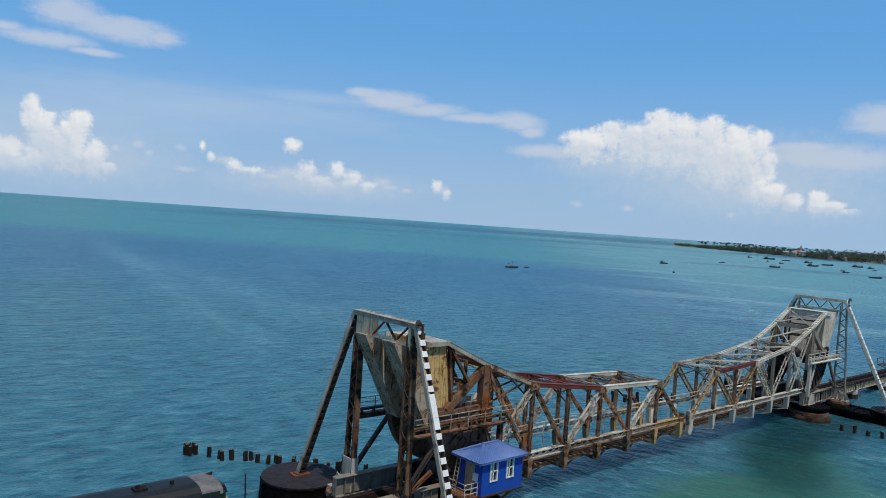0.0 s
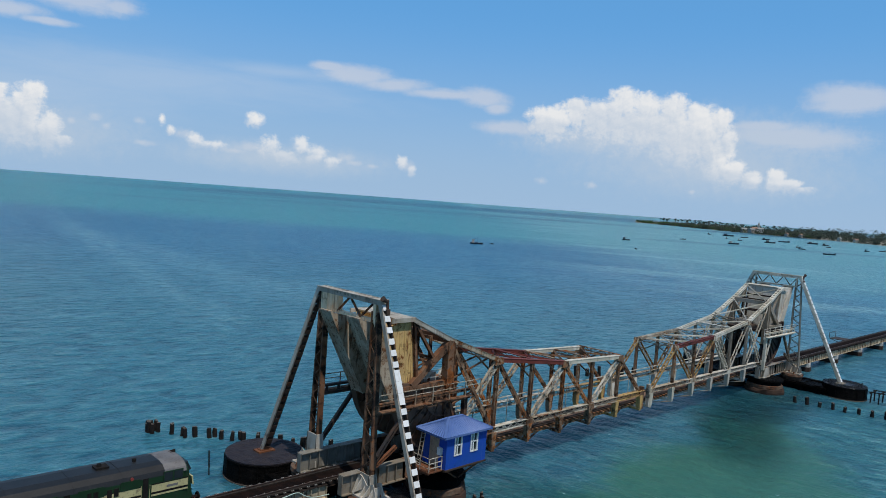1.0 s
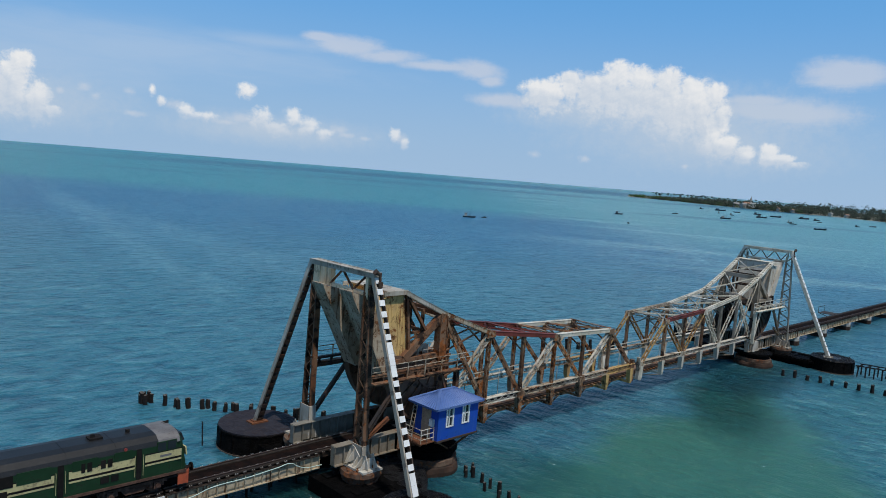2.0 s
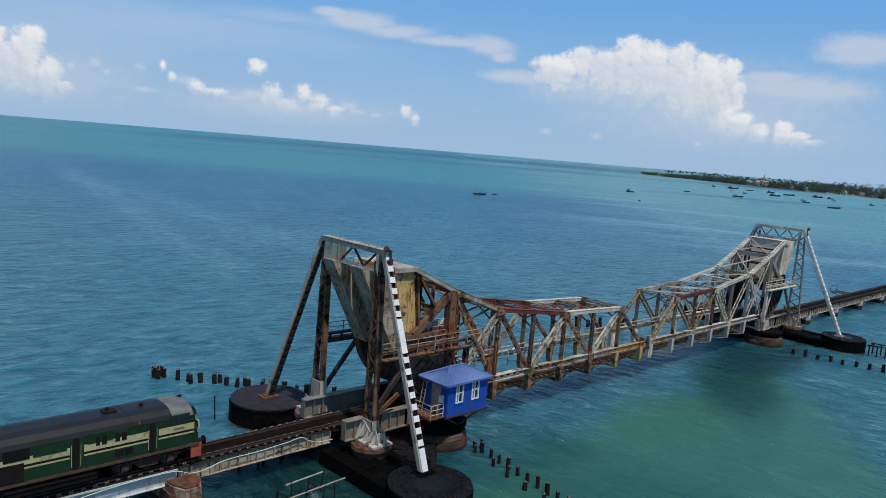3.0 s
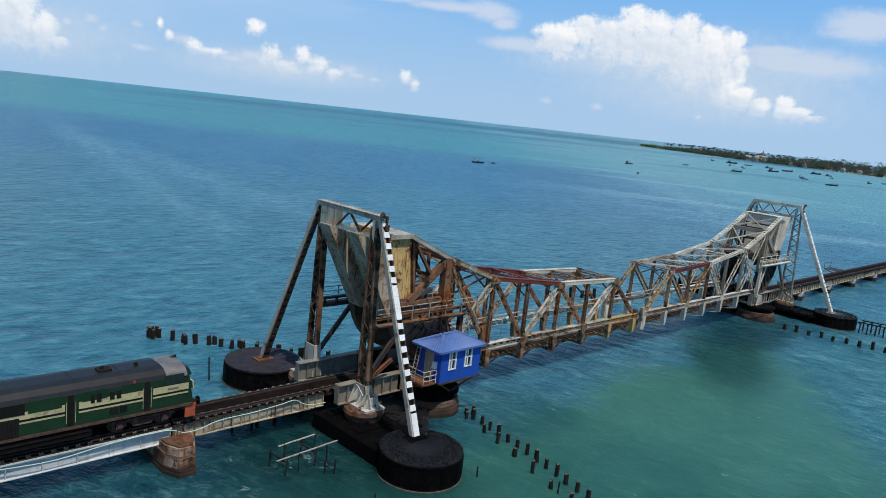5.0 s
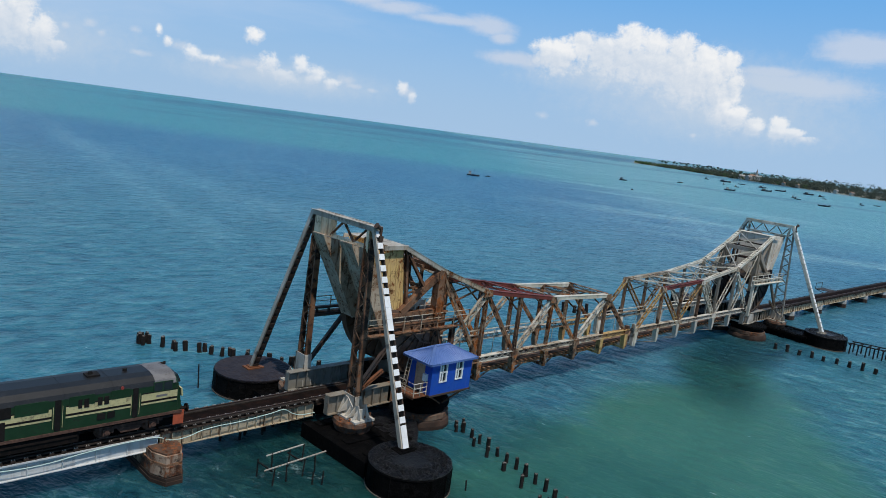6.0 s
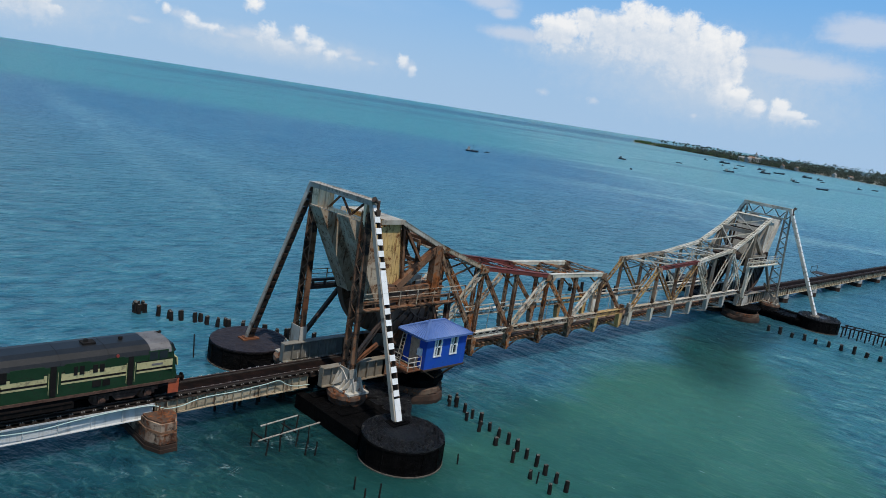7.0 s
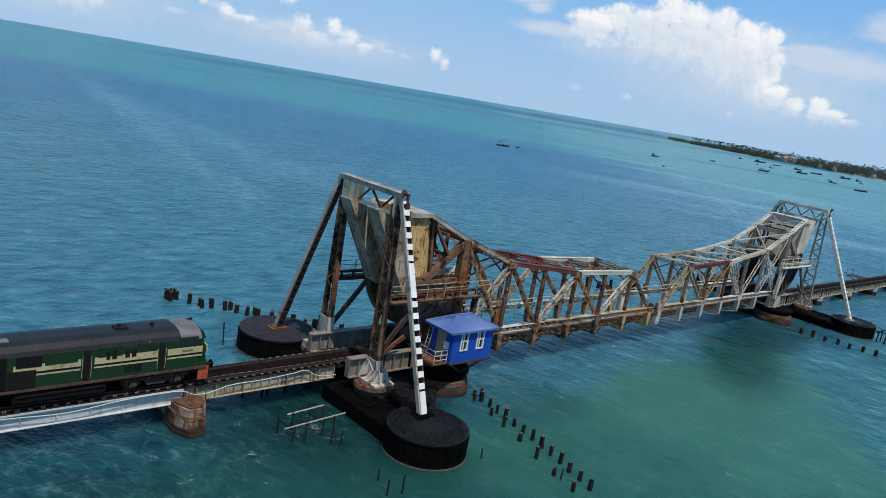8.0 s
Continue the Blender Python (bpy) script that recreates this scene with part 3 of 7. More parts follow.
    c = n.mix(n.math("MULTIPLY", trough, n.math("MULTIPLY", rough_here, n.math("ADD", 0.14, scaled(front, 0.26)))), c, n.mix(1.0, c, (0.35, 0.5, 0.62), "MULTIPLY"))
    fleck = n.noise(n.xyz(scaled(wu, 0.35), wv), 2.8, 2, 0.5)
    c = n.mix(n.math("MULTIPLY", n.step(n.math("ADD", fleck, scaled(r2, 0.6)), 1.08, 1.15), 0.6), c, (0.42, 0.55, 0.58))
    # broken foam behind the piers
    curl = n.noise(pos, 1.1, 4, 0.55, 1.2)
    thread = n.math("SUBTRACT", 1.0, n.math("ABSOLUTE", scaled(curl, 26.0, -13.0)), clamp=True)
    near_pier = n.math("MULTIPLY", n.step(n.math("ABSOLUTE", scaled(px, 1.0, 10.0)), 12.0, 3.0), n.step(n.math("ABSOLUTE", scaled(py, 1.0, 6.0)), 6.0, 1.5))
    c = n.mix(n.math("MULTIPLY", n.math("MULTIPLY", thread, near_pier), n.step(n.noise(pos, 0.5, 4, 0.6), 0.56, 0.72)), c, (0.26, 0.36, 0.36))
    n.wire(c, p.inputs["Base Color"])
    h_front = n.math("ADD", n.math("ADD", scaled(r1, 0.16), scaled(r2, 0.45)), n.math("ADD", scaled(r3, 1.0), scaled(r4, 1.6)))
    h_sea = n.math("ADD", n.math("ADD", scaled(q1, 0.25), scaled(q2, 0.9)), n.math("ADD", scaled(q3, 0.8), scaled(q4, 0.8)))
    h = n.math("ADD", n.math("MULTIPLY", h_front, front), n.math("MULTIPLY", h_sea, n.math("SUBTRACT", 1.0, front)))
    b = n.put("ShaderNodeBump")
    b.inputs["Distance"].default_value = 1.0
    n.wire(n.math("MULTIPLY", rough_here, 0.75), b.inputs["Strength"])
    n.wire(h, b.inputs["Height"])
    n.wire(b.outputs[0], p.inputs["Normal"])
    return m


SEA = sea()


# ---- mesh kit ----
class Kit:
    """Collects solid pieces into one mesh."""
    def __init__(self):
        self.v, self.f = [], []

    def add(self, vs, fs):
        o = len(self.v)
        self.v += [tuple(p) for p in vs]
        self.f += [tuple(i + o for i in q) for q in fs]
        return self

    def block(self, x0, y0, z0, x1, y1, z1):
        vs = [(x, y, z) for x in (x0, x1) for y in (y0, y1) for z in (z0, z1)]
        return self.add(vs, [(0, 1, 3, 2), (4, 6, 7, 5), (0, 4, 5, 1), (2, 3, 7, 6), (0, 2, 6, 4), (1, 5, 7, 3)])

    def bar(self, a, b, w, h, side=(0, 1, 0)):
        """A square bar from a to b: w across along side, h across the other way."""
        a, b = Vector(a), Vector(b)
        d = (b - a).normalized()
        s = Vector(side)
        s = s - d * s.dot(d)
        if s.length < 1e-4:
            s = Vector((1, 0, 0)) - d * d.x
        s.normalize()
        t = d.cross(s)
        s, t = s * w / 2, t * h / 2
        vs = [p + i * s + j * t for p in (a, b) for i, j in ((-1, -1), (1, -1), (1, 1), (-1, 1))]
        return self.add(vs, [(3, 2, 1, 0), (4, 5, 6, 7), (0, 1, 5, 4), (1, 2, 6, 5), (2, 3, 7, 6), (3, 0, 4, 7)])

    def round(self, a, b, r, r2=None, n=10, caps=True):
        a, b = Vector(a), Vector(b)
        d = (b - a).normalized()
        s = d.orthogonal().normalized()
        t = d.cross(s)
        r2 = r if r2 is None else r2
        vs = [p + (s * math.cos(q) + t * math.sin(q)) * rr for p, rr in ((a, r), (b, r2)) for q in [2 * math.pi * i / n for i in range(n)]]
        fs = [(i, (i + 1) % n, n + (i + 1) % n, n + i) for i in range(n)]
        if caps:
            fs += [tuple(range(n - 1, -1, -1)), tuple(range(n, 2 * n))]
        return self.add(vs, fs)

    def prism(self, outline, y0, y1, plane="xz"):
        """An outline in one plane, given depth along the third axis."""
        n = len(outline)
        put = {"xz": lambda p, d: (p[0], d, p[1]), "yz": lambda p, d: (d, p[0], p[1]), "xy": lambda p, d: (p[0], p[1], d)}[plane]
        vs = [put(p, d) for d in (y0, y1) for p in outline]
        return self.add(vs, [tuple(range(n)), tuple(range(2 * n - 1, n - 1, -1))] + [(i, n + i, n + (i + 1) % n, (i + 1) % n) for i in range(n)])

    def channel(self, a, b, w, h, t=0.03, side=(0, 1, 0), solid=True):
        """Two side plates joined by a web on top: a riveted chord, open below."""
        a, b = Vector(a), Vector(b)
        d = (b - a).normalized()
        s = Vector(side)
        s = (s - d * s.dot(d)).normalized()
        up = s.cross(d) * (1 if s.cross(d).z >= 0 else -1)
        for i in (-1, 1):
            self.bar(a + s * i * (w / 2 - t / 2), b + s * i * (w / 2 - t / 2), t, h, side)
        if solid:
            self.bar(a + up * (h / 2 - t / 2), b + up * (h / 2 - t / 2), w + 0.06, t, side)
            return self
        o = up * (h / 2 - t / 2)
        for i in (-1, 1):
            q = s * i * (w / 2 - 0.02)
            self.bar(a + q + o, b + q + o, 0.11, t, side)
        n = max(2, round((b - a).length / 0.62))
        for j in range(n):
            p0, p1 = a.lerp(b, (j + 0.1) / n) + o, a.lerp(b, (j + 0.58) / n) + o
            self.bar(p0, p1, w - 0.12, t * 0.8, side)
        return self

    def laced(self, a, b, w, h, pitch=0.6, t=0.05, bar=0.06, side=(0, 1, 0), faces=(-1, 1), flip=False):
        """Two flats joined by zigzag lacing on two faces; w along side, h across it."""
        a, b = Vector(a), Vector(b)
        d = b - a
        ln = d.length
        d.normalize()
        s = Vector(side)
        s = (s - d * s.dot(d)).normalized()
        q = d.cross(s)
        for i in (-1, 1) if not flip else ():
            self.bar(a + q * i * (h / 2 - t / 2), b + q * i * (h / 2 - t / 2), w, t, side)
        m = max(2, round(ln / pitch))
        for face in faces:
            o = s * face * (w / 2 - 0.012)
            for j in range(m):
                k1 = 1 if (j % 2) != flip else -1
                p0 = a + d * ln * j / m + q * k1 * (h / 2 - t) + o
                p1 = a + d * ln * (j + 1) / m - q * k1 * (h / 2 - t) + o
                self.bar(p0, p1, 0.02, bar, side)
        return self

    def ring(self, c, r0, r1, a0, a1, y0, y1, n=24):
        """A curved plate in the xz plane between two radii and two angles in degrees."""
        ang = [radians(a0 + (a1 - a0) * i / n) for i in range(n + 1)]
        out = [(c[0] + r1 * math.cos(q), c[1] + r1 * math.sin(q)) for q in ang]
        inn = [(c[0] + r0 * math.cos(q), c[1] + r0 * math.sin(q)) for q in ang]
        for i in range(n):
            self.prism([out[i], out[i + 1], inn[i + 1], inn[i]], y0, y1)
        return self

    def lathe(self, profile, n=32, cx=0.0, cy=0.0, jag=0.0):
        """A turned solid from (radius, height) pairs, lowest first."""
        vs, fs = [], []
        for r, z in profile:
            for i in range(n):
                q = 2 * math.pi * i / n
                rr = r * (1 + jag * noise.noise((math.cos(q) * 3 + cx, math.sin(q) * 3 + cy, z * 2.0)))
                vs.append((cx + rr * math.cos(q), cy + rr * math.sin(q), z + (jag * 2 * noise.noise((math.cos(q) * r * 2 + cx, math.sin(q) * r * 2, z + 7)) if r > 0.05 else 0)))
        m = len(profile)
        for j in range(m - 1):
            fs += [(j * n + i, j * n + (i + 1) % n, (j + 1) * n + (i + 1) % n, (j + 1) * n + i) for i in range(n)]
        fs += [tuple(range(n - 1, -1, -1)), tuple(range((m - 1) * n, m * n))]
        return self.add(vs, fs)

    def mesh(self, name, material):
        me = bpy.data.meshes.new(name)
        me.from_pydata(self.v, [], self.f)
        bm = bmesh.new()
        bm.from_mesh(me)
        bmesh.ops.recalc_face_normals(bm, faces=bm.faces)
        bm.to_mesh(me)
        bm.free()
        for m in material if isinstance(material, (list, tuple)) else (material,):
            me.materials.append(m)
        return me


def part(name, kit, material, parent, label=""):
    ob = new(name, kit.mesh(name, material) if isinstance(kit, Kit) else kit)
    ob.parent = parent
    return tagged(ob, label)


def thing(name, label, category, m=None, group="", kind=""):
    """An empty at a thing's base, under which its parts go."""
    ob = new(name)
    ob.empty_display_size = 0.3
    if m is not None:
        ob.matrix_basis = m
    return tagged(ob, label, category, group, kind)


# ---- sea ----
def build_sea():
    kit = Kit()
    n = 160
    ring = [(-31 + 4850 * math.cos(2 * math.pi * i / n), -40 + 4850 * math.sin(2 * math.pi * i / n), 0.0) for i in range(n)]
    kit.add(ring, [tuple(range(n))])
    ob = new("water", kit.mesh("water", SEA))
    tagged(ob, "green and turquoise sea with wind ripples and drift lines", "sea", kind="structure")


build_sea()
SPAN = 74.0          # between the two lifting towers
RAIL_Z = 2.5         # rail head over the water
PY = 2.3             # truss planes either side of the track


# ---- lifting leaf ----
def lift_leaf(m, steel, lace, chords, brace, heel, plate, label):
    """One leaf of the double rolling lift span: trusses, floor, counterweight and rolling segments. x runs out over the channel."""
    leaf = thing("lift_leaf", label, "bridge leaf", m, "leaves of the lifting span")
    top = [(4.0, 13.3), (7.9, 11.55), (13.5, 9.45), (22.5, 8.3), (31.5, 7.92)]
    zb = 3.75
    for s in (-1, 1):
        y = PY * s
        for i, (a, b) in enumerate(zip(top, top[1:])):
            kit = Kit().channel((a[0], y, a[1]), (b[0], y, b[1]), 0.42, 0.34, solid=chords[i] in (GREY, REDLEAD) or heel is BROWN)
            step = 0.75
            n = int((b[0] - a[0]) / step)
            for j in range(n):   # batten plates under the chord
                f = (j + 0.5) / n
                p = (a[0] + (b[0] - a[0]) * f, y, a[1] + (b[1] - a[1]) * f - 0.16)
                kit.block(p[0] - 0.14, y - 0.2, p[2] - 0.01, p[0] + 0.14, y + 0.2, p[2] + 0.012)
            part("top_chord", kit, REDLEAD if heel is SILVERDARK and i == 3 and s > 0 else chords[i], leaf)
        # bottom chord: laced box with an open lattice face
        for a, b in ((8.3, 13.5), (13.5, 18.0), (18.0, 22.5), (22.5, 27.0), (27.0, 31.5), (31.5, 36.5)):
            kit = Kit().laced((a, y, zb), (b, y, zb), 0.42, 0.5, 0.42, 0.07, 0.05)
            kit.bar((a, y, zb + 0.24), (b, y, zb + 0.24), 0.5, 0.03)
            part("bottom_chord", kit, (RUST if a < 9 else (RUSTGREY if a < 30 else OCHRE)) if heel is BROWN else (RUSTGREY if a > 20 else FARPLATE), leaf)
        tz = {13.5: 9.45, 18.0: 8.85, 22.5: 8.25, 27.0: 8.1, 31.5: 7.92}
        for x, z in tz.items():
            kit = Kit().laced((x, y, zb), (x, y, z - 0.1), 0.26, 0.32, 0.5, 0.07, 0.045)
            part("post", kit, steel if heel is BROWN else (SILVERDARK if x < 20 else RUST), leaf)
        for (xa, za), (xb, zz), kind in (((13.5, 9.35), (18.0, zb), 0), ((18.0, zb), (22.5, 8.15), 1), ((22.5, 8.15), (27.0, zb), 0),
                                         ((27.0, zb), (31.5, 7.82), 1), ((31.5, 7.82), (36.0, zb), 0), ((13.5, 9.35), (8.6, zb), 1), ((7.9, 11.4), (13.3, zb), 0)):
            kit = Kit()
            if kind:
                kit.laced((xa, y, za), (xb, y, zz), 0.20, 0.60, 0.60, 0.09, 0.085)
            else:
                for o in (-0.16, 0.16):
                    kit.bar((xa, y + o, za), (xb, y + o, zz), 0.05, 0.24)
                for j in range(1, 7):
                    f = j / 7
                    c = Vector((xa, y, za)).lerp(Vector((xb, y, zz)), f)
                    kit.block(c.x - 0.1, y - 0.17, c.z - 0.1, c.x + 0.1, y + 0.17, c.z + 0.1)
            part("diagonal", kit, (lace if kind else steel) if heel is BROWN or max(xa, xb) < 24 else OCHRE, leaf)
        # gusset plates on the joints
        for x, z, r in ((13.5, 9.35, 0.55), (22.5, 8.15, 0.5), (31.5, 7.82, 0.5), (18.0, zb, 0.55), (27.0, zb, 0.55), (36.0, zb, 0.4), (8.6, zb + 0.1, 0.6)):
            for o in (-0.225, 0.225):
                part("gusset", Kit().prism([(x - r, z - r * 0.5), (x + r, z - r * 0.5), (x + r * 0.7, z + r * 0.6), (x - r * 0.7, z + r * 0.6)], y + o - 0.012, y + o + 0.012), steel, leaf)
        # end post at the nose
        part("end_post", Kit().bar((36.3, y, 2.1), (36.3, y, 4.4), 0.4, 0.32), steel, leaf)
        # heel framing between the counterweight and the segment
        part("heel_post", Kit().bar((7.9, y, 3.6), (7.9, y, 11.5), 0.5, 0.62).bar((7.55, y, 3.6), (7.55, y, 11.4), 0.62, 0.06).bar((8.25, y, 3.6), (8.25, y, 11.3), 0.62, 0.06), heel, leaf)
        part("heel_strut", Kit().bar((4.2, y, 8.5), (7.9, y, 11.4), 0.44, 0.5).bar((3.0, y, 8.35), (8.2, y, 8.35), 0.4, 0.36), heel, leaf)
        part("heel_brace", Kit().bar((4.2, y, 13.1), (6.3, y, 10.3), 0.25, 0.2).bar((4.15, y, 13.2), (4.75, y, 8.4), 0.22, 0.2)
             .bar((8.2, y * 0.9, 8.3), (13.4, y * 0.9, 9.9), 0.1, 0.12).bar((8.2, y * 0.9, 6.2), (13.2, y * 0.9, 8.0), 0.1, 0.12), heel, leaf)
        # rolling segment: curved plate girder with stiffeners and a toothed tread
        kit = Kit().ring((7.6, 8.2), 0.5 if heel is BROWN else 2.3, 4.93, 172, 300, y - 0.05, y + 0.05, 26)
        kit.ring((7.6, 8.2), 4.80, 4.95, 172, 300, y - 0.3, y + 0.3, 26)
        kit.ring((7.6, 8.2), 2.25, 2.36, 172, 300, y - 0.22, y + 0.22, 20)
        for q in range(180, 300, 12):
            c, d = math.cos(radians(q)), math.sin(radians(q))
            kit.bar((7.6 + 2.3 * c, y, 8.2 + 2.3 * d), (7.6 + 4.85 * c, y, 8.2 + 4.85 * d), 0.36, 0.06)
        for q in (180, 215, 250, 285):
            c, d = math.cos(radians(q)), math.sin(radians(q))
            kit.bar((7.6, y, 8.2), (7.6 + 2.4 * c, y, 8.2 + 2.4 * d), 0.3, 0.22)
        part("rolling_segment", kit, SEGMENT if heel is BROWN else DARKSTEEL, leaf, "curved riveted plate girder with a rolling tread")
        # side wing of the counterweight
        wing = [(-0.75, 13.55), (0.6, 13.25), (3.95, 8.2), (4.1, 7.2), (2.55, 7.4)] if heel is BROWN else [(-0.15, 13.42), (0.55, 13.25), (3.85, 8.2), (4.1, 7.2), (2.75, 7.4)]
        tx, tz = wing[0]
        bx = wing[-1][0]
        ya, yb = sorted((0.95 * s, 2.26 * s))
        part("counterweight_wing", Kit().prism(wing, ya, yb)
             .bar((tx - 0.02, ya, tz - 0.02), (bx - 0.01, ya, 7.4), 0.08, 0.08).bar((tx - 0.02, yb, tz - 0.02), (bx - 0.01, yb, 7.4), 0.08, 0.08)
             .bar((tx + 0.02, ya - 0.04, tz + 0.05), (tx + 0.02, yb + 0.04, tz + 0.05), 0.16, 0.08, (1, 0, 0)).bar((tx + (bx - tx) * 0.35 - 0.02, ya, tz - (tz - 7.4) * 0.35), (tx + (bx - tx) * 0.35 - 0.02, yb, tz - (tz - 7.4) * 0.35), 0.05, 0.05, (1, 0, 0)), plate[1], leaf, "grey side plate of the counterweight")
    # counterweight box with riveted seams
    kit = Kit().prism([(1.25, 12.9), (2.7, 12.9), (2.75, 13.3), (4.0, 13.3), (4.75, 8.2), (3.7, 8.2)], -2.12, 2.12)
    for i in range(1, 7):
        x = 0.9 + i * 0.5
        kit.bar((x - 0.05, -2.13, 13.25), (min(4.7, x + 0.55), -2.13, 8.3), 0.025, 0.07)
        kit.bar((x - 0.05, 2.13, 13.25), (min(4.7, x + 0.55), 2.13, 8.3), 0.025, 0.07)
    for i in range(5):
        y = -1.5 + i * 0.75
        kit.bar((1.22, y, 12.85), (3.67, y, 8.3), 0.08, 0.03)
    part("counterweight", kit, plate[0], leaf, "yellowed counterweight box streaked with rust")
    kit = Kit().prism([(1.10, 13.0), (1.18, 13.0), (3.69, 8.2), (3.61, 8.2)], -0.94, 0.94)
    kit.prism([(0.82, 13.15), (1.12, 13.0), (1.92, 11.4), (1.62, 11.4)], -0.94, 0.94).bar((0.86, -0.94, 13.18), (0.86, 0.94, 13.18), 0.12, 0.06, (1, 0, 0))
    for y in (-0.45, 0.0, 0.45):
        kit.bar((0.80, y, 13.1), (1.60, y, 11.45), 0.05, 0.03).bar((1.9, y, 11.4), (3.58, y, 8.3), 0.05, 0.03)
    part("rear_panel", kit, plate[2], leaf, "beige rear plate of the counterweight")
    kit = Kit().prism([(2.6, 13.3), (4.1, 13.3), (4.2, 13.44), (2.5, 13.44)], -2.3, 2.3)
    for s in (-1, 1):
        kit.block(2.0, 2.36 * s - 0.05, 13.16, 4.2, 2.36 * s + 0.05, 13.48)
    part("counterweight_roof", kit, GREY if plate[0] is YELLOWED else SILVER, leaf)
    # laterals between the top chords
    for i, (x, z) in enumerate(((13.5, 9.5), (18.0, 8.9), (22.5, 8.3), (27.0, 8.05), (31.5, 7.97))):
        mat = chords[2] if 14 < x < 22 else brace
        part("cross_strut", Kit().laced((x, -PY, z), (x, PY, z), 0.3, 0.36, 0.5, 0.05, 0.045, (1, 0, 0)), mat, leaf)
        part("sway_brace", Kit().bar((x, -PY, z - 1.5), (x, 0, z - 0.2), 0.1, 0.12, (1, 0, 0)), brace, leaf)
        part("sway_brace", Kit().bar((x, PY, z - 1.5), (x, 0, z - 0.2), 0.1, 0.12, (1, 0, 0)), brace, leaf)
    tops = [(4.2, 13.3), (7.9, 11.6), (13.5, 9.5), (18.0, 8.9), (22.5, 8.3), (27.0, 8.05), (31.5, 7.97)]
    for i, (a, b) in enumerate(zip(tops, tops[1:])):
        kit = Kit()
        for s in (-1, 1):
            kit.bar((a[0], -PY * s, a[1]), (b[0], PY * s, b[1]), 0.16 if heel is BROWN else 0.10, 0.10)
            kit.bar((a[0], -PY * s, a[1] + 0.06), (b[0], PY * s, b[1] + 0.06), 0.02, 0.12)
        part("lateral_brace", kit, chords[2] if i in (2, 3) or heel is SILVERDARK else brace, leaf)
    part("cross_strut", Kit().bar((7.9, -PY, 11.5), (7.9, PY, 11.5), 0.3, 0.5, (1, 0, 0)), heel, leaf)
    # floor: cross girders hung below the chords, stringers, bottom laterals
    for x in (9.0, 13.5, 18.0, 22.5, 27.0, 31.5, 36.0):
        kit = Kit().block(x - 0.16, -2.5, 1.98, x + 0.16, 2.5, 2.18)
        for s in (-1, 1):
            y = PY * s
            kit.prism([(x - 0.30, zb - 0.2), (x + 0.30, zb - 0.2), (x + 0.20, 2.32), (x + 0.08, 2.14), (x - 0.08, 2.14), (x - 0.20, 2.32)], y - 0.24, y - 0.2)
            kit.prism([(x - 0.30, zb - 0.2), (x + 0.30, zb - 0.2), (x + 0.20, 2.32), (x + 0.08, 2.14), (x - 0.08, 2.14), (x - 0.20, 2.32)], y + 0.2, y + 0.24)
            kit.bar((x - 0.2, y, 3.5), (x - 0.12, y, 2.2), 0.42, 0.06).bar((x + 0.2, y, 3.5), (x + 0.12, y, 2.2), 0.42, 0.06)
        part("floor_beam", kit, (OCHRE if x > 28 else steel) if heel is BROWN else (FARPLATE if x < 30 else lace), leaf)
    for y in (-0.8, 0.8):
        part("stringer", Kit().bar((8.0, y, 2.02), (36.8, y, 2.02), 0.22, 0.36), brace, leaf)
    for s in (-1, 1):
        for i, x in enumerate((13.5, 18.0, 22.5, 27.0, 31.5)):
            part("bottom_lateral", Kit().bar((x, PY * s, 1.95), (x + 4.5, PY * s * 0.2, 1.95), 0.12, 0.08), brace, leaf)
        # single footway rail on the seaward side
        if (s > 0) == (heel is BROWN):
            kit = Kit().bar((10.5, 1.75 * s, 4.6), (36.2, 1.75 * s, 4.6), 0.07, 0.09)
            for j in range(6):
                x = 11.0 + j * 4.5
                kit.bar((x, 1.75 * s, 2.1), (x, 1.75 * s, 4.6), 0.05, 0.05)
            part("hand_rail", kit, RUSTGREY, leaf)
    # frame of the machine room between the counterweight and the heel posts
    for s in (-1, 1):
        for x, z in ((5.3, 12.35), (6.6, 11.8)):
            part("room_post", Kit().laced((x, 1.55 * s, 8.1), (x, 1.55 * s, z), 0.16, 0.24, 0.6, 0.05, 0.05), heel if heel is BROWN else DARKSTEEL, leaf)
        part("room_rail", Kit().bar((4.4, 1.55 * s, 10.1), (7.9, 1.55 * s, 10.1), 0.12, 0.16).bar((5.3, 1.55 * s, 8.3), (6.6, 1.55 * s, 10.0), 0.1, 0.12), heel if heel is BROWN else SILVERDARK, leaf)
    for x, z in ((5.3, 10.2), (6.6, 10.2), (5.3, 12.2), (6.6, 11.7)):
        part("room_strut", Kit().bar((x, -1.6, z), (x, 1.6, z), 0.14, 0.18, (1, 0, 0)), SEGMENT if heel is BROWN else DARKSTEEL, leaf)
    # lifting machinery between the segments: shafts, gears, frame and hand wheel
    kit = Kit().round((7.0, -2.9, 7.6), (7.0, 2.9, 7.6), 0.13).round((5.4, -2.0, 7.9), (5.4, 2.0, 7.9), 0.1)
    for y in (-1.9, -0.6, 1.3):
        kit.round((7.0, y - 0.1, 7.6), (7.0, y + 0.1, 7.6), 0.75, n=20).round((5.4, y - 0.1, 7.9), (5.4, y + 0.1, 7.9), 0.55, n=18)
    part("gear_train", kit, DARKSTEEL, leaf, "greased shafts and gears of the lifting drive")
    kit = Kit().block(4.3, -2.1, 8.05, 9.4, 2.1, 8.18)
    for x in (4.6, 6.2, 7.8, 9.2):
        kit.bar((x, -2.1, 8.0), (x, 2.1, 8.0), 0.15, 0.2, (1, 0, 0))
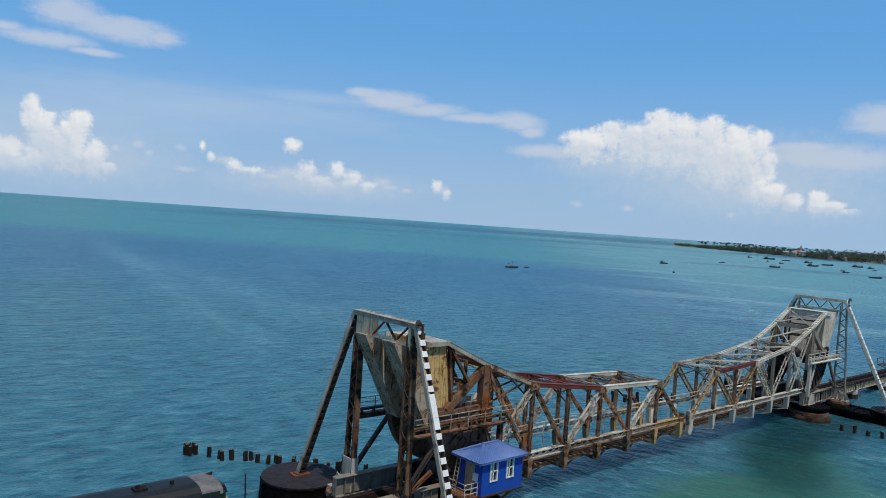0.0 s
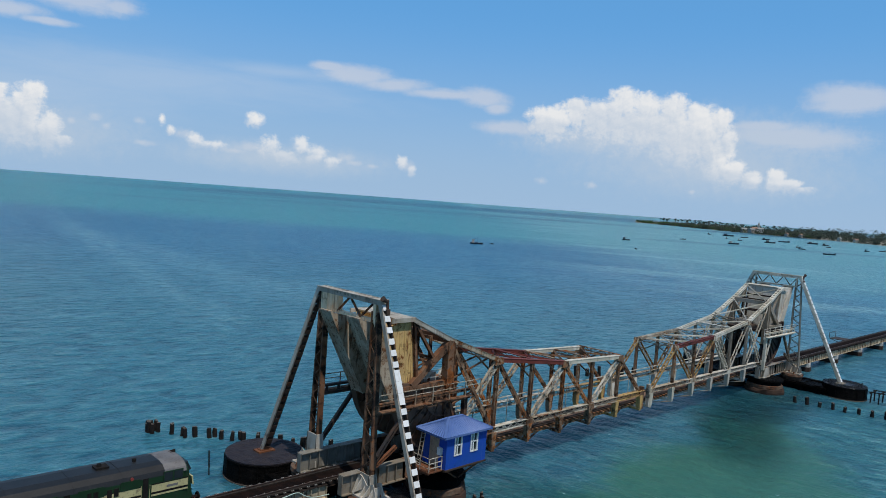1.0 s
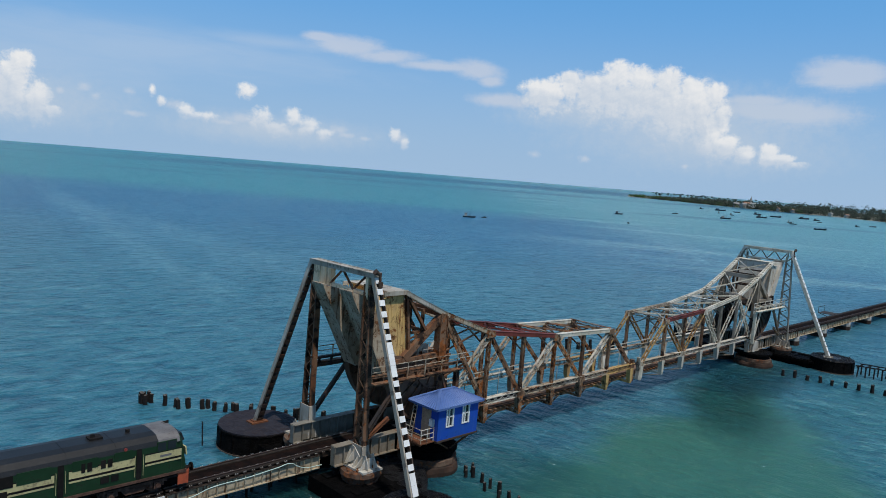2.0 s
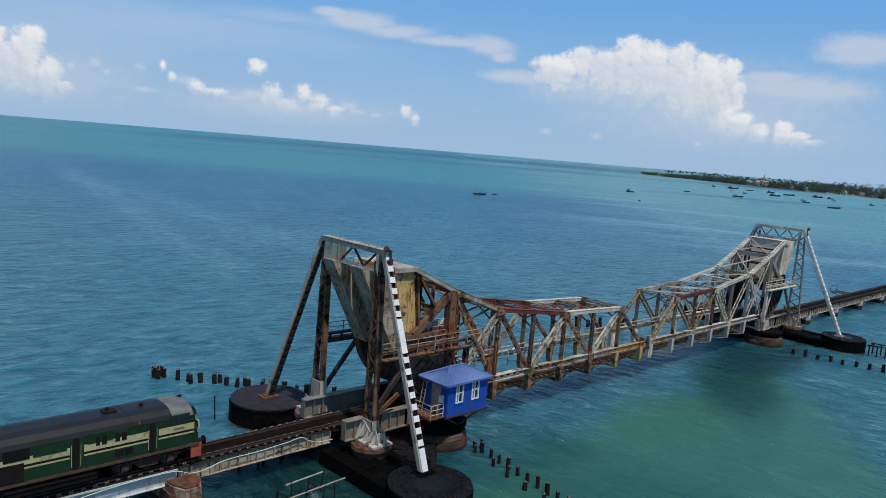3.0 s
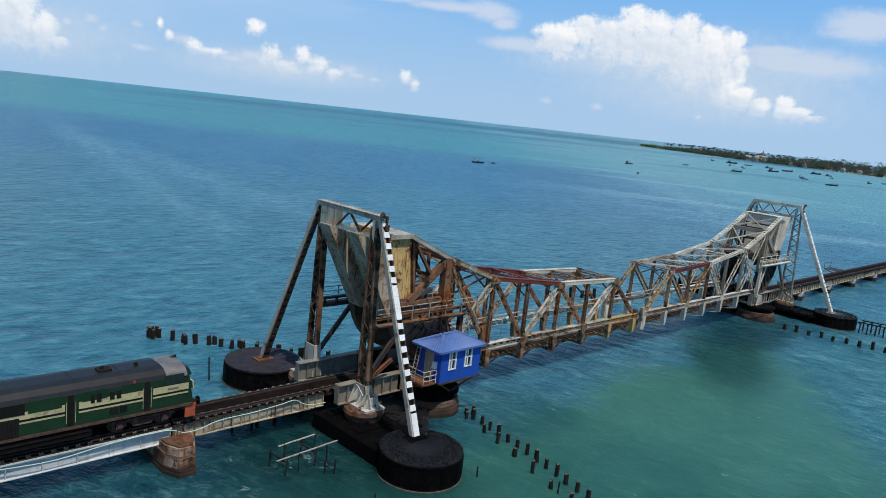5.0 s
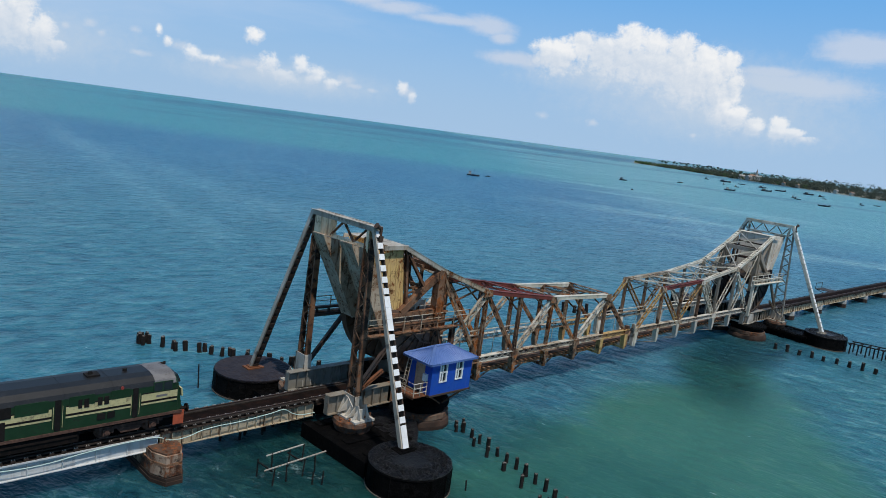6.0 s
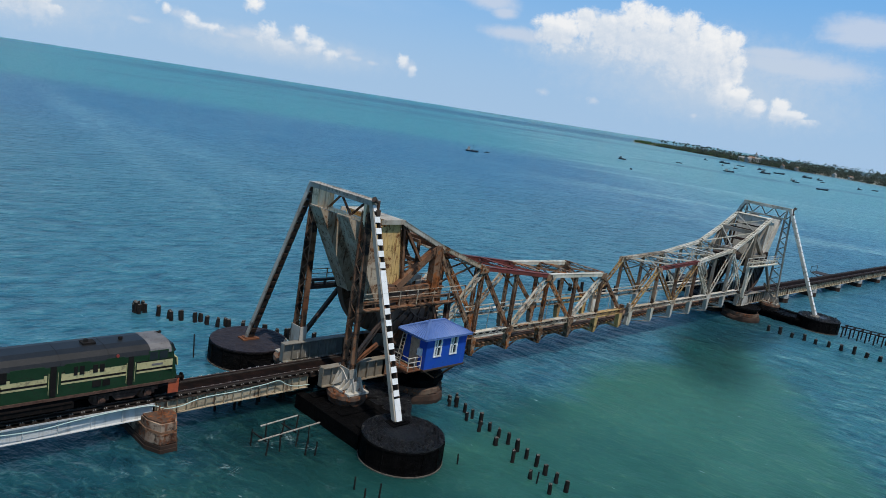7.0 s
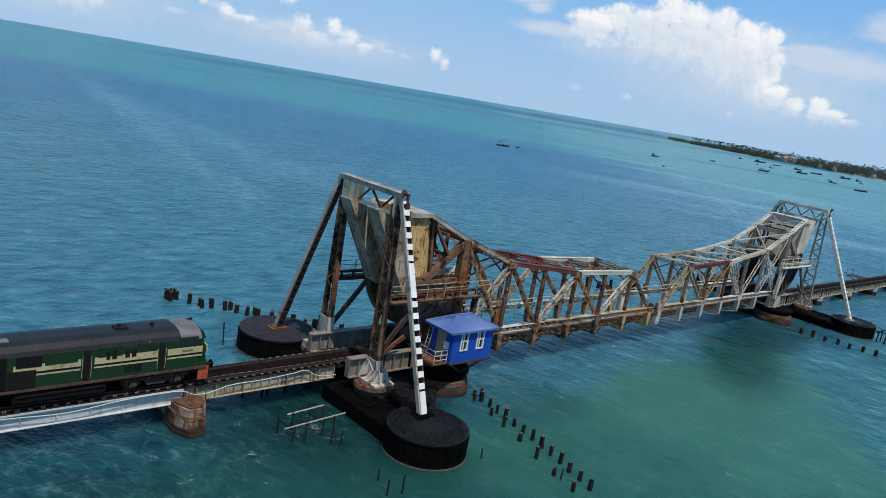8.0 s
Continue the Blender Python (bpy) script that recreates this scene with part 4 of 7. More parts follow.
    part("machine_floor", kit, heel if heel is BROWN else DARKSTEEL, leaf)
    kit = Kit().round((6.2, -1.75, 9.1), (6.2, -1.68, 9.1), 0.5, n=18).block(5.9, -1.6, 8.18, 6.6, -0.9, 9.3).block(6.9, -1.5, 8.18, 7.4, -0.6, 9.0)
    for j in range(4):
        x = 4.9 + j * 1.0
        kit.bar((x, -2.05, 8.2), (x, -2.05, 9.3), 0.05, 0.05)
    kit.bar((4.9, -2.05, 9.3), (7.9, -2.05, 9.3), 0.05, 0.05).bar((4.9, -2.05, 8.8), (7.9, -2.05, 8.8), 0.04, 0.04)
    part("hand_winch", kit, GREY, leaf, "pale hand wheel and winch on the machine floor")
    return leaf


lift_leaf(Matrix.Identity(4), RUST, RUSTGREY, [GREY, RUSTGREY, REDLEAD, SILVER], RUST, BROWN, (YELLOWED, WING, PANEL),
          "rusty brown steel truss leaf with yellowed counterweight and red-primed chord")
lift_leaf(pose(SPAN, 0, 0, 0, 0, 180), RUSTGREY, SILVER, [SILVER, SILVER, SILVER, RUSTGREY], SILVERDARK, SILVERDARK, (FARPLATE, FARPLATE, FARPLATE),
          "silver-grey steel truss leaf with pale counterweight and rusty nose")


# ---- lifting tower ----
def lift_tower(m, tone, label):
    """Portal of two laced posts and two raking stays over the track, with rack beams towards the channel."""
    near = tone == "rust"
    # far posts take SLATE, a darker grey that carries their shade
    post_m, stay_m, head_m, rack_m = (BROWN, DARKSTEEL, GREY, BROWN) if near else (SLATE, SILVER, SILVER, SILVER)
    tower = thing("lift_tower", label, "bridge tower", m, "towers of the lifting span")
    ft = {-1: (-0.1, -8.95, 1.72), 1: (-1.05, 8.0, 1.72)}
    if not near:
        ft = {1: (0.0, 9.55, 1.72), -1: (0.0, -9.55, 1.72)}
    seen = -1 if near else 1     # the side that faces the road bridge
    hw = {-1: 3.68, 1: 3.5} if near else {-1: 3.25, 1: 3.45}     # half widths of the portal head
    for s in (-1, 1):
        y = 3.35 * s
        kit = Kit()
        # tapered post: upright inner leg, raking outer leg, laced together
        wd = 0.44 if near else 0.36
        foot, head = (3.62, 3.28) if near else (4.15, 3.4)
        kit.bar((0.1, 2.66 * s, 2.7), (0.1, 2.72 * s, 14.2), wd, 0.15, (1, 0, 0)).bar((0.1, foot * s, 2.7), (0.1, head * s, 14.2), wd, 0.13, (1, 0, 0))
        n = 16
        for j in range(n):
            z0, z1 = 2.9 + 11.2 * j / n, 2.9 + 11.2 * (j + 1) / n
            y0, y1 = (foot - (foot - head) * (z - 2.7) / 11.5 for z in (z0, z1))
            for o in (-0.1, 0.28):
                a1, b1 = ((o, 2.7 * s, z0), (o, y1 * s, z1)) if j % 2 else ((o, y0 * s, z0), (o, 2.7 * s, z1))
                kit.bar(a1, b1, 0.02, 0.075, (1, 0, 0))
        part("post", kit, post_m, tower)
        # raking stay: two flats with batten plates between
        a, b = Vector(ft[s]), Vector((0.1, (hw[s] - (0.03 if near and s == 1 else 0.2)) * s, 14.9))
        d = (b - a)
        bright = s == seen
        kit = Kit()
        kit.bar(a + Vector((-0.28, 0, 0)), b + Vector((-0.22, 0, 0)), 0.12, 0.32, (1, 0, 0))
        part("stay_flange", kit, GREY if near else SILVER, tower)
        kit = Kit().bar(a + Vector((0.26, 0, 0)), b + Vector((0.22, 0, 0)), 0.08, 0.32, (1, 0, 0))
        part("stay_flange", kit, stay_m if near else SILVER, tower)
        out = Vector((0, s, 0.45)).normalized() * 0.2
        n = 19 if bright and near else 22
        for j in range(n):
            f0, f1 = (j + 0.18) / n, (j + (0.70 if near else 0.96)) / n
            if bright and near and (j in (0, 1) or 10 <= j <= 12):
                f0, f1 = j / n, (j + 0.99) / n
            part("batten_plate", Kit().bar(a + d * f0 + out, a + d * f1 + out, 0.46, 0.03, (1, 0, 0)), WHITE if bright else stay_m, tower, "white-painted batten plate of the stay" if bright else "")
            part("batten_plate", Kit().bar(a + d * f0 - out, a + d * f1 - out, 0.46, 0.03, (1, 0, 0)), DARKSTEEL if near else SILVERDARK, tower)
        part("stay_foot", Kit().block(a.x - 0.7, a.y - 0.45, 1.62, a.x + 0.7, a.y + 0.45, 1.78).block(a.x - 0.45, a.y - 0.3, 1.78, a.x + 0.45, a.y + 0.3, 1.86), (BLACK if s == seen else ORANGE) if near else SILVERDARK, tower)
        # rack beam towards the channel with its brace and hand rail
        yb = 3.0 * s
        kit = Kit().bar((0.3, yb, 7.2), (9.6, yb, 7.2), 0.34, 0.22).bar((0.3, yb, 7.75), (9.6, yb, 7.75), 0.30, 0.16)
        for j in range(9):
            kit.bar((0.8 + j * 1.05, yb, 7.2), (0.8 + j * 1.05, yb, 7.8), 0.22, 0.08)
        part("rack_beam", kit, (DARKSTEEL if s == 1 else BROWN) if near else SILVER, tower)
        kit = Kit().bar((0.3, yb + 0.3 * s, 8.5), (10.6, yb + 0.3 * s, 8.5), 0.05, 0.05).bar((0.3, yb + 0.3 * s, 8.15), (10.6, yb + 0.3 * s, 8.15), 0.04, 0.04)
        for j in range(7):
            kit.bar((0.5 + j * 1.68, yb + 0.3 * s, 7.2), (0.5 + j * 1.68, yb + 0.3 * s, 8.53), 0.06, 0.06)
        part("hand_rail", kit, RUSTGREY if near else SILVER, tower)
        part("walkway", Kit().block(0.4, yb + 0.05 * s, 7.32, 9.6, yb + 0.5 * s, 7.38), rack_m, tower)
        part("brace", Kit().laced((0.5, yb, 3.6), (3.3, yb, 7.0), 0.26, 0.28, 0.6, 0.06, 0.05), DARKSTEEL if near else SILVERDARK, tower)
        if s == seen:
            part("brace", Kit().laced((0.45, yb, 3.3), (2.6, yb, 4.6), 0.22, 0.24, 0.5, 0.05, 0.04), ORANGE if near else SILVERDARK, tower)
        part("beam_post", Kit().bar((9.2, yb, 3.1), (9.2, yb, 7.1), 0.34, 0.34).bar((9.2, yb, 3.1), (7.6, yb, 7.0), 0.16, 0.16), rack_m, tower)
        # cast shoe under the post
        web = [(2.35 * s, 1.9), (4.55 * s, 1.9), (4.45 * s, 2.4), (4.2 * s, 2.9), (3.6 * s, 2.6), (3.0 * s, 3.1), (2.5 * s, 3.2)]
        kit = Kit().prism(web, -0.26, -0.2, "yz").prism(web, 0.4, 0.46, "yz")
        kit.block(-0.75, min(2.2 * s, 4.65 * s), 1.78, 0.95, max(2.2 * s, 4.65 * s), 1.92)
        for yy, h in ((2.6, 3.0), (3.4, 2.6), (4.2, 2.6)):
            kit.prism([(-0.7, 1.9), (0.9, 1.9), (0.44, h), (-0.24, h)], yy * s - 0.04, yy * s + 0.04)
        part("shoe", kit, GREY, tower, "pale grey cast shoe with ribs")
        if near:
            top = 4.3 if s == 1 else 3.3
            kit = Kit().prism([(2.45 * s, 2.0), (4.05 * s, 2.0), (3.75 * s, 3.1), (3.68 * s, top), (2.55 * s, top)], -0.20, -0.14, "yz")
            kit.prism([(2.45 * s, 2.0), (4.05 * s, 2.0), (3.75 * s, 3.1), (3.68 * s, top), (2.55 * s, top)], 0.34, 0.40, "yz")
            kit.block(-0.2, min(3.62 * s, 3.7 * s), 2.2, 0.4, max(3.62 * s, 3.7 * s), top).block(-0.2, min(2.5 * s, 2.58 * s), 2.2, 0.4, max(2.5 * s, 2.58 * s), top)
            part("boot", kit, GREY, tower, "grey painted boot plates round the post foot")
        part("shoe_flap", Kit().prism([(-0.9, 2.1), (-0.25, 3.0), (-0.2, 2.2)], 3.0 * s - 0.03, 3.0 * s + 0.03), GREY, tower)
        part("shoe_flap", Kit().prism([(-0.9, 2.0), (-0.25, 2.7), (-0.2, 2.1)], 3.9 * s - 0.03, 3.9 * s + 0.03), GREY, tower)
    # portal head over the track
    kit = Kit().bar((0.1, -hw[-1], 14.88), (0.1, hw[1], 14.88), 0.62, 0.34, (1, 0, 0))
    kit.bar((-0.25, -hw[-1], 15.06), (-0.25, hw[1], 15.06), 0.10, 0.05, (1, 0, 0)).bar((0.45, -hw[-1], 15.06), (0.45, hw[1], 15.06), 0.10, 0.05, (1, 0, 0))
    part("portal_beam", kit, head_m, tower)
    kit = Kit().bar((0.1, -2.9, 13.55), (0.1, 2.9, 13.55), 0.4, 0.2, (1, 0, 0))
    ys, ups = ([1.15, -0.2, -1.45, -2.85], (1, 0, 1)) if near else ([-2.8, -1.9, -0.95, 0.0, 0.95, 1.9, 2.8], (0, 1, 0, 1, 0, 1))
    for a, b, up in zip(ys, ys[1:], ups):
        part("portal_diagonal", Kit().bar((-0.05, a, 13.62 if up else 14.8), (-0.05, b, 14.8 if up else 13.62), 0.14, 0.10, (1, 0, 0)), BROWN if near else SILVERDARK, tower)
    for y in (ys[0], ys[-1]):
        kit.block(-0.1, y - 0.06, 13.5, 0.3, y + 0.06, 14.85)
    if near:
        for x0, x1 in ((0.28, 0.33), (-0.13, -0.08)):
            kit.prism([(1.2, 14.85), (3.1, 14.85), (3.1, 13.2), (2.75, 13.5), (1.2, 13.5)], x0, x1, "yz").prism([(-2.9, 14.85), (-3.1, 14.85), (-3.1, 13.2), (-2.9, 13.5)], x0, x1, "yz")
        for y in (1.75, 2.3):
            kit.block(-0.17, y - 0.04, 13.5, -0.13, y + 0.04, 14.8)
    part("portal_lattice", kit, SILVER if not near else PANEL, tower)
    # plain bars of faded writing on the beam
    if near:
        for j, w in enumerate((0.20, 0.12, 0.26, 0.14, 0.26, 0.18)):
            part("faded_mark", Kit().block(-0.216, 1.2 - j * 0.42, 14.86, -0.212, 1.2 - j * 0.42 - w, 15.03), SILVERDARK, tower)
    # signal horn at the corner facing the road
    y = (hw[seen] + 0.2) * seen
    part("signal_horn", Kit().bar((0.2, y, 14.3), (0.2, y, 15.1), 0.14, 0.14).round((0.1, y, 15.0), (-0.25, y, 15.2), 0.10, 0.2).block(0.05, y - 0.15, 14.15, 0.35, y + 0.15, 14.5), DARKSTEEL, tower, "black horn on a bracket")
    return tower


lift_tower(Matrix.Identity(4), "rust", "rusty laced steel tower with grey portal and white-battened stay")
lift_tower(pose(SPAN, 0, 0, 0, 0, 180), "silver", "silver-painted laced steel tower with raking stays")


# ---- caissons, piers and track girders ----
def caisson(x, y, cap, label, wide=1.0, lumps=1.0):
    c = thing("caisson", label, "caisson", pose(x, y, 0) @ Matrix.Diagonal((wide, wide, 1, 1)), "caissons under the tower stays")
    kit = Kit().lathe([(2.62, -1.5), (2.66, 0.0), (2.68, 0.12), (2.62, 0.16), (2.62, 1.45), (2.66, 1.5), (2.62, 1.6)], 40)
    part("shell", kit, BLACK, c)
    # lumpy tar over the top, trodden flat in the middle
    n, radii = 96, [0.05 + 2.57 * i / 29 for i in range(30)]
    vs, fs = [], []
    for r in radii:
        for i in range(n):
            q = 2 * math.pi * i / n
            px, py = r * math.cos(q), r * math.sin(q)
            rough = lumps * min(1.0, max(0.0, (r - 0.9) / 0.6)) * min(1.0, (2.64 - r) / 0.15)
            vs.append((px, py, 1.68 + rough * (0.16 * noise.noise((px * 2.4 + x, py * 2.4 + y, 0)) + 0.24 * noise.noise((px * 5.5 + x, py * 5.5, 3)))))
    fs += [(j * n + i, j * n + (i + 1) % n, (j + 1) * n + (i + 1) % n, (j + 1) * n + i) for j in range(len(radii) - 1) for i in range(n)]
    rim = len(vs)
    vs += [(2.62 * math.cos(2 * math.pi * i / n), 2.62 * math.sin(2 * math.pi * i / n), 1.5) for i in range(n)]
    fs += [((len(radii) - 1) * n + i, (len(radii) - 1) * n + (i + 1) % n, rim + (i + 1) % n, rim + i) for i in range(n)]
    part("cap", Kit().add(vs, fs + [tuple(range(n - 1, -1, -1))]), cap, c, "rough tarred top")
    for j in range(13):
        q = 2 * math.pi * (j + 0.3) / 13
        part("seam", Kit().bar((2.64 * math.cos(q), 2.64 * math.sin(q), 0.1), (2.64 * math.cos(q), 2.64 * math.sin(q), 1.5), 0.05, 0.07, (-math.sin(q), math.cos(q), 0)), BLACK, c)
    part("waterline", Kit().lathe([(2.70, -0.2), (2.71, 0.07), (2.66, 0.10)], 40), TIDE, c, "pale tide mark")
    return c


def link(sx, s, label):
    """Twin tarred walls between a tower's base and a stay's caisson. sx: the direction away from the channel."""
    c = thing("caisson_link", label, "pier wall", pose(sx[0], 0, 0), "walls between piers")
    for xo, w in ((-2.2, 0.7), (1.2, 0.6)):
        xo *= sx[1]
        part("wall", Kit().prism([(xo - w / 2, 1.2 * s), (xo + w / 2, 1.2 * s), (xo + w / 2, 8.2 * s), (xo - w / 2, 8.2 * s)], -1.2, 1.02, "xy"), BLACK, c)
    for y in (2.0, 5.2, 7.4):
        part("cross_wall", Kit().block(-1.9, y * s - 0.35, -0.5, 0.95, y * s + 0.35, 1.1), BLACK, c)
    part("top_slab", Kit().block(-1.95, min(1.4 * s, 8.4 * s), 0.7, 1.05, max(1.4 * s, 8.4 * s), 0.98), BLACK, c)
    part("rubble_fill", Kit().lathe([(1.7, -1.0), (1.65, 0.6), (0.9, 0.95), (0.1, 1.0)], 20, -0.5 * sx[1], 4.0 * s, 0.25), BLACK, c)
    part("rubble_fill", Kit().lathe([(1.6, -1.0), (1.5, 0.5), (0.8, 0.85), (0.1, 0.9)], 20, -0.5 * sx[1], 6.6 * s, 0.25), BLACK, c)
    return c


def apron(s, label):
    """Tarred rubble fill between the near tower's piers and its caisson, uneven on top."""
    c = thing("rubble_apron", label, "pier apron", None, "walls between piers")
    outline = [(-2.3, 1.4), (5.4, 1.4), (5.9, 3.6), (4.4, 5.6), (2.6, 7.4), (1.8, 9.0), (-2.4, 9.0)]
    vs, fs, n = [], [], 26
    for j in range(n + 1):
        y = 1.4 + 7.6 * j / n
        right = next(a[0] + (b[0] - a[0]) * (y - a[1]) / (b[1] - a[1]) for a, b in zip(outline[1:], outline[2:]) if a[1] <= y <= b[1])
        for i in range(n + 1):
            f = i / n
            x = -2.3 + (right + 2.3) * f
            rim = min(1.0, min(f, 1 - f, j / n, 1 - j / n) * 8)
            vs.append((x, y * s, 0.62 + rim * (0.20 * noise.noise((x * 1.1, y * 1.1 + s, 1.0)) + 0.16 * noise.noise((x * 3.1, y * 3.1, 4.0 + s)))))
    row = n + 1
    fs = [(j * row + i, j * row + i + 1, (j + 1) * row + i + 1, (j + 1) * row + i) for j in range(n) for i in range(n)]
    part("fill", Kit().add(vs, fs), TARTOP, c, "rough glossy tarred rubble")
    part("skirt", Kit().prism([(x, y * s) for x, y in outline], -1.2, 0.56, "xy"), BLACK, c)
    return c


def base_pier(x, y, label):
    c = thing("tower_pier", label, "bridge pier", pose(x, y, 0), "piers under the tower posts")
    part("shaft", smooth_kit([(1.2, -1.5), (1.2, 0.9), (1.3, 1.2), (1.42, 1.5), (1.38, 1.74), (1.2, 1.78), (0.1, 1.79)], 28, 0.05), RUBBLE, c)
    for j in range(22):
        q, r, h = random.uniform(0, 6.28), random.uniform(0.5, 1.2), random.uniform(0.08, 0.35)
        part("bolt", Kit().bar((r * math.cos(q), r * math.sin(q), 1.7), (r * math.cos(q) + random.uniform(-0.1, 0.1), r * math.sin(q), 1.76 + h), random.uniform(0.05, 0.16), random.uniform(0.05, 0.16)), ORANGE, c)
    return c


def smooth_kit(profile, n, jag):
    return Kit().lathe(profile, n, 0, 0, jag)


def heel_pier(x, y, label):
    c = thing("heel_pier", label, "bridge pier", pose(x, y, 0), "piers under the leaf heels")
    part("footing", Kit().lathe([(2.35, -1.5), (2.4, 0.25), (2.3, 0.55), (2.2, 0.62)], 36, 0, 0, 0.06), PIERDARK, c)
    part("band", Kit().lathe([(2.18, 0.6), (2.22, 0.7), (2.2, 1.05), (2.1, 1.1)], 36, 0, 0, 0.05), RUBBLE, c, "crumbling rust-stained concrete band")
    part("drum", Kit().lathe([(1.95, 1.05), (1.95, 1.5), (2.25, 1.56), (2.25, 1.78), (2.1, 1.84), (0.1, 1.86)], 36), BLACK, c)
    return c


def track_girder(x0, x1, y, mats, label):
    c = thing("track_girder", label, "girder", None, "girders under the rolling segments")
    for (a, b), mt in zip(((x0, x0 + (x1 - x0) * 0.5), (x0 + (x1 - x0) * 0.5, x1)), mats):
        kit = Kit().block(a, y - 0.04, 1.9, b, y + 0.04, 3.2).block(a, y - 0.3, 3.2, b, y + 0.3, 3.25).block(a, y - 0.3, 1.86, b, y + 0.3, 1.92)
        n = max(2, round(abs(b - a) / 0.8))
        for j in range(n + 1):
            x = a + (b - a) * j / n
            kit.block(x - 0.03, y - 0.22, 1.92, x + 0.03, y + 0.22, 3.2)
        part("web", kit, mt, c)
    return c


for cx, sx, far in ((0.0, 1, False), (SPAN, -1, True)):
    for s in (-1, 1):
        yy = {(False, -1): -10.1, (False, 1): 7.9}.get((far, s), 9.9 * s)
        caisson(cx - (1.05 if (far, s) == (False, 1) else 0.58) * sx, yy, TARTOP if s == -1 else TARPURPLE, "round black tarred caisson standing in the sea", 1.13 if (far, s) == (False, 1) else 1.0, 1.0 if s == -1 else 0.2)
        link((cx, sx), s, "black tarred walls joining pier and caisson")
        if not far:
            apron(s, "black tarred rubble apron round the tower piers")
        base_pier(cx + 0.05 * sx, 3.45 * s, "round rust-stained concrete pier under a tower post")
        heel_pier(cx + 7.1 * sx, 2.6 * s, "round stepped pier with crumbling concrete band")
        track_girder(cx - 1.6 * sx, cx + 9.4 * sx, 2.45 * s, (SILVERDARK if s == -1 else SLATE, BROWN if not far else SILVERDARK), "riveted plate girder carrying the rolling segment")
        # cast bearing on the heel pier
        t = thing("heel_bearing", "pale cast bearing block on the heel pier", "bearing", pose(cx + 7.4 * sx, 2.45 * s, 1.84), "bearings of the leaves")
        part("casting", Kit().prism([(-0.9, 0.0), (0.9, 0.0), (0.55, 1.3), (-0.55, 1.3)], -0.42, -0.34).prism([(-0.9, 0.0), (0.9, 0.0), (0.55, 1.3), (-0.55, 1.3)], 0.34, 0.42)
             .block(-0.5, -0.35, 0.05, -0.42, 0.35, 1.25).block(0.42, -0.35, 0.05, 0.5, 0.35, 1.25).block(-1.0, -0.5, 0.0, 1.0, 0.5, 0.08), GREY if far else SILVERDARK, t)


# ---- approach spans ----
def rail_kit(x0, x1, y):
    return Kit().block(x0, y - 0.07, RAIL_Z - 0.15, x1, y + 0.07, RAIL_Z - 0.13).block(x0, y - 0.012, RAIL_Z - 0.14, x1, y + 0.012, RAIL_Z - 0.03).block(x0, y - 0.036, RAIL_Z - 0.04, x1, y + 0.036, RAIL_Z)


_sk = Kit().block(-0.12, -1.18, -0.09, 0.12, 1.18, 0.06).block(-0.10, -1.15, 0.06, 0.10, 1.15, 0.075)
_plain = len(_sk.f)
for _y in (-0.55, 0.55, -1.08, 1.08):
    for _x in (-0.06, 0.06):
        _sk.block(_x - 0.022, _y - 0.045, 0.07, _x + 0.022, _y + 0.045, 0.12)
SLEEPER_MESH = _sk.mesh("sleeper", (SLEEPER, CLIP))
for _i, _p in enumerate(SLEEPER_MESH.polygons):
    _p.material_index = 1 if _i >= _plain else 0


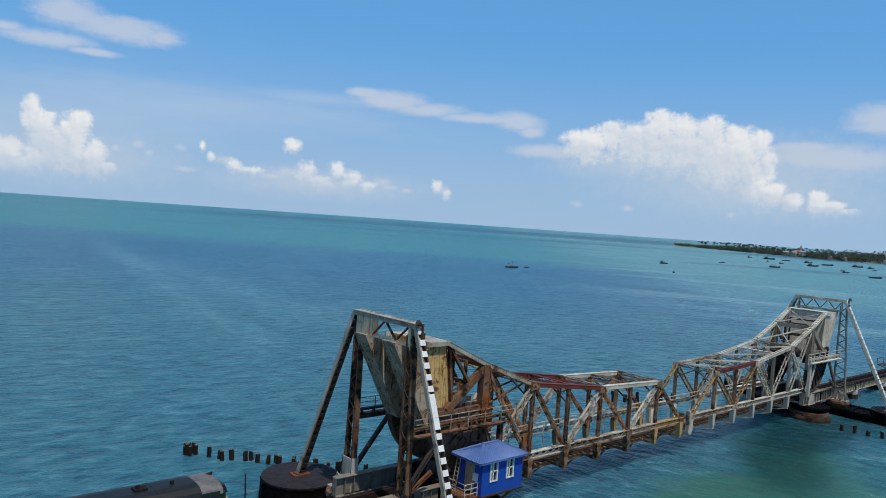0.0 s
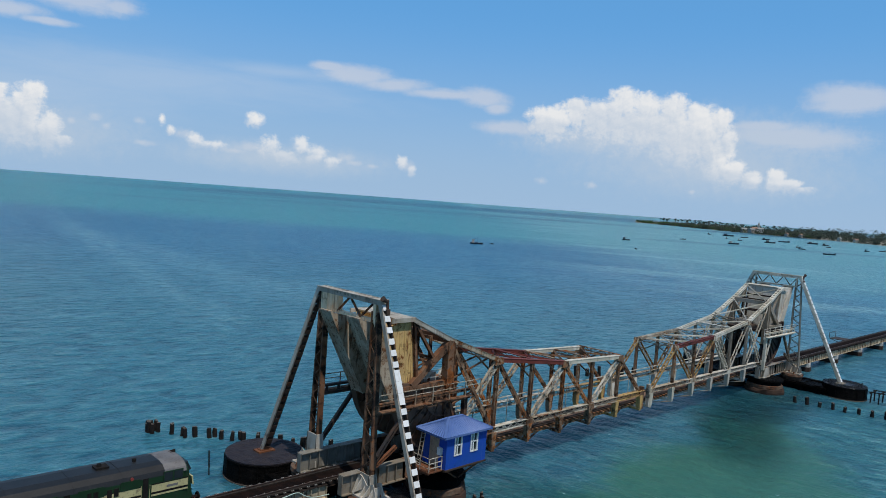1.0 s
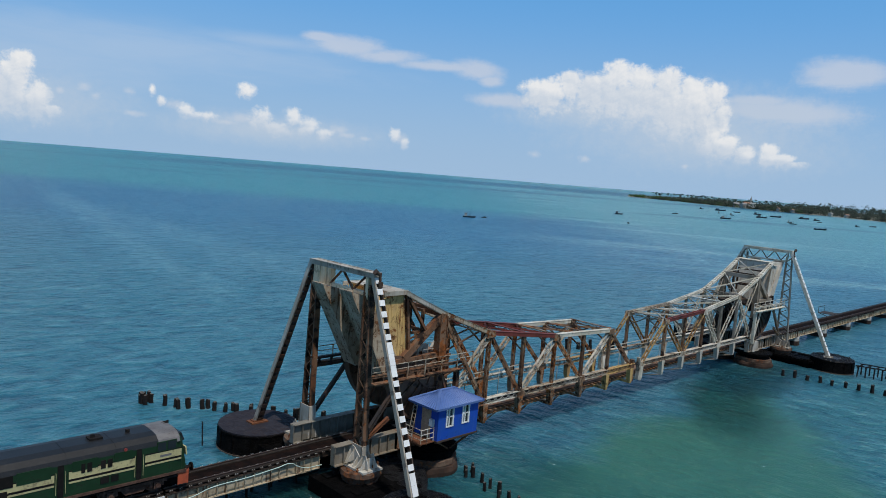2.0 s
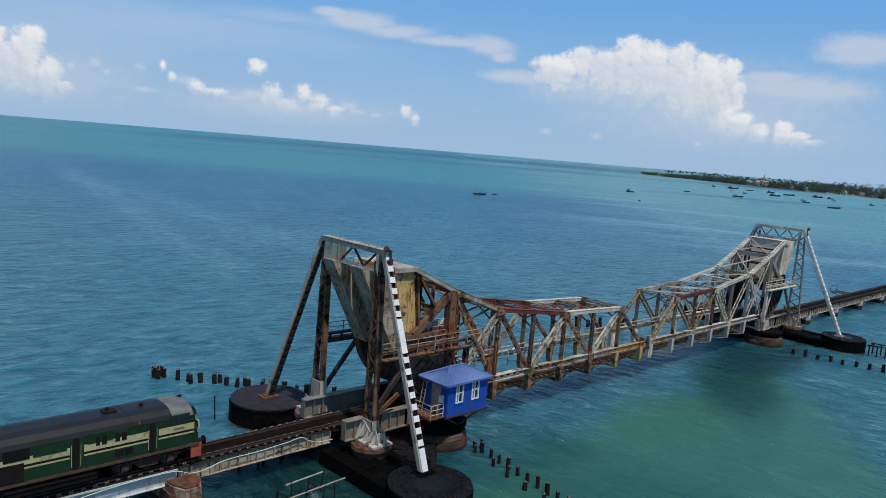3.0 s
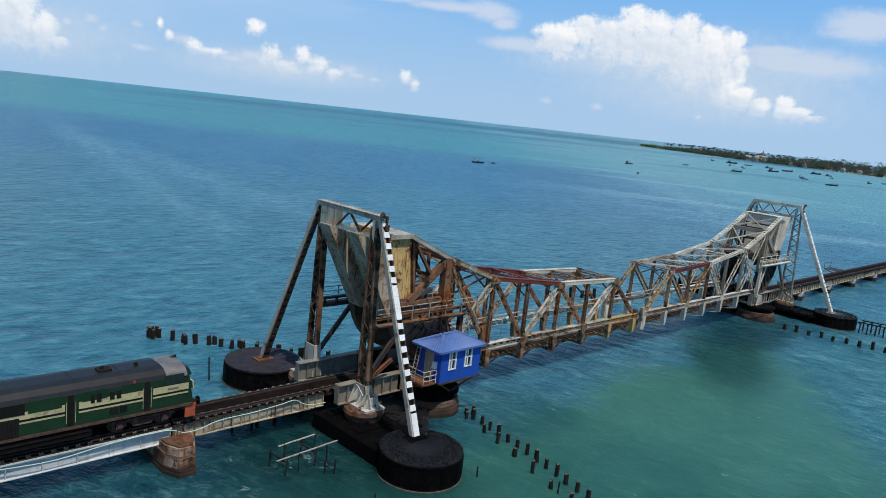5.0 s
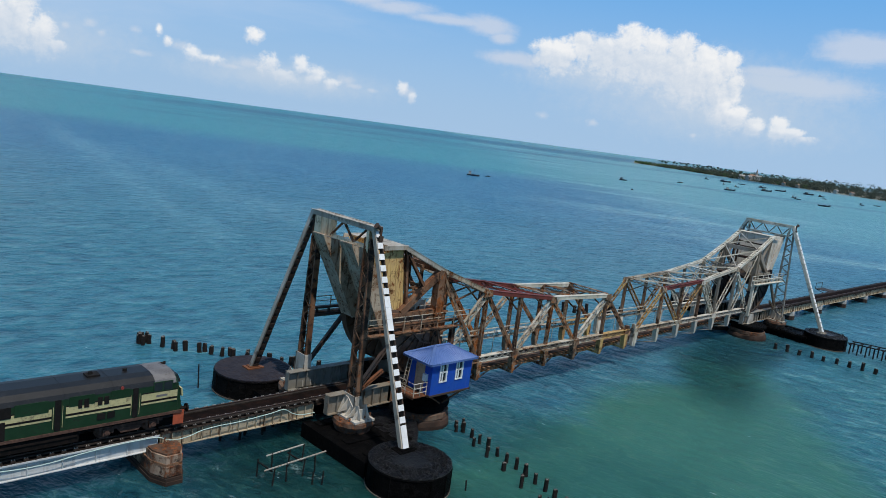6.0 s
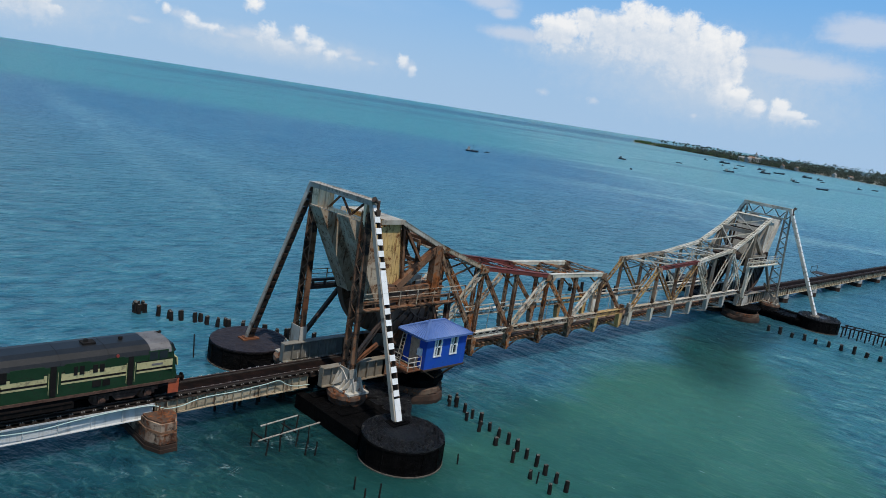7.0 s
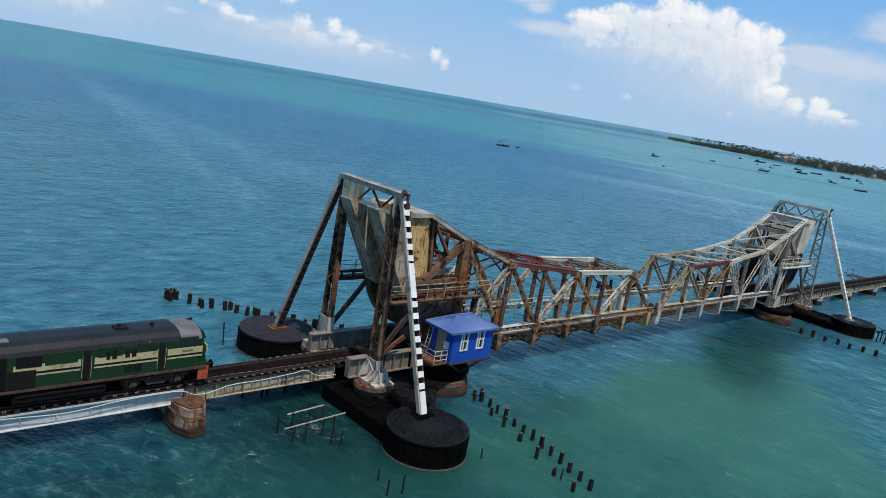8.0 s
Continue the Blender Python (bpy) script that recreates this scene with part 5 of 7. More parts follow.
def girder_span(x0, x1, style, label, single=True):
    """Plate girder span with sleepers and rails."""
    sp = thing("girder_span", label, "bridge span", None, "plate girder spans")
    mt = {"white": GIRDER_W, "old": GIRDER_O, "far": GIRDER_O}[style]
    gap = {"white": 1.75, "old": 0.62, "far": 0.9}[style]
    for s in (-1, 1):
        y = 1.05 * s
        kit = Kit().block(x0, y - 0.02, 1.34, x1, y + 0.02, 2.2).block(x0, y - 0.2, 1.3, x1, y + 0.2, 1.34)
        part("top_flange", Kit().block(x0, y - 0.2, 2.2, x1, y + 0.2, 2.235), SLEEPER, sp)
        if style == "white":
            part("flange_edge", Kit().block(x0, y + 0.20 * s, 2.14, x1, y + 0.23 * s, 2.24), GIRDER_W, sp)
        n = round((x1 - x0) / gap)
        for j in range(n + 1):
            x = x0 + 0.05 + (x1 - x0 - 0.1) * j / n
            kit.block(x - 0.02, y - (0.13 if style == "white" else 0.17), 1.34, x + 0.02, y + (0.13 if style == "white" else 0.17), 2.2)
        part("girder", kit, mt, sp)
    kit = Kit()
    for j in range(4):
        x = x0 + 0.6 + (x1 - x0 - 1.2) * j / 3
        kit.bar((x, -1.0, 1.45), (x, 1.0, 2.1), 0.08, 0.08, (1, 0, 0)).bar((x, -1.0, 2.1), (x, 1.0, 1.45), 0.08, 0.08, (1, 0, 0))
    part("cross_brace", kit, DARKSTEEL, sp)
    for y in (-0.78, 0.78):
        part("rail", rail_kit(x0, x1, y), RAIL, sp)
        for a, b in ((-0.30, -0.08), (0.08, 0.16)):
            part("guard_timber", Kit().block(x0, y + a, 2.365, x1, y + b, 2.44), SLEEPER, sp)
    part("deck_plate", Kit().block(x0, -0.46, 2.366, x1, 0.46, 2.378), DECKPLATE, sp)
    part("deck_plate", Kit().block(x0, -1.12, 2.19, x1, 1.12, 2.2), SLEEPER, sp)
    n = round((x1 - x0) / 0.61)
    if single:
        for j in range(n):
            z = new("sleeper", SLEEPER_MESH)
            z.parent, z.location = sp, (x0 + (j + 0.5) * (x1 - x0) / n, 0, 2.29)
    else:
        kit = Kit()
        for j in range(n):
            x = x0 + (j + 0.5) * (x1 - x0) / n
            kit.block(x - 0.12, -1.3, 2.2, x + 0.12, 1.3, 2.36)
        part("sleepers", kit, SLEEPER, sp)
    return sp


def span_pier(x, near, label):
    c = thing("span_pier", label, "bridge pier", pose(x, 0, 0), "piers of the approach spans")
    w, l = (0.95, 2.2) if near else (0.72, 1.0)

    nose = 1.0 if near else 0.35

    def ring(k1, k2):
        return [(-w * k1, -l * k2), (-w * 0.5 * k1, -(l + nose) * k2), (w * 0.5 * k1, -(l + nose) * k2), (w * k1, -l * k2), (w * k1, l * k2), (w * 0.5 * k1, (l + nose) * k2), (-w * 0.5 * k1, (l + nose) * k2), (-w * k1, l * k2)]
    part("shaft", Kit().prism(ring(1.0, 1.0), 0.5, 1.1, "xy").prism(ring(0.96, 0.98), -1.5, 0.52, "xy"), PIERCON if near else CONCRETE, c)
    part("footing", Kit().prism(ring(1.06, 1.04), -1.5, 0.22 if near else 0.65, "xy").prism(ring(1.02, 1.02), 0.2, 0.42 if near else 0.66, "xy"), PIERDARK, c)
    part("bed_block", Kit().prism(ring(1.02, 0.98), 1.08, 1.24, "xy").block(-0.5, -1.3, 1.2, 0.5, -0.8, 1.34).block(-0.5, 0.8, 1.2, 0.5, 1.3, 1.34), BROWN if near else CONCRETE, c)
    if near:
        for sd in (-1, 1):
            part("nose_cap", Kit().prism([(-w * 0.96, sd * l * 0.64), (w * 0.96, sd * l * 0.64), (w * 0.96, sd * l * 0.98), (w * 0.47, sd * (l + nose) * 0.97), (-w * 0.47, sd * (l + nose) * 0.97), (-w * 0.96, sd * l * 0.98)], 1.1, 1.7, "xy"), PIERCON, c)
            part("rusty_crown", Kit().prism([(-w * 0.9, sd * l * 0.66), (w * 0.9, sd * l * 0.66), (w * 0.92, sd * l * 0.95), (w * 0.42, sd * (l + nose) * 0.93), (-w * 0.42, sd * (l + nose) * 0.93), (-w * 0.88, sd * l * 0.95)], 1.69, 1.80, "xy"), RUBBLE, c)
    if near:
        kit = Kit()
        for y in (-2.3, -1.9):
            kit.bar((-0.3, y, 0.9), (0.1, y + 0.3, 2.2), 0.05, 0.05)
        for j in range(4):
            kit.bar((-0.25 + j * 0.1, -2.3 + j * 0.07, 1.1 + j * 0.3), (-0.25 + j * 0.1, -1.9 + j * 0.07, 1.1 + j * 0.3), 0.04, 0.04)
        part("ladder", kit, ORANGE, c)
    return c


girder_span(-12.45, -1.7, "old", "stained riveted plate girder span with steel sleepers")
girder_span(-24.8, -12.6, "white", "white-painted plate girder span with steel sleepers")
girder_span(-37.1, -24.95, "white", "white-painted plate girder span with steel sleepers")
for i in range(3):
    girder_span(-49.4 - 12.3 * i, -37.25 - 12.3 * i, "white", "white-painted plate girder span far along the viaduct", False)
    span_pier(-49.45 - 12.3 * i, False, "stained concrete pier of the approach viaduct")
for x in (-12.5, -24.85, -37.15):
    span_pier(x, True, "rusty concrete pier with pointed cutwaters")
girder_span(SPAN + 1.7, SPAN + 12.6, "far", "stained plate girder span beyond the far tower")
for i in range(26):
    girder_span(SPAN + 12.75 + 12.3 * i, SPAN + 24.95 + 12.3 * i, "far", "stained plate girder span of the long viaduct", False)
    span_pier(SPAN + 12.7 + 12.3 * i, False, "pale concrete pier of the long viaduct")


def channel_track():
    """Rails and sleepers over the tower bay and the lifting span."""
    t = thing("bridge_track", "steel-sleepered railway track across the lifting span", "railway track")
    for y in (-0.78, 0.78):
        part("rail", rail_kit(-1.7, 36.9, y), RAIL, t)
        part("rail", rail_kit(37.1, SPAN + 1.7, y), RAIL, t)
        for a, b in ((-0.30, -0.08), (0.08, 0.16)):
            part("guard_timber", Kit().block(-1.7, y + a, 2.365, 36.9, y + b, 2.44), SLEEPER, t)
            part("guard_timber", Kit().block(37.1, y + a, 2.365, SPAN + 1.7, y + b, 2.44), SLEEPER, t)
        part("bearer", Kit().block(-1.7, y - 0.14, 1.9, 8.2, y + 0.14, 2.2), DARKSTEEL, t)
        part("bearer", Kit().block(SPAN - 8.2, y - 0.14, 1.9, SPAN + 1.7, y + 0.14, 2.2), DARKSTEEL, t)
    part("deck_plate", Kit().block(-1.7, -0.46, 2.366, 6.0, 0.46, 2.378), DECKPLATE, t)
    part("deck_plate", Kit().block(6.0, -0.46, 2.366, 36.9, 0.46, 2.378), SEGMENT, t)
    part("deck_plate", Kit().block(37.1, -0.46, 2.366, SPAN + 1.7, 0.46, 2.378), SEGMENT, t)
    bare = Kit().block(-0.12, -1.3, -0.09, 0.12, 1.3, 0.06).block(-0.10, -1.27, 0.06, 0.10, 1.27, 0.075).mesh("sleeper", BROWN)
    n = 122
    for j in range(n):
        x = -1.4 + j * (SPAN + 2.8) / (n - 1)
        z = new("sleeper", SLEEPER_MESH if x < 5 else bare)
        z.parent, z.location = t, (x, 0, 2.29)
    return t


channel_track()


# ---- signal cabin ----
def signal_cabin():
    c = thing("signal_cabin", "bright blue cabin with hipped blue roof on brackets", "cabin", pose(5.2, -5.4, 3.1))
    L, D, H = 4.1, 2.35, 2.45
    wins = ((0.82, 1.46), (2.46, 3.10))
    z0, z1 = 0.95, 2.22
    kit = Kit()
    # front wall built round its two windows
    xs = [0.0, wins[0][0], wins[0][1], wins[1][0], wins[1][1], L]
    for a, b in ((xs[0], xs[1]), (xs[2], xs[3]), (xs[4], xs[5])):
        kit.block(a, 0, 0, b, 0.12, H)
    for a, b in wins:
        kit.block(a, 0, 0, b, 0.12, z0).block(a, 0, z1, b, 0.12, H)
    part("front_wall", kit, BLUE, c)
    part("back_wall", Kit().block(0, D - 0.12, 0, L, D, H), BLUE, c)
    part("side_wall", Kit().block(L - 0.12, 0.12, 0, L, D - 0.12, H), BLUE, c)
    part("side_wall", Kit().block(0, 0.12, 0, 0.12, 0.75, H).block(0, 1.75, 0, 0.12, D - 0.12, H).block(0, 0.75, 2.1, 0.12, 1.75, H), BLUE, c)
    part("floor", Kit().block(-0.05, -0.05, -0.12, L + 0.05, D + 0.05, 0.0), DARKSTEEL, c)
    for y in (0.3, 1.9):
        part("bracket", Kit().bar((0.1, y, -0.2), (L - 0.1, y, -0.2), 0.14, 0.2).bar((0.4, y, -0.25), (2.0, y + 0.5, -1.2), 0.1, 0.1).bar((L - 0.4, y, -0.25), (2.2, y + 0.5, -1.2), 0.1, 0.1), BROWN, c)
    door = part("door", Kit().block(0.02, 0.77, 0.02, 0.08, 1.73, 2.08).block(-0.01, 0.87, 0.2, 0.03, 1.63, 0.95).block(-0.01, 0.87, 1.1, 0.03, 1.63, 1.95), DOORWOOD, c, "faded beige panelled door")
    part("handle", Kit().block(-0.05, 0.9, 1.0, 0.0, 0.95, 1.16), DARKSTEEL, door)
    for a, b in wins:
        w = part("window", Kit().block(a - 0.07, -0.04, z1, b + 0.07, 0.08, z1 + 0.09).block(a - 0.07, -0.06, z0 - 0.09, b + 0.07, 0.1, z0)
                 .block(a - 0.07, -0.04, z0, a + 0.06, 0.08, z1).block(b - 0.06, -0.04, z0, b + 0.07, 0.08, z1)
                 .block((a + b) / 2 - 0.13, -0.03, z0, (a + b) / 2 - 0.03, 0.07, z1).block(a, -0.03, z0 + 0.62, b, 0.07, z0 + 0.70), PALE, c, "white-painted window frame")
        part("pane", Kit().block(a + 0.05, 0.05, z0, b - 0.05, 0.065, z1), GLASS, w)
    # hipped roof of corrugated sheets
    o, rise = 0.30, 0.80
    x0, x1, y0, y1, ze = -o - 0.25, L + o, -o, D + o, H - 0.02
    rx0, rx1, ry = x0 + 1.7, x1 - 1.75, (y0 + y1) / 2

    def sheet(a, b, c0, c1, n):
        """A ribbed slope from the eave a-b to the ridge c0-c1."""
        a, b, c0, c1 = (Vector(p) for p in (a, b, c0, c1))
        k1 = Kit()
        vs, fs = [], []
        nrm = (b - a).cross(c0 - a).normalized()
        for i in range(n * 2 + 1):
            f = i / (n * 2)
            lift = nrm * (0.06 if i % 2 else 0.0)
            p, q = a.lerp(b, f) + lift, c0.lerp(c1, f) + lift
            vs += [p, q, p - nrm * 0.05, q - nrm * 0.05]
        for i in range(n * 2):
            g = i * 4
            fs += [(g, g + 4, g + 5, g + 1), (g + 2, g + 3, g + 7, g + 6), (g, g + 2, g + 6, g + 4), (g + 1, g + 5, g + 7, g + 3)]
        return k1.add(vs, fs)
    zr = ze + rise
    part("roof_slope", sheet((x0, y0, ze), (x1, y0, ze), (rx0, ry, zr), (rx1, ry, zr), 20), BLUEROOF, c, "ribbed blue roof sheet")
    part("roof_slope", sheet((x1, y1, ze), (x0, y1, ze), (rx1, ry, zr), (rx0, ry, zr), 20), BLUEROOF, c)
    part("roof_slope", sheet((x0, y1, ze), (x0, y0, ze), (rx0, ry + 0.02, zr), (rx0, ry - 0.02, zr), 12), BLUEROOF, c)
    part("roof_slope", sheet((x1, y0, ze), (x1, y1, ze), (rx1, ry - 0.02, zr), (rx1, ry + 0.02, zr), 12), BLUEROOF, c)
    kit = Kit().bar((rx0, ry, zr + 0.03), (rx1, ry, zr + 0.03), 0.22, 0.06)
    for p, q in (((x0, y0, ze), (rx0, ry, zr)), ((x1, y0, ze), (rx1, ry, zr)), ((x0, y1, ze), (rx0, ry, zr)), ((x1, y1, ze), (rx1, ry, zr))):
        kit.bar(Vector(p) + Vector((0, 0, 0.03)), Vector(q) + Vector((0, 0, 0.03)), 0.2, 0.05)
    part("ridge_cap", kit, BLUEROOF, c)
    part("fascia", Kit().block(x0, y0, ze - 0.12, x1, y0 + 0.03, ze + 0.02).block(x0, y1 - 0.03, ze - 0.12, x1, y1, ze + 0.02)
         .block(x0, y0 + 0.03, ze - 0.12, x0 + 0.03, y1 - 0.03, ze + 0.02).block(x1 - 0.03, y0 + 0.03, ze - 0.12, x1, y1 - 0.03, ze + 0.02), BLUEROOF, c)
    # little landing with a rail before the door
    part("landing", Kit().block(-1.35, 0.25, -0.1, -0.05, 2.2, -0.02).bar((-1.3, 0.3, -0.15), (-1.3, 2.2, -0.15), 0.08, 0.12).bar((-0.7, 0.3, -0.15), (-0.7, 2.2, -0.15), 0.08, 0.12), ORANGE, c)
    kit = Kit()
    for p in ((-1.3, 0.3), (-1.3, 1.2), (-1.3, 2.15), (-0.7, 0.3), (-0.1, 0.3)):
        kit.bar((*p, -0.1), (*p, 0.95), 0.045, 0.045)
    for z in (0.25, 0.6, 0.95):
        kit.bar((-1.3, 0.3, z), (-1.3, 2.15, z), 0.04, 0.04).bar((-1.3, 0.3, z), (-0.05, 0.3, z), 0.04, 0.04)
    part("landing_rail", kit, RUSTGREY, c)
    kit = Kit()
    for y in (1.85, 2.2):
        kit.bar((-0.75, y, -0.1), (-0.35, y, 2.3), 0.05, 0.05)
    for j in range(8):
        kit.bar((-0.72 + j * 0.05, 1.85, 0.1 + j * 0.29), (-0.72 + j * 0.05, 2.2, 0.1 + j * 0.29), 0.035, 0.035)
    part("ladder", kit, RUSTGREY, c, "pale rusty ladder beside the door")
    part("junction_box", Kit().block(-0.25, 0.35, 1.0, -0.02, 0.7, 1.5), PALE, c)
    return c


signal_cabin()


# ---- diesel locomotive ----
def bogie_parts(body, x, wheels, name="bogie"):
    b = part(name, Kit().block(x - 1.9, -1.18, 0.62, x + 1.9, -1.02, 0.86).block(x - 1.9, 1.02, 0.62, x + 1.9, 1.18, 0.86)
             .block(x - 0.4, -1.1, 0.5, x + 0.4, 1.1, 0.8).block(x - 1.95, -1.1, 0.55, x - 1.8, 1.1, 0.75).block(x + 1.8, -1.1, 0.55, x + 1.95, 1.1, 0.75)
             .prism([(x - 0.75, 0.62), (x + 0.75, 0.62), (x + 0.5, 0.32), (x - 0.5, 0.32)], -1.22, -1.0).prism([(x - 0.75, 0.62), (x + 0.75, 0.62), (x + 0.5, 0.32), (x - 0.5, 0.32)], 1.0, 1.22), BOGIE, body)
    for wx in wheels:
        kit = Kit()
        for s in (-1, 1):
            kit.round((x + wx, 0.72 * s, 0.5), (x + wx, 0.84 * s, 0.5), 0.5, n=22).round((x + wx, 0.7 * s, 0.5), (x + wx, 0.74 * s, 0.5), 0.54, n=22)
        kit.round((x + wx, -1.0, 0.5), (x + wx, 1.0, 0.5), 0.09)
        part("wheelset", kit, BOGIE, b)
        for s in (-1, 1):
            part("axle_box", Kit().block(x + wx - 0.2, 1.02 * s - 0.02, 0.32, x + wx + 0.2, 1.26 * s, 0.7).round((x + wx, 1.2 * s, 0.5), (x + wx, 1.32 * s, 0.5), 0.13), BOGIE, b)
            for o in (-0.33, 0.33):
                part("spring", Kit().round((x + wx + o, 1.14 * s, 0.42), (x + wx + o, 1.14 * s, 0.92), 0.1, n=8), BOGIE, b)
    return b


def locomotive(m):
    lo = thing("locomotive", "dark green diesel locomotive with cream band on the track", "locomotive", m)
    HL = 8.0
    prof = [(-1.45, 1.12), (-1.45, 2.90), (-1.33, 3.16), (-1.0, 3.38), (-0.5, 3.47), (0.5, 3.47), (1.0, 3.38), (1.33, 3.16), (1.45, 2.90), (1.45, 1.12)]

    def hull(x0, x1, nose0, nose1, outline):
        """Body shell along x; noses rake and round the ends."""
        kit = Kit()
        st = []
        for x, f in ((x0, nose0), (x0 + 0.35, nose0 * 0.35), (x0 + 0.9, 0), (x1 - 0.9, 0), (x1 - 0.35, nose1 * 0.35), (x1, nose1)):
            st.append([(x + (0.32 * f * max(0, z - 1.9) * (1 if x < 0 else -1)), y * (1 - 0.16 * f), z - 0.10 * f * max(0, z - 3.0)) for y, z in outline])
        n = len(outline)
        vs = [p for ring in st for p in ring]
        fs = [(j * n + i, j * n + (i + 1) % n, (j + 1) * n + (i + 1) % n, (j + 1) * n + i) for j in range(len(st) - 1) for i in range(n)]
        fs += [tuple(range(n)), tuple(range((len(st) - 1) * n, len(st) * n))]
        return kit.add(vs, fs)
    body = part("body", hull(-HL, HL, 1.0, 1.0, prof), GREEN, lo)
    roof = [(-1.46, 2.94), (-1.35, 3.19), (-1.01, 3.41), (-0.5, 3.50), (0.5, 3.50), (1.01, 3.41), (1.35, 3.19), (1.46, 2.94), (1.30, 3.08), (0.5, 3.38), (-0.5, 3.38), (-1.30, 3.08)]
    part("roof", Kit().prism(roof, -7.3, 6.19, "yz"), ROOFBLACK, lo, "sooty black roof")
    part("cab_roof", Kit().prism(roof, 6.2, 7.45, "yz"), ROOFGREY, lo, "pale grey cab roof panel")
    for x in (-4.6, -1.6, 1.4, 3.9):
        part("roof_seam", Kit().prism([(p[0] * 1.006, p[1] * 1.004) for p in roof], x - 0.03, x + 0.03, "yz"), ROOFBLACK, lo)
    for a, b in ((-7.55, -5.35), (-2.45, 0.75), (1.45, 4.9), (5.45, 7.55)):
        for sd in (-1, 1):
            yy = 1.452 * sd
            part("cream_band", Kit().block(a, yy - 0.012, 2.09, b, yy + 0.012, 2.5), CREAM, lo, "cream waist band")
            part("cream_line", Kit().block(a, yy - 0.012, 1.86, b, yy + 0.012, 1.97), CREAM, lo, "thin cream line")
            part("lining", Kit().block(a, yy - 0.016, 1.97, b, yy + 0.016, 2.09), SOOT, lo)
            part("lining", Kit().block(a, yy - 0.016, 2.5, b, yy + 0.016, 2.56), SOOT, lo)
    # end bands wrap round the noses
    for s in (-1, 1):
        part("nose_band", Kit().bar((s * 8.0, 0, 1.92), (s * 7.93, 0, 2.42), 2.42, 0.08), CREAM, lo)
        w = part("windscreen", Kit().bar((s * 7.86, 0, 2.78), (s * 7.62, 0, 3.28), 2.1, 0.12), GLASS, lo)
        part("wiper", Kit().bar((s * 7.95, -0.5, 2.8), (s * 7.78, -0.3, 3.2), 0.03, 0.03), SOOT, w)
        part("headlight", Kit().round((s * 7.9, 0, 2.55), (s * 8.12, 0, 2.55), 0.18, n=16), PALE, lo, "round headlight")
        part("buffer_beam", Kit().block(s * 8.0 - 0.12, -1.4, 0.85, s * 8.0 + 0.12, 1.4, 1.2), UNDER, lo)
        for y in (-0.98, 0.98):
            bf = part("buffer", Kit().round((s * 8.05, y, 1.05), (s * 8.4, y, 1.05), 0.11), UNDER, lo)
            part("buffer_head", Kit().round((s * 8.38, y, 1.05), (s * 8.46, y, 1.05), 0.25, n=16), UNDER, bf)
        part("coupler", Kit().block(s * 8.25 - 0.2, -0.16, 0.9, s * 8.25 + 0.2, 0.16, 1.2), UNDER, lo)
        for y in (-1, 1):
            part("rail_guard", Kit().prism([(y * 0.55, 0.25), (y * 1.4, 0.25), (y * 1.42, 1.15), (y * 0.55, 1.15)], s * 8.02 - 0.02, s * 8.02 + 0.05, "yz")
                 .block(s * 7.72 - 0.3, y * 1.40 - 0.03, 0.3, s * 7.72 + 0.3, y * 1.40 + 0.03, 1.12), VERMILION, lo, "vermilion end plate")
        part("horn", Kit().round((s * 7.2, 0.5, 3.48), (s * 7.6, 0.5, 3.52), 0.035, 0.07).round((s * 7.2, 0.3, 3.48), (s * 7.5, 0.3, 3.52), 0.03, 0.06), UNDER, lo)
    # cab windows, doors, grilles, lockers along the near and off sides
    for side in (-1, 1):
        yy = 1.455 * side
        for a, b in ((6.15, 6.62), (6.72, 7.2), (-7.15, -6.72), (-6.62, -6.25)):
            w = part("cab_window", Kit().block(a - 0.05, yy - 0.02, 2.55, b + 0.05, yy + 0.02, 3.12), GREEN, lo)
            part("pane", Kit().block(a, yy - 0.028, 2.60, b, yy + 0.028, 3.07), GLASS, w)
        # dark inside of each doorway put in as a flat black panel
        for a, b in ((4.95, 5.25), (0.9, 1.2)):
            d = part("door", Kit().block(a, yy - 0.03, 1.25, b, yy + 0.03, 2.95), SOOT, lo, "open dark doorway")
            for x in (a - 0.08, b + 0.08):
                part("hand_rail", Kit().bar((x, yy * 1.03, 1.4), (x, yy * 1.03, 2.6), 0.022, 0.022), CREAM, d)
        for a, b, z0, z1 in ((-1.0, 0.6, 2.35, 3.0), (1.6, 2.9, 2.45, 3.0), (3.75, 4.75, 2.5, 3.0)):
            part("locker_panel", Kit().block(a, yy - 0.018, z0, b, yy + 0.018, z1), GREEN, lo)
        for a, b, z0, z1 in ((3.05, 3.3, 2.3, 2.75), (3.4, 3.65, 2.3, 2.75), (2.35, 2.6, 2.3, 2.8), (2.05, 2.25, 2.3, 2.8), (3.05, 3.5, 1.45, 1.8), (3.6, 4.0, 1.45, 1.8), (-2.35, -1.15, 2.35, 2.95)):
            part("vent", Kit().block(a, yy - 0.03, z0, b, yy + 0.03, z1), SOOT, lo)
        kit = Kit().block(-5.3, yy - 0.025, 1.2, -2.75, yy + 0.025, 3.0)
        for j in range(16):
            kit.block(-5.25, yy - 0.045, 1.3 + j * 0.105, -2.8, yy + 0.045, 1.33 + j * 0.105)
        part("radiator_grille", kit, SOOT, lo, "large sooty radiator grille")
        kit = Kit().block(-2.7, yy - 0.03, 1.2, -1.4, yy + 0.03, 2.2)
        for j in range(7):
            kit.block(-2.65 + j * 0.18, yy - 0.05, 1.25, -2.58 + j * 0.18, yy + 0.05, 2.15)
        part("side_grille", kit, SOOT, lo)
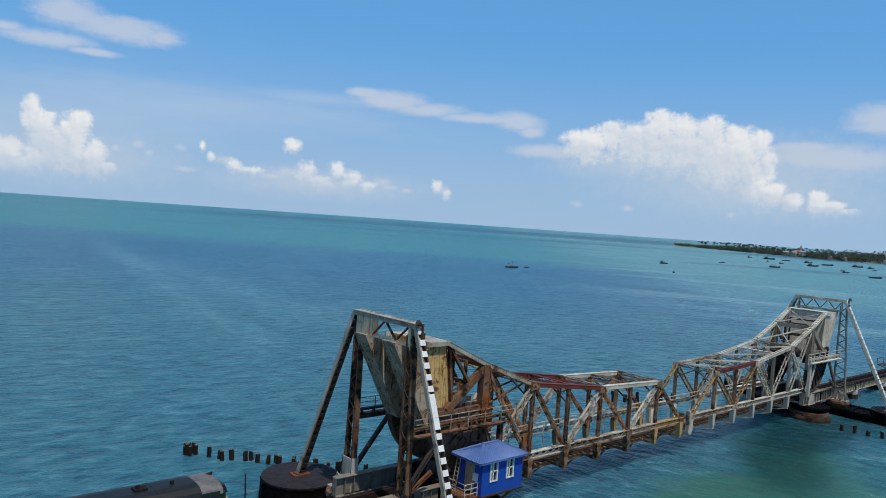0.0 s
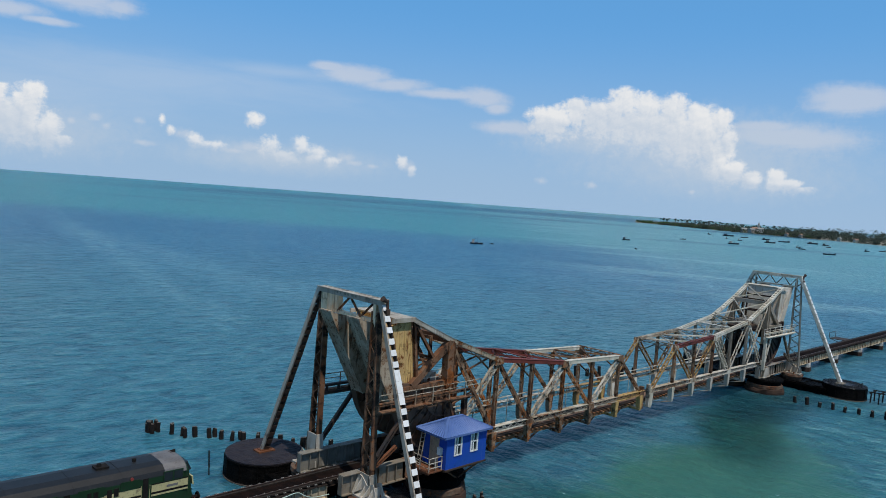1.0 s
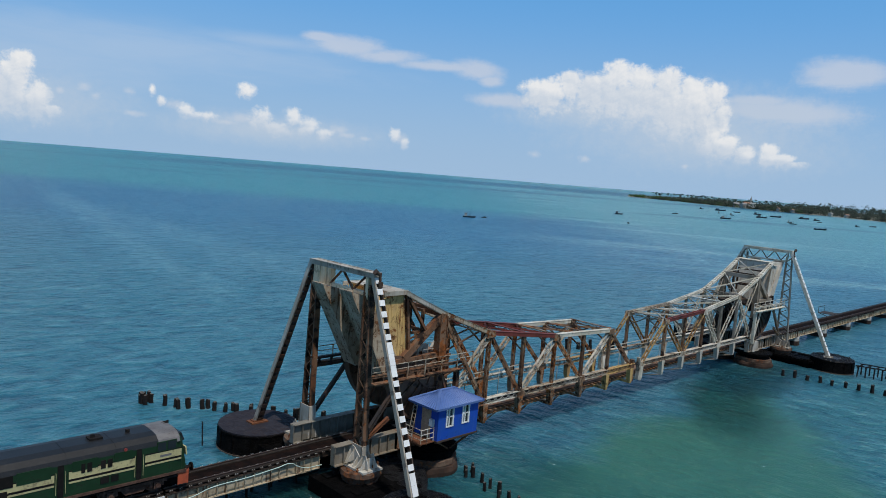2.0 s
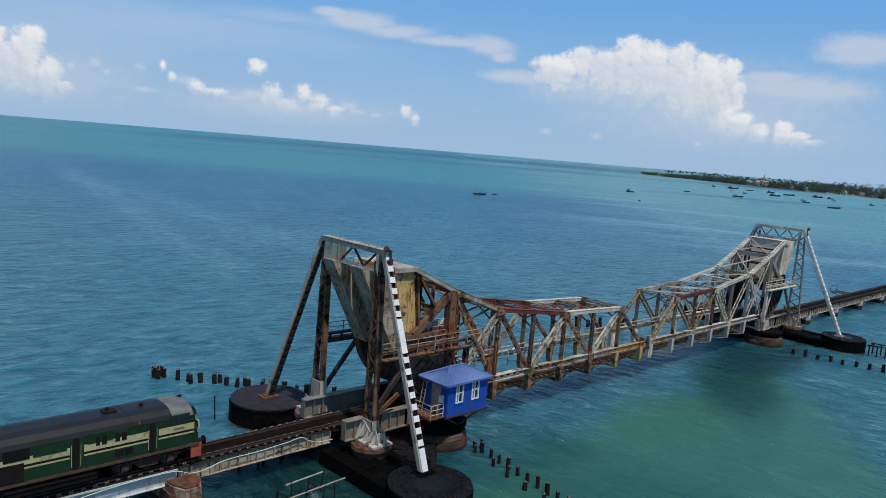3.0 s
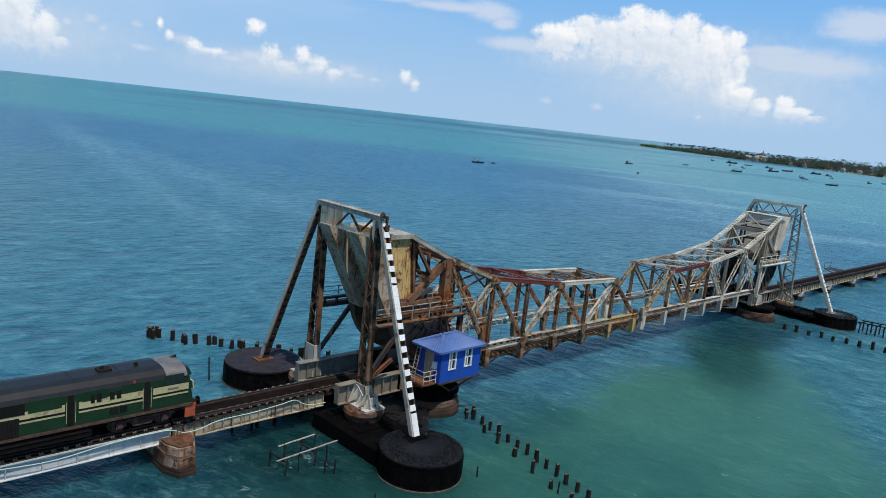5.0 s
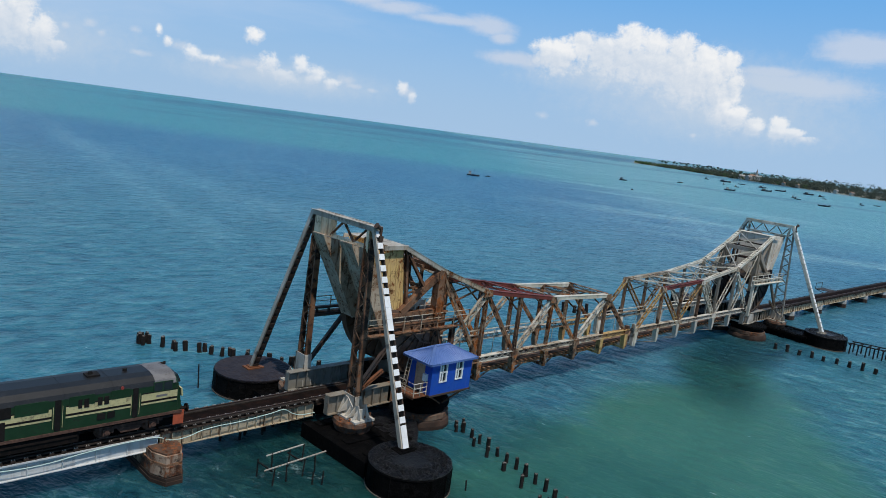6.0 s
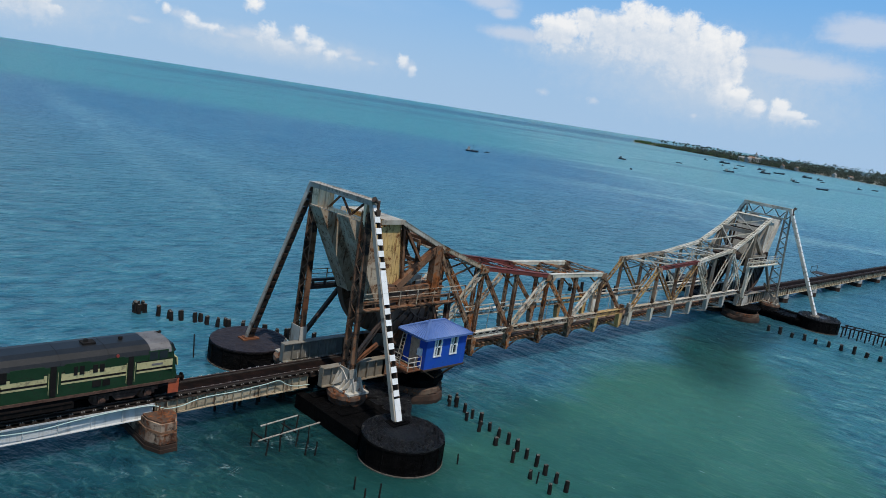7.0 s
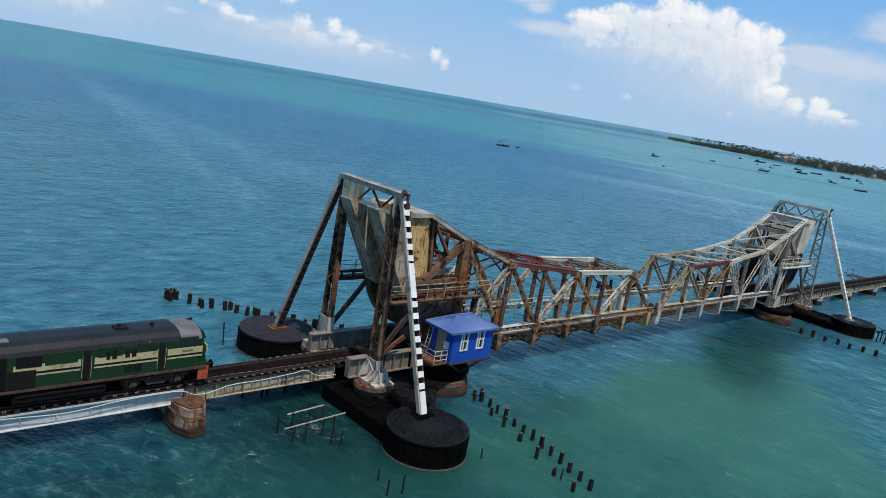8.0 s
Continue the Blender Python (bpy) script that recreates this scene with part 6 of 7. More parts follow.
        part("sill", Kit().block(-7.9, yy - 0.03, 1.02, 7.9, yy + 0.05, 1.18), BOGIE, lo)
        part("number_board", Kit().block(6.3, yy - 0.02, 2.22, 6.95, yy + 0.02, 2.34), ROOFGREY, lo, "unreadable number bars")
        part("emblem", Kit().round((4.35, yy - 0.03 * side, 3.08), (4.35, yy + 0.02 * side, 3.08), 0.09, n=14), MAROON, lo)
    part("underframe", Kit().block(-7.9, -1.3, 0.86, 7.9, 1.3, 1.12), UNDER, lo)
    part("fuel_tank", Kit().prism([(-1.35, 0.9), (-1.35, 0.35), (-1.0, 0.18), (1.0, 0.18), (1.35, 0.35), (1.35, 0.9)], -2.4, 2.2, "yz"), UNDER, lo)
    part("air_tank", Kit().round((-2.3, -1.25, 0.7), (2.1, -1.25, 0.7), 0.16), UNDER, lo)
    bogie_parts(lo, 5.0, (-1.3, 1.3))
    bogie_parts(lo, -5.0, (-1.3, 1.3))
    for x, r in ((-6.0, 0.0), (3.2, 0.0)):
        part("exhaust", Kit().block(x - 0.35, -0.3, 3.48, x + 0.35, 0.3, 3.60).round((x - 0.1, 0, 3.58), (x - 0.1, 0, 3.74), 0.14, 0.11, 10), SOOT, lo)
    part("roof_lamp", Kit().round((5.0, 0.0, 3.49), (5.0, 0.0, 3.66), 0.12), SOOT, lo)
    part("roof_hatch", Kit().block(-3.3, -0.62, 3.46, -2.5, -0.1, 3.53), ROOFGREY, lo)
    return lo


LOCO_X = -19.35
locomotive(pose(LOCO_X, 0, RAIL_Z))


# ---- passenger coaches ----
def coach(m, label):
    co = thing("passenger_coach", label, "railway coach", m, "coaches of the train")
    L = 10.6
    prof = [(-1.55, 1.05), (-1.6, 1.6), (-1.6, 3.05), (1.6, 3.05), (1.6, 1.6), (1.55, 1.05)]
    part("body", Kit().prism(prof, -L, L, "yz"), COACHBLUE, co)
    roof = [(-1.64, 3.0), (-1.5, 3.35), (-1.1, 3.65), (-0.5, 3.8), (0.5, 3.8), (1.1, 3.65), (1.5, 3.35), (1.64, 3.0)]
    part("roof", Kit().prism(roof, -L - 0.05, L + 0.05, "yz"), COACHROOF, co, "pale weathered roof")
    for x in (-7, -3.5, 0, 3.5, 7, 9.6):
        part("roof_vent", Kit().block(x - 0.25, -0.2, 3.75, x + 0.25, 0.2, 3.9), COACHROOF, co)
    for s in (-1, 1):
        y = 1.605 * s
        part("waist_band", Kit().block(-L, y - 0.012, 1.85, L - 0.02, y + 0.012, 2.65), COACHPALE, co, "pale blue-white window band")
        for j in range(9):
            x = -8.2 + j * 1.75
            w = part("window", Kit().block(x - 0.5, y - 0.03, 1.9, x + 0.5, y + 0.03, 2.6), COACHBLUE, co)
            part("pane", Kit().block(x - 0.42, y - 0.04, 1.97, x + 0.42, y + 0.04, 2.53), GLASS, w)
        for x in (-9.4, 8.6):
            d = part("door", Kit().block(x - 0.55, y - 0.03, 1.2, x + 0.55, y + 0.03, 2.95), COACHPALE, co, "pale sliding door")
            part("door_window", Kit().block(x - 0.25, y - 0.045, 2.1, x + 0.25, y + 0.045, 2.7), GLASS, d)
        part("name_board", Kit().block(9.35, y - 0.03, 2.0, 10.45, y + 0.03, 2.5), YELLOW, co, "yellow board with unreadable bars")
        part("name_bars", Kit().block(9.6, y - 0.035, 2.28, 10.3, y + 0.035, 2.34).block(9.6, y - 0.035, 2.14, 10.1, y + 0.035, 2.2), CREAM, co)
        part("number_bars", Kit().block(9.7, y - 0.03, 2.78, 10.1, y + 0.03, 2.86), COACHPALE, co, "unreadable number bars")
    part("vestibule", Kit().block(L, -0.5, 1.1, L + 0.45, 0.5, 3.2), UNDER, co)
    part("underframe", Kit().block(-L, -1.4, 0.85, L, 1.4, 1.06).block(-3, -1.3, 0.4, 3, 1.3, 0.85), UNDER, co)
    for y in (-0.98, 0.98):
        part("buffer", Kit().round((L, y, 1.05), (L + 0.4, y, 1.05), 0.11).round((L + 0.38, y, 1.05), (L + 0.45, y, 1.05), 0.24, n=14), UNDER, co)
    bogie_parts(co, 7.4, (-1.25, 1.25))
    bogie_parts(co, -7.4, (-1.25, 1.25))
    return co


first_coach = coach(pose(LOCO_X - 8.5 - 11.1, 0, RAIL_Z), "blue passenger coach with pale band and weathered roof")
copy_thing(first_coach, pose(LOCO_X - 8.5 - 11.1 - 22.2, 0, RAIL_Z))


# ---- refuge platform beside the track ----
def refuge(x, y):
    r = thing("refuge_platform", "rotten plank refuge with white pipe rail beside the track", "platform", pose(x, y, 2.3))
    random.seed(5)
    for j in range(9):
        w = 0.31
        x0 = -1.4 + j * w
        part("plank", Kit().block(x0, -1.35 + random.uniform(0, 0.12), random.uniform(-0.02, 0.02), x0 + w - 0.02, 1.35 - random.uniform(0, 0.12), 0.06 + random.uniform(0, 0.03)), PLANK, r)
    part("bearer", Kit().block(-1.4, -1.6, -0.2, -1.2, 1.3, 0.0).block(1.1, -1.6, -0.2, 1.3, 1.3, 0.0).block(-0.1, -1.6, -0.2, 0.1, 1.3, 0.0), TIMBER, r)
    part("strut", Kit().bar((-1.3, 1.2, -0.1), (-1.3, -1.3, -0.9), 0.1, 0.1).bar((1.2, 1.2, -0.1), (1.2, -1.3, -0.9), 0.1, 0.1), DARKSTEEL, r)
    kit = Kit()
    for p in ((-1.35, -1.2), (-1.35, 0.0), (-1.35, 1.3), (0.0, 1.3), (1.3, 1.3), (1.3, 0.1), (1.3, -1.1)):
        kit.bar((*p, 0.05), (*p, 1.15), 0.045, 0.045)
    for z in (0.4, 0.78, 1.15):
        kit.bar((-1.35, -1.2, z), (-1.35, 1.3, z), 0.04, 0.04).bar((-1.35, 1.3, z), (1.3, 1.3, z), 0.04, 0.04).bar((1.3, 1.3, z), (1.3, -1.1, z), 0.04, 0.04)
    part("pipe_rail", kit, PALE, r, "white pipe rail")


refuge(-13.0, 2.95)
t = thing("refuge_platform", "small steel refuge on the far viaduct", "platform", pose(112, 2.6, 2.3))
part("deck", Kit().block(-1.6, -1.3, -0.08, 1.6, 1.2, 0.0).bar((-1.4, 1.1, -0.1), (-1.4, -1.3, -0.8), 0.1, 0.1).bar((1.4, 1.1, -0.1), (1.4, -1.3, -0.8), 0.1, 0.1), DARKSTEEL, t)
part("pipe_rail", Kit().bar((-1.6, 1.2, 0), (-1.6, 1.2, 1.0), 0.06, 0.06).bar((1.6, 1.2, 0), (1.6, 1.2, 1.0), 0.06, 0.06).bar((-1.6, 1.2, 1.0), (1.6, 1.2, 1.0), 0.06, 0.06), DARKSTEEL, t)


# ---- hose slung along the girders ----
def hose(points, label):
    cu = bpy.data.curves.new("water_hose", "CURVE")
    cu.dimensions, cu.bevel_depth, cu.bevel_resolution = "3D", 0.032, 2
    sp = cu.splines.new("BEZIER")
    sp.bezier_points.add(len(points) - 1)
    for bp, p in zip(sp.bezier_points, points):
        bp.co, bp.handle_left_type, bp.handle_right_type = p, "AUTO", "AUTO"
    cu.materials.append(HOSE)
    tagged(new("water_hose", cu), label, "hose")


hose([(-37, -1.33, 2.0), (-31, -1.32, 1.9), (-25, -1.33, 2.05), (-22.2, -1.33, 2.08), (-19, -1.33, 1.90), (-16.6, -1.33, 2.1), (-13.8, -1.33, 2.18), (-12.7, -1.36, 2.12), (-11.9, -1.36, 1.8), (-11.0, -1.36, 1.78),
      (-9.9, -1.36, 2.02), (-7.2, -1.36, 2.08), (-5.2, -1.36, 2.2), (-4.1, -1.36, 2.25), (-3.7, -1.4, 2.0), (-3.0, -1.36, 1.7), (-1.7, -1.4, 1.62)], "pale green hose slung along the girder")


# ---- old fender piles and poles in the water ----
def pile(x, y, h, r, lean=0.0):
    p = thing("timber_pile", "dark rotting timber pile with bleached top standing in the sea", "pile", pose(x, y, 0, lean, lean * 0.6, random.uniform(0, 360)), "old fender piles")
    n, rows = 9, (-1.2, 0.0, 0.1, h * 0.45, h * 0.8, h)
    vs, fs = [], []
    seed = x * 3.1 + y * 1.7
    for j, z in enumerate(rows):
        for i in range(n):
            q = 2 * math.pi * i / n
            rr = r * (1.12 - 0.16 * j / 5) * (1 + 0.32 * noise.noise((math.cos(q) * 1.6 + seed, math.sin(q) * 1.6, z * 1.5)))
            top = (0.16 * noise.noise((math.cos(q) * 1.3, math.sin(q) * 1.3 + seed, 5.0)) - 0.03) if j == 5 else 0.0
            vs.append((rr * math.cos(q), rr * math.sin(q), z + top))
    fs = [(j * n + i, j * n + (i + 1) % n, (j + 1) * n + (i + 1) % n, (j + 1) * n + i) for j in range(5) for i in range(n)]
    part("shaft", Kit().add(vs, fs + [tuple(range(n - 1, -1, -1)), tuple(range(5 * n, 6 * n))]), TIMBER, p)
    cut = vs[5 * n:6 * n]
    lid = [(px * 0.93, py * 0.93, pz + 0.015) for px, py, pz in cut]
    part("top", Kit().add(lid + [(px, py, pz - 0.05) for px, py, pz in lid] + [(0, 0, h + 0.02)], [(i, (i + 1) % n, 2 * n) for i in range(n)] + [(i, n + i, n + (i + 1) % n, (i + 1) % n) for i in range(n)]), TIMBERTOP, p, "bleached broken top")


random.seed(11)
for i in range(13):     # the line running towards the road bridge, near tower
    f = i / 12
    pile(8.45 - 1.7 * f - 0.9 * f * f + random.uniform(-0.1, 0.1), -6.2 - 12.2 * f, random.uniform(0.65, 0.92), random.uniform(0.115, 0.15), random.uniform(-4, 4))
for x, y in ((8.0, -5.9), (8.6, -5.3), (9.0, -5.6), (7.4, -8.3), (6.9, -10.0), (6.4, -12.0), (5.6, -14.2), (5.0, -16.2), (4.6, -18.0)):
    pile(x, y, random.uniform(0.45, 0.85), random.uniform(0.115, 0.16), random.uniform(-5, 5))
for i in range(14):     # behind the near tower
    f = i / 13
    pile(-3.1 + 9.0 * f + random.uniform(-0.15, 0.15), 19.6 - 10.6 * f, random.uniform(0.7, 1.0), random.uniform(0.16, 0.21), random.uniform(-4, 4))
for x, y in ((-2.6, 18.2), (-0.4, 17.1), (1.1, 15.4), (2.2, 14.4), (3.3, 12.6), (4.6, 11.2)):
    pile(x, y, random.uniform(0.6, 0.8), 0.17, random.uniform(-5, 5))
for j in range(9):      # clump at the end of the line
    pile(-4.2 + random.uniform(-0.45, 0.45), 21.0 + random.uniform(-0.4, 0.4), random.uniform(0.8, 1.05), 0.18, random.uniform(-3, 3))
for i in range(12):     # far tower, towards the road bridge
    f = i / 11
    pile(64.6 + 3.0 * f + random.uniform(-0.2, 0.2), -7.4 - 15.0 * f, random.uniform(0.6, 1.0), 0.2, random.uniform(-4, 4))
for i in range(8):      # far tower, seaward
    pile(46 + i * 1.6 + random.uniform(-0.3, 0.3), 16.5 - i * 0.8, random.uniform(0.9, 1.5), 0.22, random.uniform(-4, 4))
for x, y, h in ((-4.7, 9.6, 1.9), (-5.5, -11.8, 0.8), (-6.0, -13.3, 1.0), (-5.1, -13.5, 1.1), (2.1, -12.6, 0.7), (-5.7, -7.2, 0.8), (-5.2, -7.5, 0.9), (4.9, -16.8, 0.8)):
    p = thing("thin_pole", "thin dark pole standing in the sea", "pole", pose(x, y, 0, random.uniform(-3, 3), random.uniform(-3, 3), 0), "poles in the water")
    part("shaft", Kit().round((0, 0, -1.0), (0, 0, h), 0.06, 0.05, 7), TIMBER, p)
for i, x in enumerate((-6.4, -5.8, -5.5, -4.7, -4.3, -3.4, -2.6, -7.6)):
    p = thing("thin_pole", "old pile under the girder span", "pole", pose(x, 0.2 + 0.4 * (i % 3), 0, random.uniform(-3, 3), 0, 0), "poles under the span")
    part("shaft", Kit().round((0, 0, -1.0), (0, 0, 1.0 + 0.15 * (i % 3)), 0.10, 0.09, 7), TIMBER, p)


def trestle(m, n, w, label):
    """Remains of a light jetty: thin legs and level rails."""
    q = thing("jetty_remains", label, "jetty", m, "broken jetties")
    for i in range(n):
        for s in (0, 1):
            part("leg", Kit().round((i * 1.1, s * w, -1.0), (i * 1.1 + random.uniform(-0.25, 0.25), s * w, 1.1 + 0.1 * (i % 2)), 0.055, 0.05, 6), TIMBER, q)
    for s in (0, 1):
        part("top_rail", Kit().bar((-0.6 + 1.2 * s, s * w, 1.15), (n * 1.1 - 0.4 - 0.6 * s, s * w, 1.2), 0.075, 0.06), PLANK, q, "pale broken rail")
    for x in (0, 2.2):
        part("cross_rail", Kit().bar((x, 0, 0.95), (x, w, 0.95), 0.07, 0.07), TIMBER, q)


trestle(pose(-7.9, -6.2, 0, 0, 0, 4), 4, 1.5, "broken pale-railed jetty frame in shallow water")
q = thing("jetty_remains", "dark lattice of broken jetty timbers by the far caisson", "jetty", pose(SPAN + 0.5, -13.2, 0), "broken jetties")
for i in range(7):
    part("leg", Kit().round((0.3 * i - 0.6, -0.9 * i, -1.0), (0.3 * i - 0.6 + random.uniform(-0.4, 0.4), -0.9 * i, 1.45), 0.09, 0.08, 6), TIMBER, q)
    part("leg", Kit().round((0.3 * i + 1.2, -0.9 * i, -1.0), (0.3 * i + 1.2, -0.9 * i, 1.4), 0.09, 0.08, 6), TIMBER, q)
    part("cross_rail", Kit().bar((0.3 * i - 0.9, -0.9 * i, 1.3), (0.3 * i + 1.6, -0.9 * i, 1.3), 0.12, 0.12), TIMBER, q)
for o in (-0.6, 1.2):
    part("top_rail", Kit().bar((o, 0.3, 1.4), (o + 1.8, -5.8, 1.4), 0.12, 0.12), TIMBER, q)
part("raking_leg", Kit().bar((2.9, -5.6, 1.5), (2.2, -7.0, -0.5), 0.14, 0.14), TIMBER, q)


# ---- boats at anchor ----
def boat(x, y, L, turn, hull_m, cabin, label):
    b = thing("fishing_boat", label, "boat", pose(x, y, 0, 0, 0, turn), "boats at anchor")
    w = L * 0.15
    kit = Kit()
    st = []
    for f, ww, zb, zt in ((-0.5, 0.7, -0.1, 1.1), (-0.3, 0.95, -0.4, 0.95), (0.0, 1.0, -0.5, 0.85), (0.3, 0.75, -0.4, 1.05), (0.5, 0.06, 0.1, 1.55)):
        st.append([(f * L, -w * ww, zt * L / 10), (f * L, -w * ww * 0.6, zb), (f * L, w * ww * 0.6, zb), (f * L, w * ww, zt * L / 10), (f * L, w * ww * 0.8, zt * L / 10 - 0.3), (f * L, -w * ww * 0.8, zt * L / 10 - 0.3)])
    n = 6
    vs = [p for ring in st for p in ring]
    fs = [(j * n + i, j * n + (i + 1) % n, (j + 1) * n + (i + 1) % n, (j + 1) * n + i) for j in range(4) for i in range(n)] + [tuple(range(n)), tuple(range(4 * n, 5 * n))]
    part("hull", kit.add(vs, fs), hull_m, b)
    z = 0.7 * L / 10
    if cabin:
        part("wheelhouse", Kit().block(-0.38 * L, -w * 0.5, z, -0.18 * L, w * 0.5, z + 1.7).block(-0.40 * L, -w * 0.6, z + 1.7, -0.15 * L, w * 0.6, z + 1.82), LIME if cabin > 1 else HULL2, b)
        part("mast", Kit().round((0.05 * L, 0, z), (0.05 * L, 0, z + 3.0), 0.07, 0.05, 6).bar((0.05 * L, 0, z + 2.6), (-0.3 * L, 0, z + 2.0), 0.06, 0.06), HULL, b)
    part("gear", Kit().block(-0.1 * L, -w * 0.5, z - 0.2, 0.1 * L, w * 0.4, z + 0.5).block(0.15 * L, -w * 0.3, z - 0.2, 0.27 * L, w * 0.3, z + 0.35), HULL2, b)
    return b


def polar(az, d):
    return EYE[0] + d * math.sin(radians(az)), EYE[1] + d * math.cos(radians(az))


random.seed(21)
for az, d, L, turn, hm, cab in (
        (47.05, 376, 9.5, -40, HULL, 2), (48.2, 384, 4.0, -30, HULL2, 0), (58.35, 590, 10, -25, HULL, 1), (59.1, 458, 6.5, 40, HULL2, 0),
        (65.9, 715, 15, -35, HULL, 2), (68.3, 860, 19, -30, HULL, 1), (70.35, 735, 9, -60, HULL, 1), (70.1, 770, 7, -20, HULL2, 2), (72.1, 655, 15, -38, HULL, 0),
        (64.2, 1050, 9, -30, HULL, 1), (65.4, 900, 9, 10, HULL2, 2), (66.3, 860, 8, -30, HULL, 2), (65.5, 1040, 22, -35, HULL, 1), (66.6, 1020, 15, -35, HULL2, 0), (68.0, 1000, 16, -30, HULL, 1),
        (69.2, 950, 20, -35, HULL, 0), (71.0, 980, 20, -30, HULL, 1), (71.8, 960, 12, -30, HULL, 1), (72.0, 880, 9, -25, HULL2, 0), (62.4, 730, 9, -30, HULL2, 0), (74.3, 850, 8, -40, HULL, 1), (75.2, 900, 12, -30, HULL2, 0)):
    x, y = polar(az, d)
    boat(x, y, L * 0.68, turn, hm, cab, "dark wooden fishing boat moored on the calm sea" if hm is HULL else "faded small fishing boat moored on the calm sea")


# ---- low wooded headland ----
SHORE = [(58.9, 1690), (60.5, 1640), (62.5, 1560), (65.0, 1440), (68.0, 1370), (71.0, 1330), (74.5, 1260), (79.0, 1180), (86.0, 1120), (96.0, 1080), (110.0, 1150)]


def shore(az):
    for (a0, d0), (a1, d1) in zip(SHORE, SHORE[1:]):
        if a0 <= az <= a1:
            return d0 + (d1 - d0) * (az - a0) / (a1 - a0)
    return SHORE[-1][1]


def headland():
    kit = Kit()
    vs, fs = [], []
    n, m = 120, 6
    for i in range(n + 1):
        az = 58.9 + (110 - 58.9) * i / n
        d = shore(az) + 14 * noise.noise((az * 1.3, 0, 0))
        deep = min(900, 25 + (az - 58.9) * 130)
        for j in range(m):
            f = j / (m - 1)
            x, y = polar(az, d + deep * f)
            vs.append((x, y, -0.6 + (2.6 * min(1, f * 9) + 2.0 * f + 0.5 * noise.noise((x * 0.02, y * 0.02, 3))) * (1 if j < m - 1 else 0.2)))
    for i in range(n):
        for j in range(m - 1):
            a = i * m + j
            fs.append((a, a + m, a + m + 1, a + 1))
    kit.add(vs, fs)
    tagged(new("headland", kit.mesh("headland", SAND)), "low sandy headland with scrub", "land", kind="structure")


headland()


def leafy(kit, x, y, z, w, h, n):
    """A loose crown of small tilted leaf clumps."""
    for _ in range(n):
        q, r, e = random.uniform(0, 6.283), w * math.sqrt(random.random()), random.random()
        c = Vector((x + r * math.cos(q) * (1.05 - 0.45 * e), y + r * math.sin(q) * (1.05 - 0.45 * e), z + h * e))
        s = random.uniform(0.16, 0.34) * w
        a = Vector((random.uniform(-1, 1), random.uniform(-1, 1), random.uniform(-0.5, 0.5))).normalized() * s
        b = a.orthogonal().normalized() * s * random.uniform(0.5, 0.9)
        up = a.cross(b).normalized() * s * 0.5
        kit.add([c - a, c + b, c + a, c - b, c + up], [(0, 1, 4), (1, 2, 4), (2, 3, 4), (3, 0, 4), (3, 2, 1, 0)])


def woods():
    random.seed(31)
    kit, low, trunk = Kit(), Kit(), Kit()
    for i in range(2100):
        az = 60.6 + (random.random() ** 1.15) * 44
        deep = random.random() ** 1.6
        d = shore(az) + 5 + deep * min(520, 20 + (az - 59.5) * 60)
        x, y = polar(az, d)
        grow = min(1.0, 0.35 + (az - 60.5) * 0.16)
        h = (random.uniform(5, 11) * grow + deep * 5 * grow) * (1.0 + 0.07 * max(0.0, min(7.0, az - 67.0)))
        w = random.uniform(3.5, 7) * (0.6 + 0.4 * grow)
        trunk.bar((x, y, 0.5), (x, y, h * 0.5), 0.5, 0.5)
        leafy(kit, x, y, h * 0.1, w, h * 0.9, 18)
    for i in range(420):
        az = 59.0 + (random.random() ** 1.3) * 12
        d = shore(az) + 8 + random.random() * (10 + (az - 59) * 16)
        x, y = polar(az, d)
        leafy(low, x, y, 0.8, random.uniform(3, 6), random.uniform(2.5, 6.5), 11)
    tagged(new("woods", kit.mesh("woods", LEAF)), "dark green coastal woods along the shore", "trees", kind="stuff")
    tagged(new("scrub", low.mesh("scrub", SHRUB)), "bright green scrub on the sandy point", "scrub", kind="stuff")
    tagged(new("tree_trunks", trunk.mesh("tree_trunks", BARK)), "trunks of the coastal woods", "tree trunks", kind="stuff")


woods()


def palm(x, y, h, lean):
    t = thing("coconut_palm", "tall coconut palm on the sandy point", "palm tree", pose(x, y, 1.2, 0, 0, random.uniform(0, 360)), "palms along the headland")
    part("trunk", Kit().round((0, 0, -1.5), (lean * 0.4, 0, h * 0.5), 0.32, 0.24, 6).round((lean * 0.4, 0, h * 0.5), (lean, 0, h), 0.24, 0.2, 6), BARK, t)
    kit = Kit()
    for j in range(13):
        q = j * 2.4
        r = random.uniform(2.0, 2.9)
        droop = random.uniform(-1.6, 0.9)
        a, b, c = Vector((lean, 0, h)), Vector((lean + r * 0.55 * math.cos(q), r * 0.55 * math.sin(q), h + 0.9 + droop * 0.3)), Vector((lean + r * math.cos(q), r * math.sin(q), h + droop))
        s = Vector((-math.sin(q), math.cos(q), 0)) * 0.65
        up = Vector((0, 0, 0.12))
        kit.add([a - s * 0.3, a + s * 0.3, b + s, c, b - s, b + up], [(0, 1, 5), (1, 2, 5), (2, 3, 5), (3, 4, 5), (4, 0, 5), (4, 3, 2, 1, 0)])
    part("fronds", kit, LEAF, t)


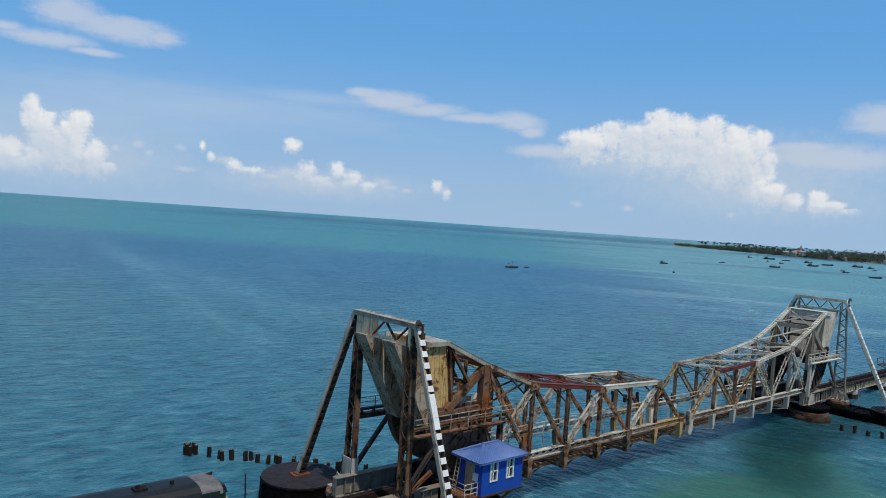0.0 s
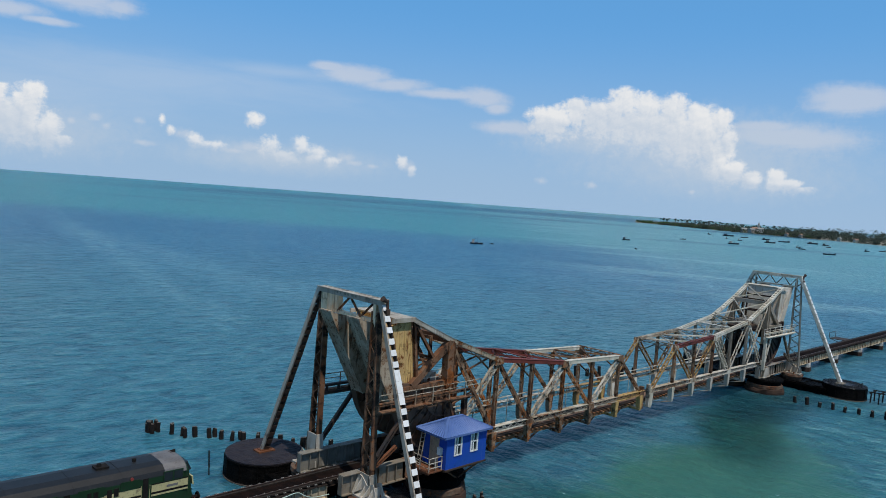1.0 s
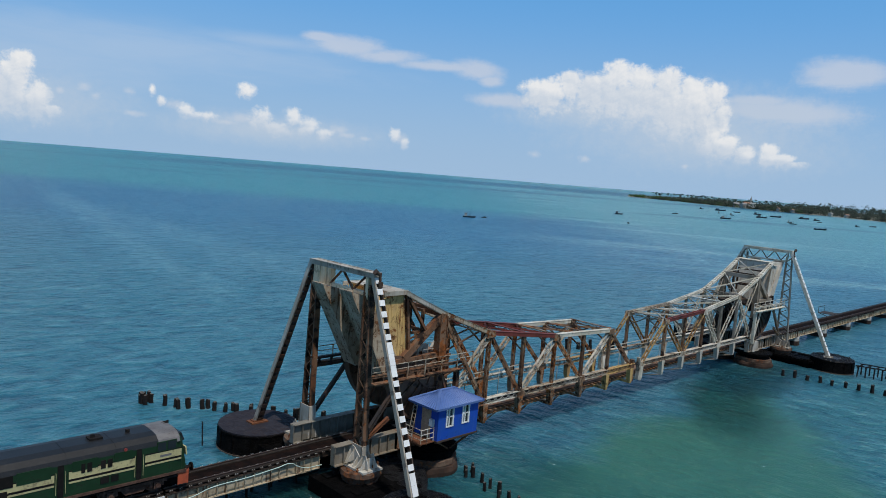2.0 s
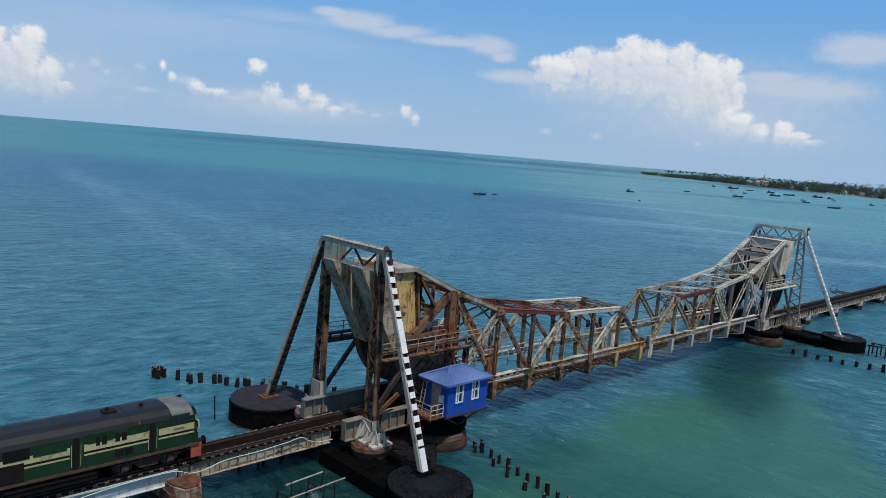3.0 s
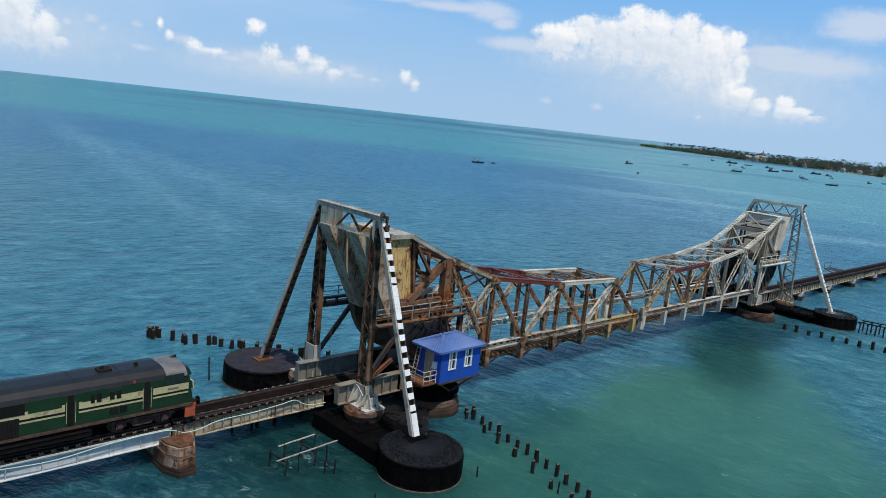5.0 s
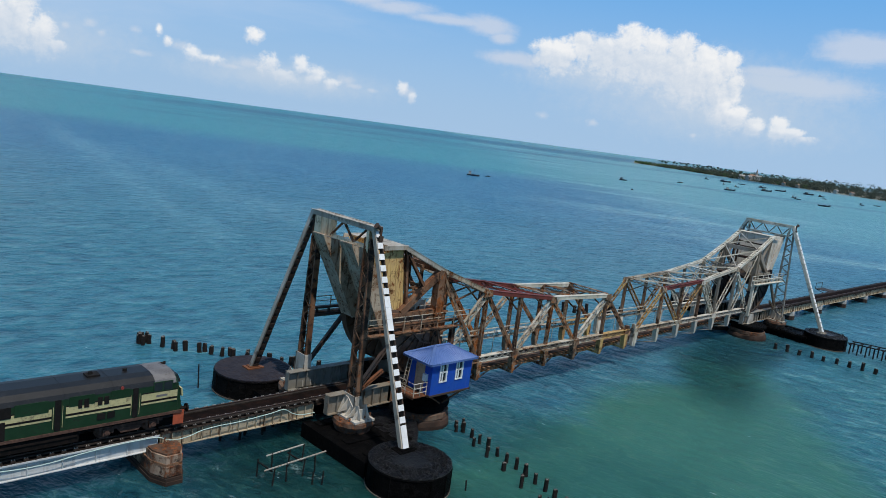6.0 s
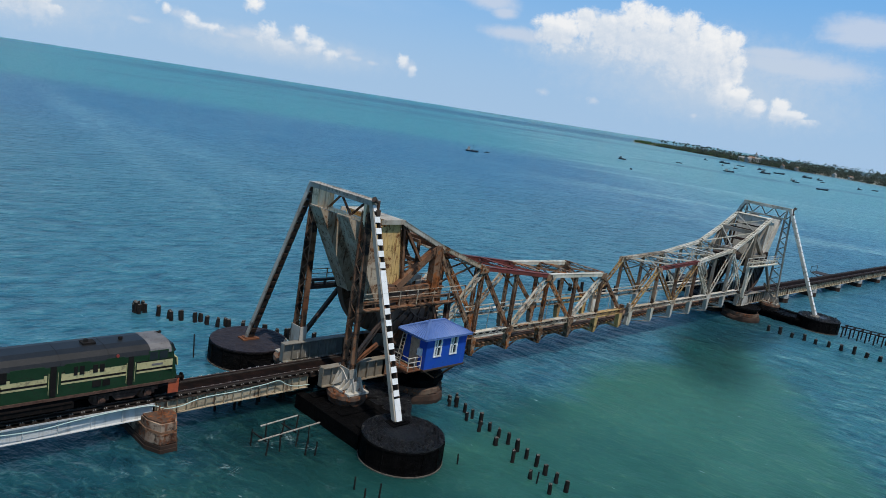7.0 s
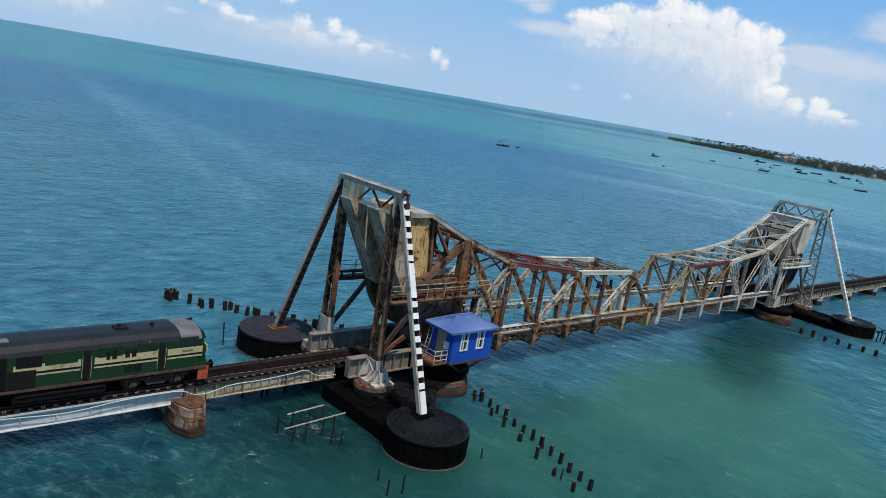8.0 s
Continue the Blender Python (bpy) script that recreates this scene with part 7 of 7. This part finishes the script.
random.seed(41)
for i in range(70):
    az = random.choice((random.uniform(60.6, 64.0), random.uniform(61.0, 66.0), random.uniform(64, 74)))
    x, y = polar(az, shore(az) + random.uniform(30, 60) + max(0, az - 62) * 20)
    palm(x, y, random.uniform(9, 14.5), random.uniform(-1.5, 1.5))


def house(az, off, L, W, H, kind, label):
    x, y = polar(az, shore(az) + off)
    hs = thing("house", label, "house", pose(x, y, 1.5, 0, 0, random.uniform(-60, 0)), "houses among the trees")
    part("wall", Kit().block(-L / 2, -W / 2, -1, L / 2, W / 2, H), LIME, hs)
    part("roof", Kit().prism([(-W / 2 - 0.4, H), (W / 2 + 0.4, H), (0, H + W * 0.3)], -L / 2 - 0.4, L / 2 + 0.4, "yz"), TILE if kind else LIME, hs)
    for j in range(3):
        part("window", Kit().block(-L / 3 + j * L / 3 - 0.5, -W / 2 - 0.05, H * 0.4, -L / 3 + j * L / 3 + 0.5, -W / 2 + 0.02, H * 0.75), GLASS, hs)


for az, off, L, W, H, kd in ((66.5, 16, 9, 6, 6, 0), (67.6, 24, 9, 6, 8, 0), (67.0, 22, 12, 7, 6, 0), (69.3, 12, 6, 5, 4, 1), (70.2, 10, 7, 5, 4, 1), (72.6, 8, 7, 5, 4, 0), (73.6, 10, 6, 5, 4, 1)):
    house(az, off, L, W, H, kd, "pale lime-washed house among dark trees")


def church():
    x, y = polar(67.25, shore(67.25) + 45)
    c = thing("church", "white church with slim spired tower among trees", "church", pose(x, y, 1.5, 0, 0, -30) @ Matrix.Scale(0.68, 4))
    part("nave", Kit().block(-12, -5, -1, 6, 5, 11), LIME, c)
    part("roof", Kit().prism([(-5.5, 11), (5.5, 11), (0, 15)], -12.3, 6.3, "yz"), TILE, c)
    part("tower", Kit().block(7, -2.2, -1, 11, 2.2, 22).block(6.7, -2.5, 21.6, 11.3, 2.5, 22.4), LIME, c)
    part("spire", Kit().lathe([(2.1, 22.4), (0.15, 29.5), (0.1, 31.0)], 8, 9, 0), SILVERDARK, c)
    for z in (10, 16):
        part("window", Kit().block(8.4, -2.26, z, 9.6, -2.16, z + 3), GLASS, c)


church()
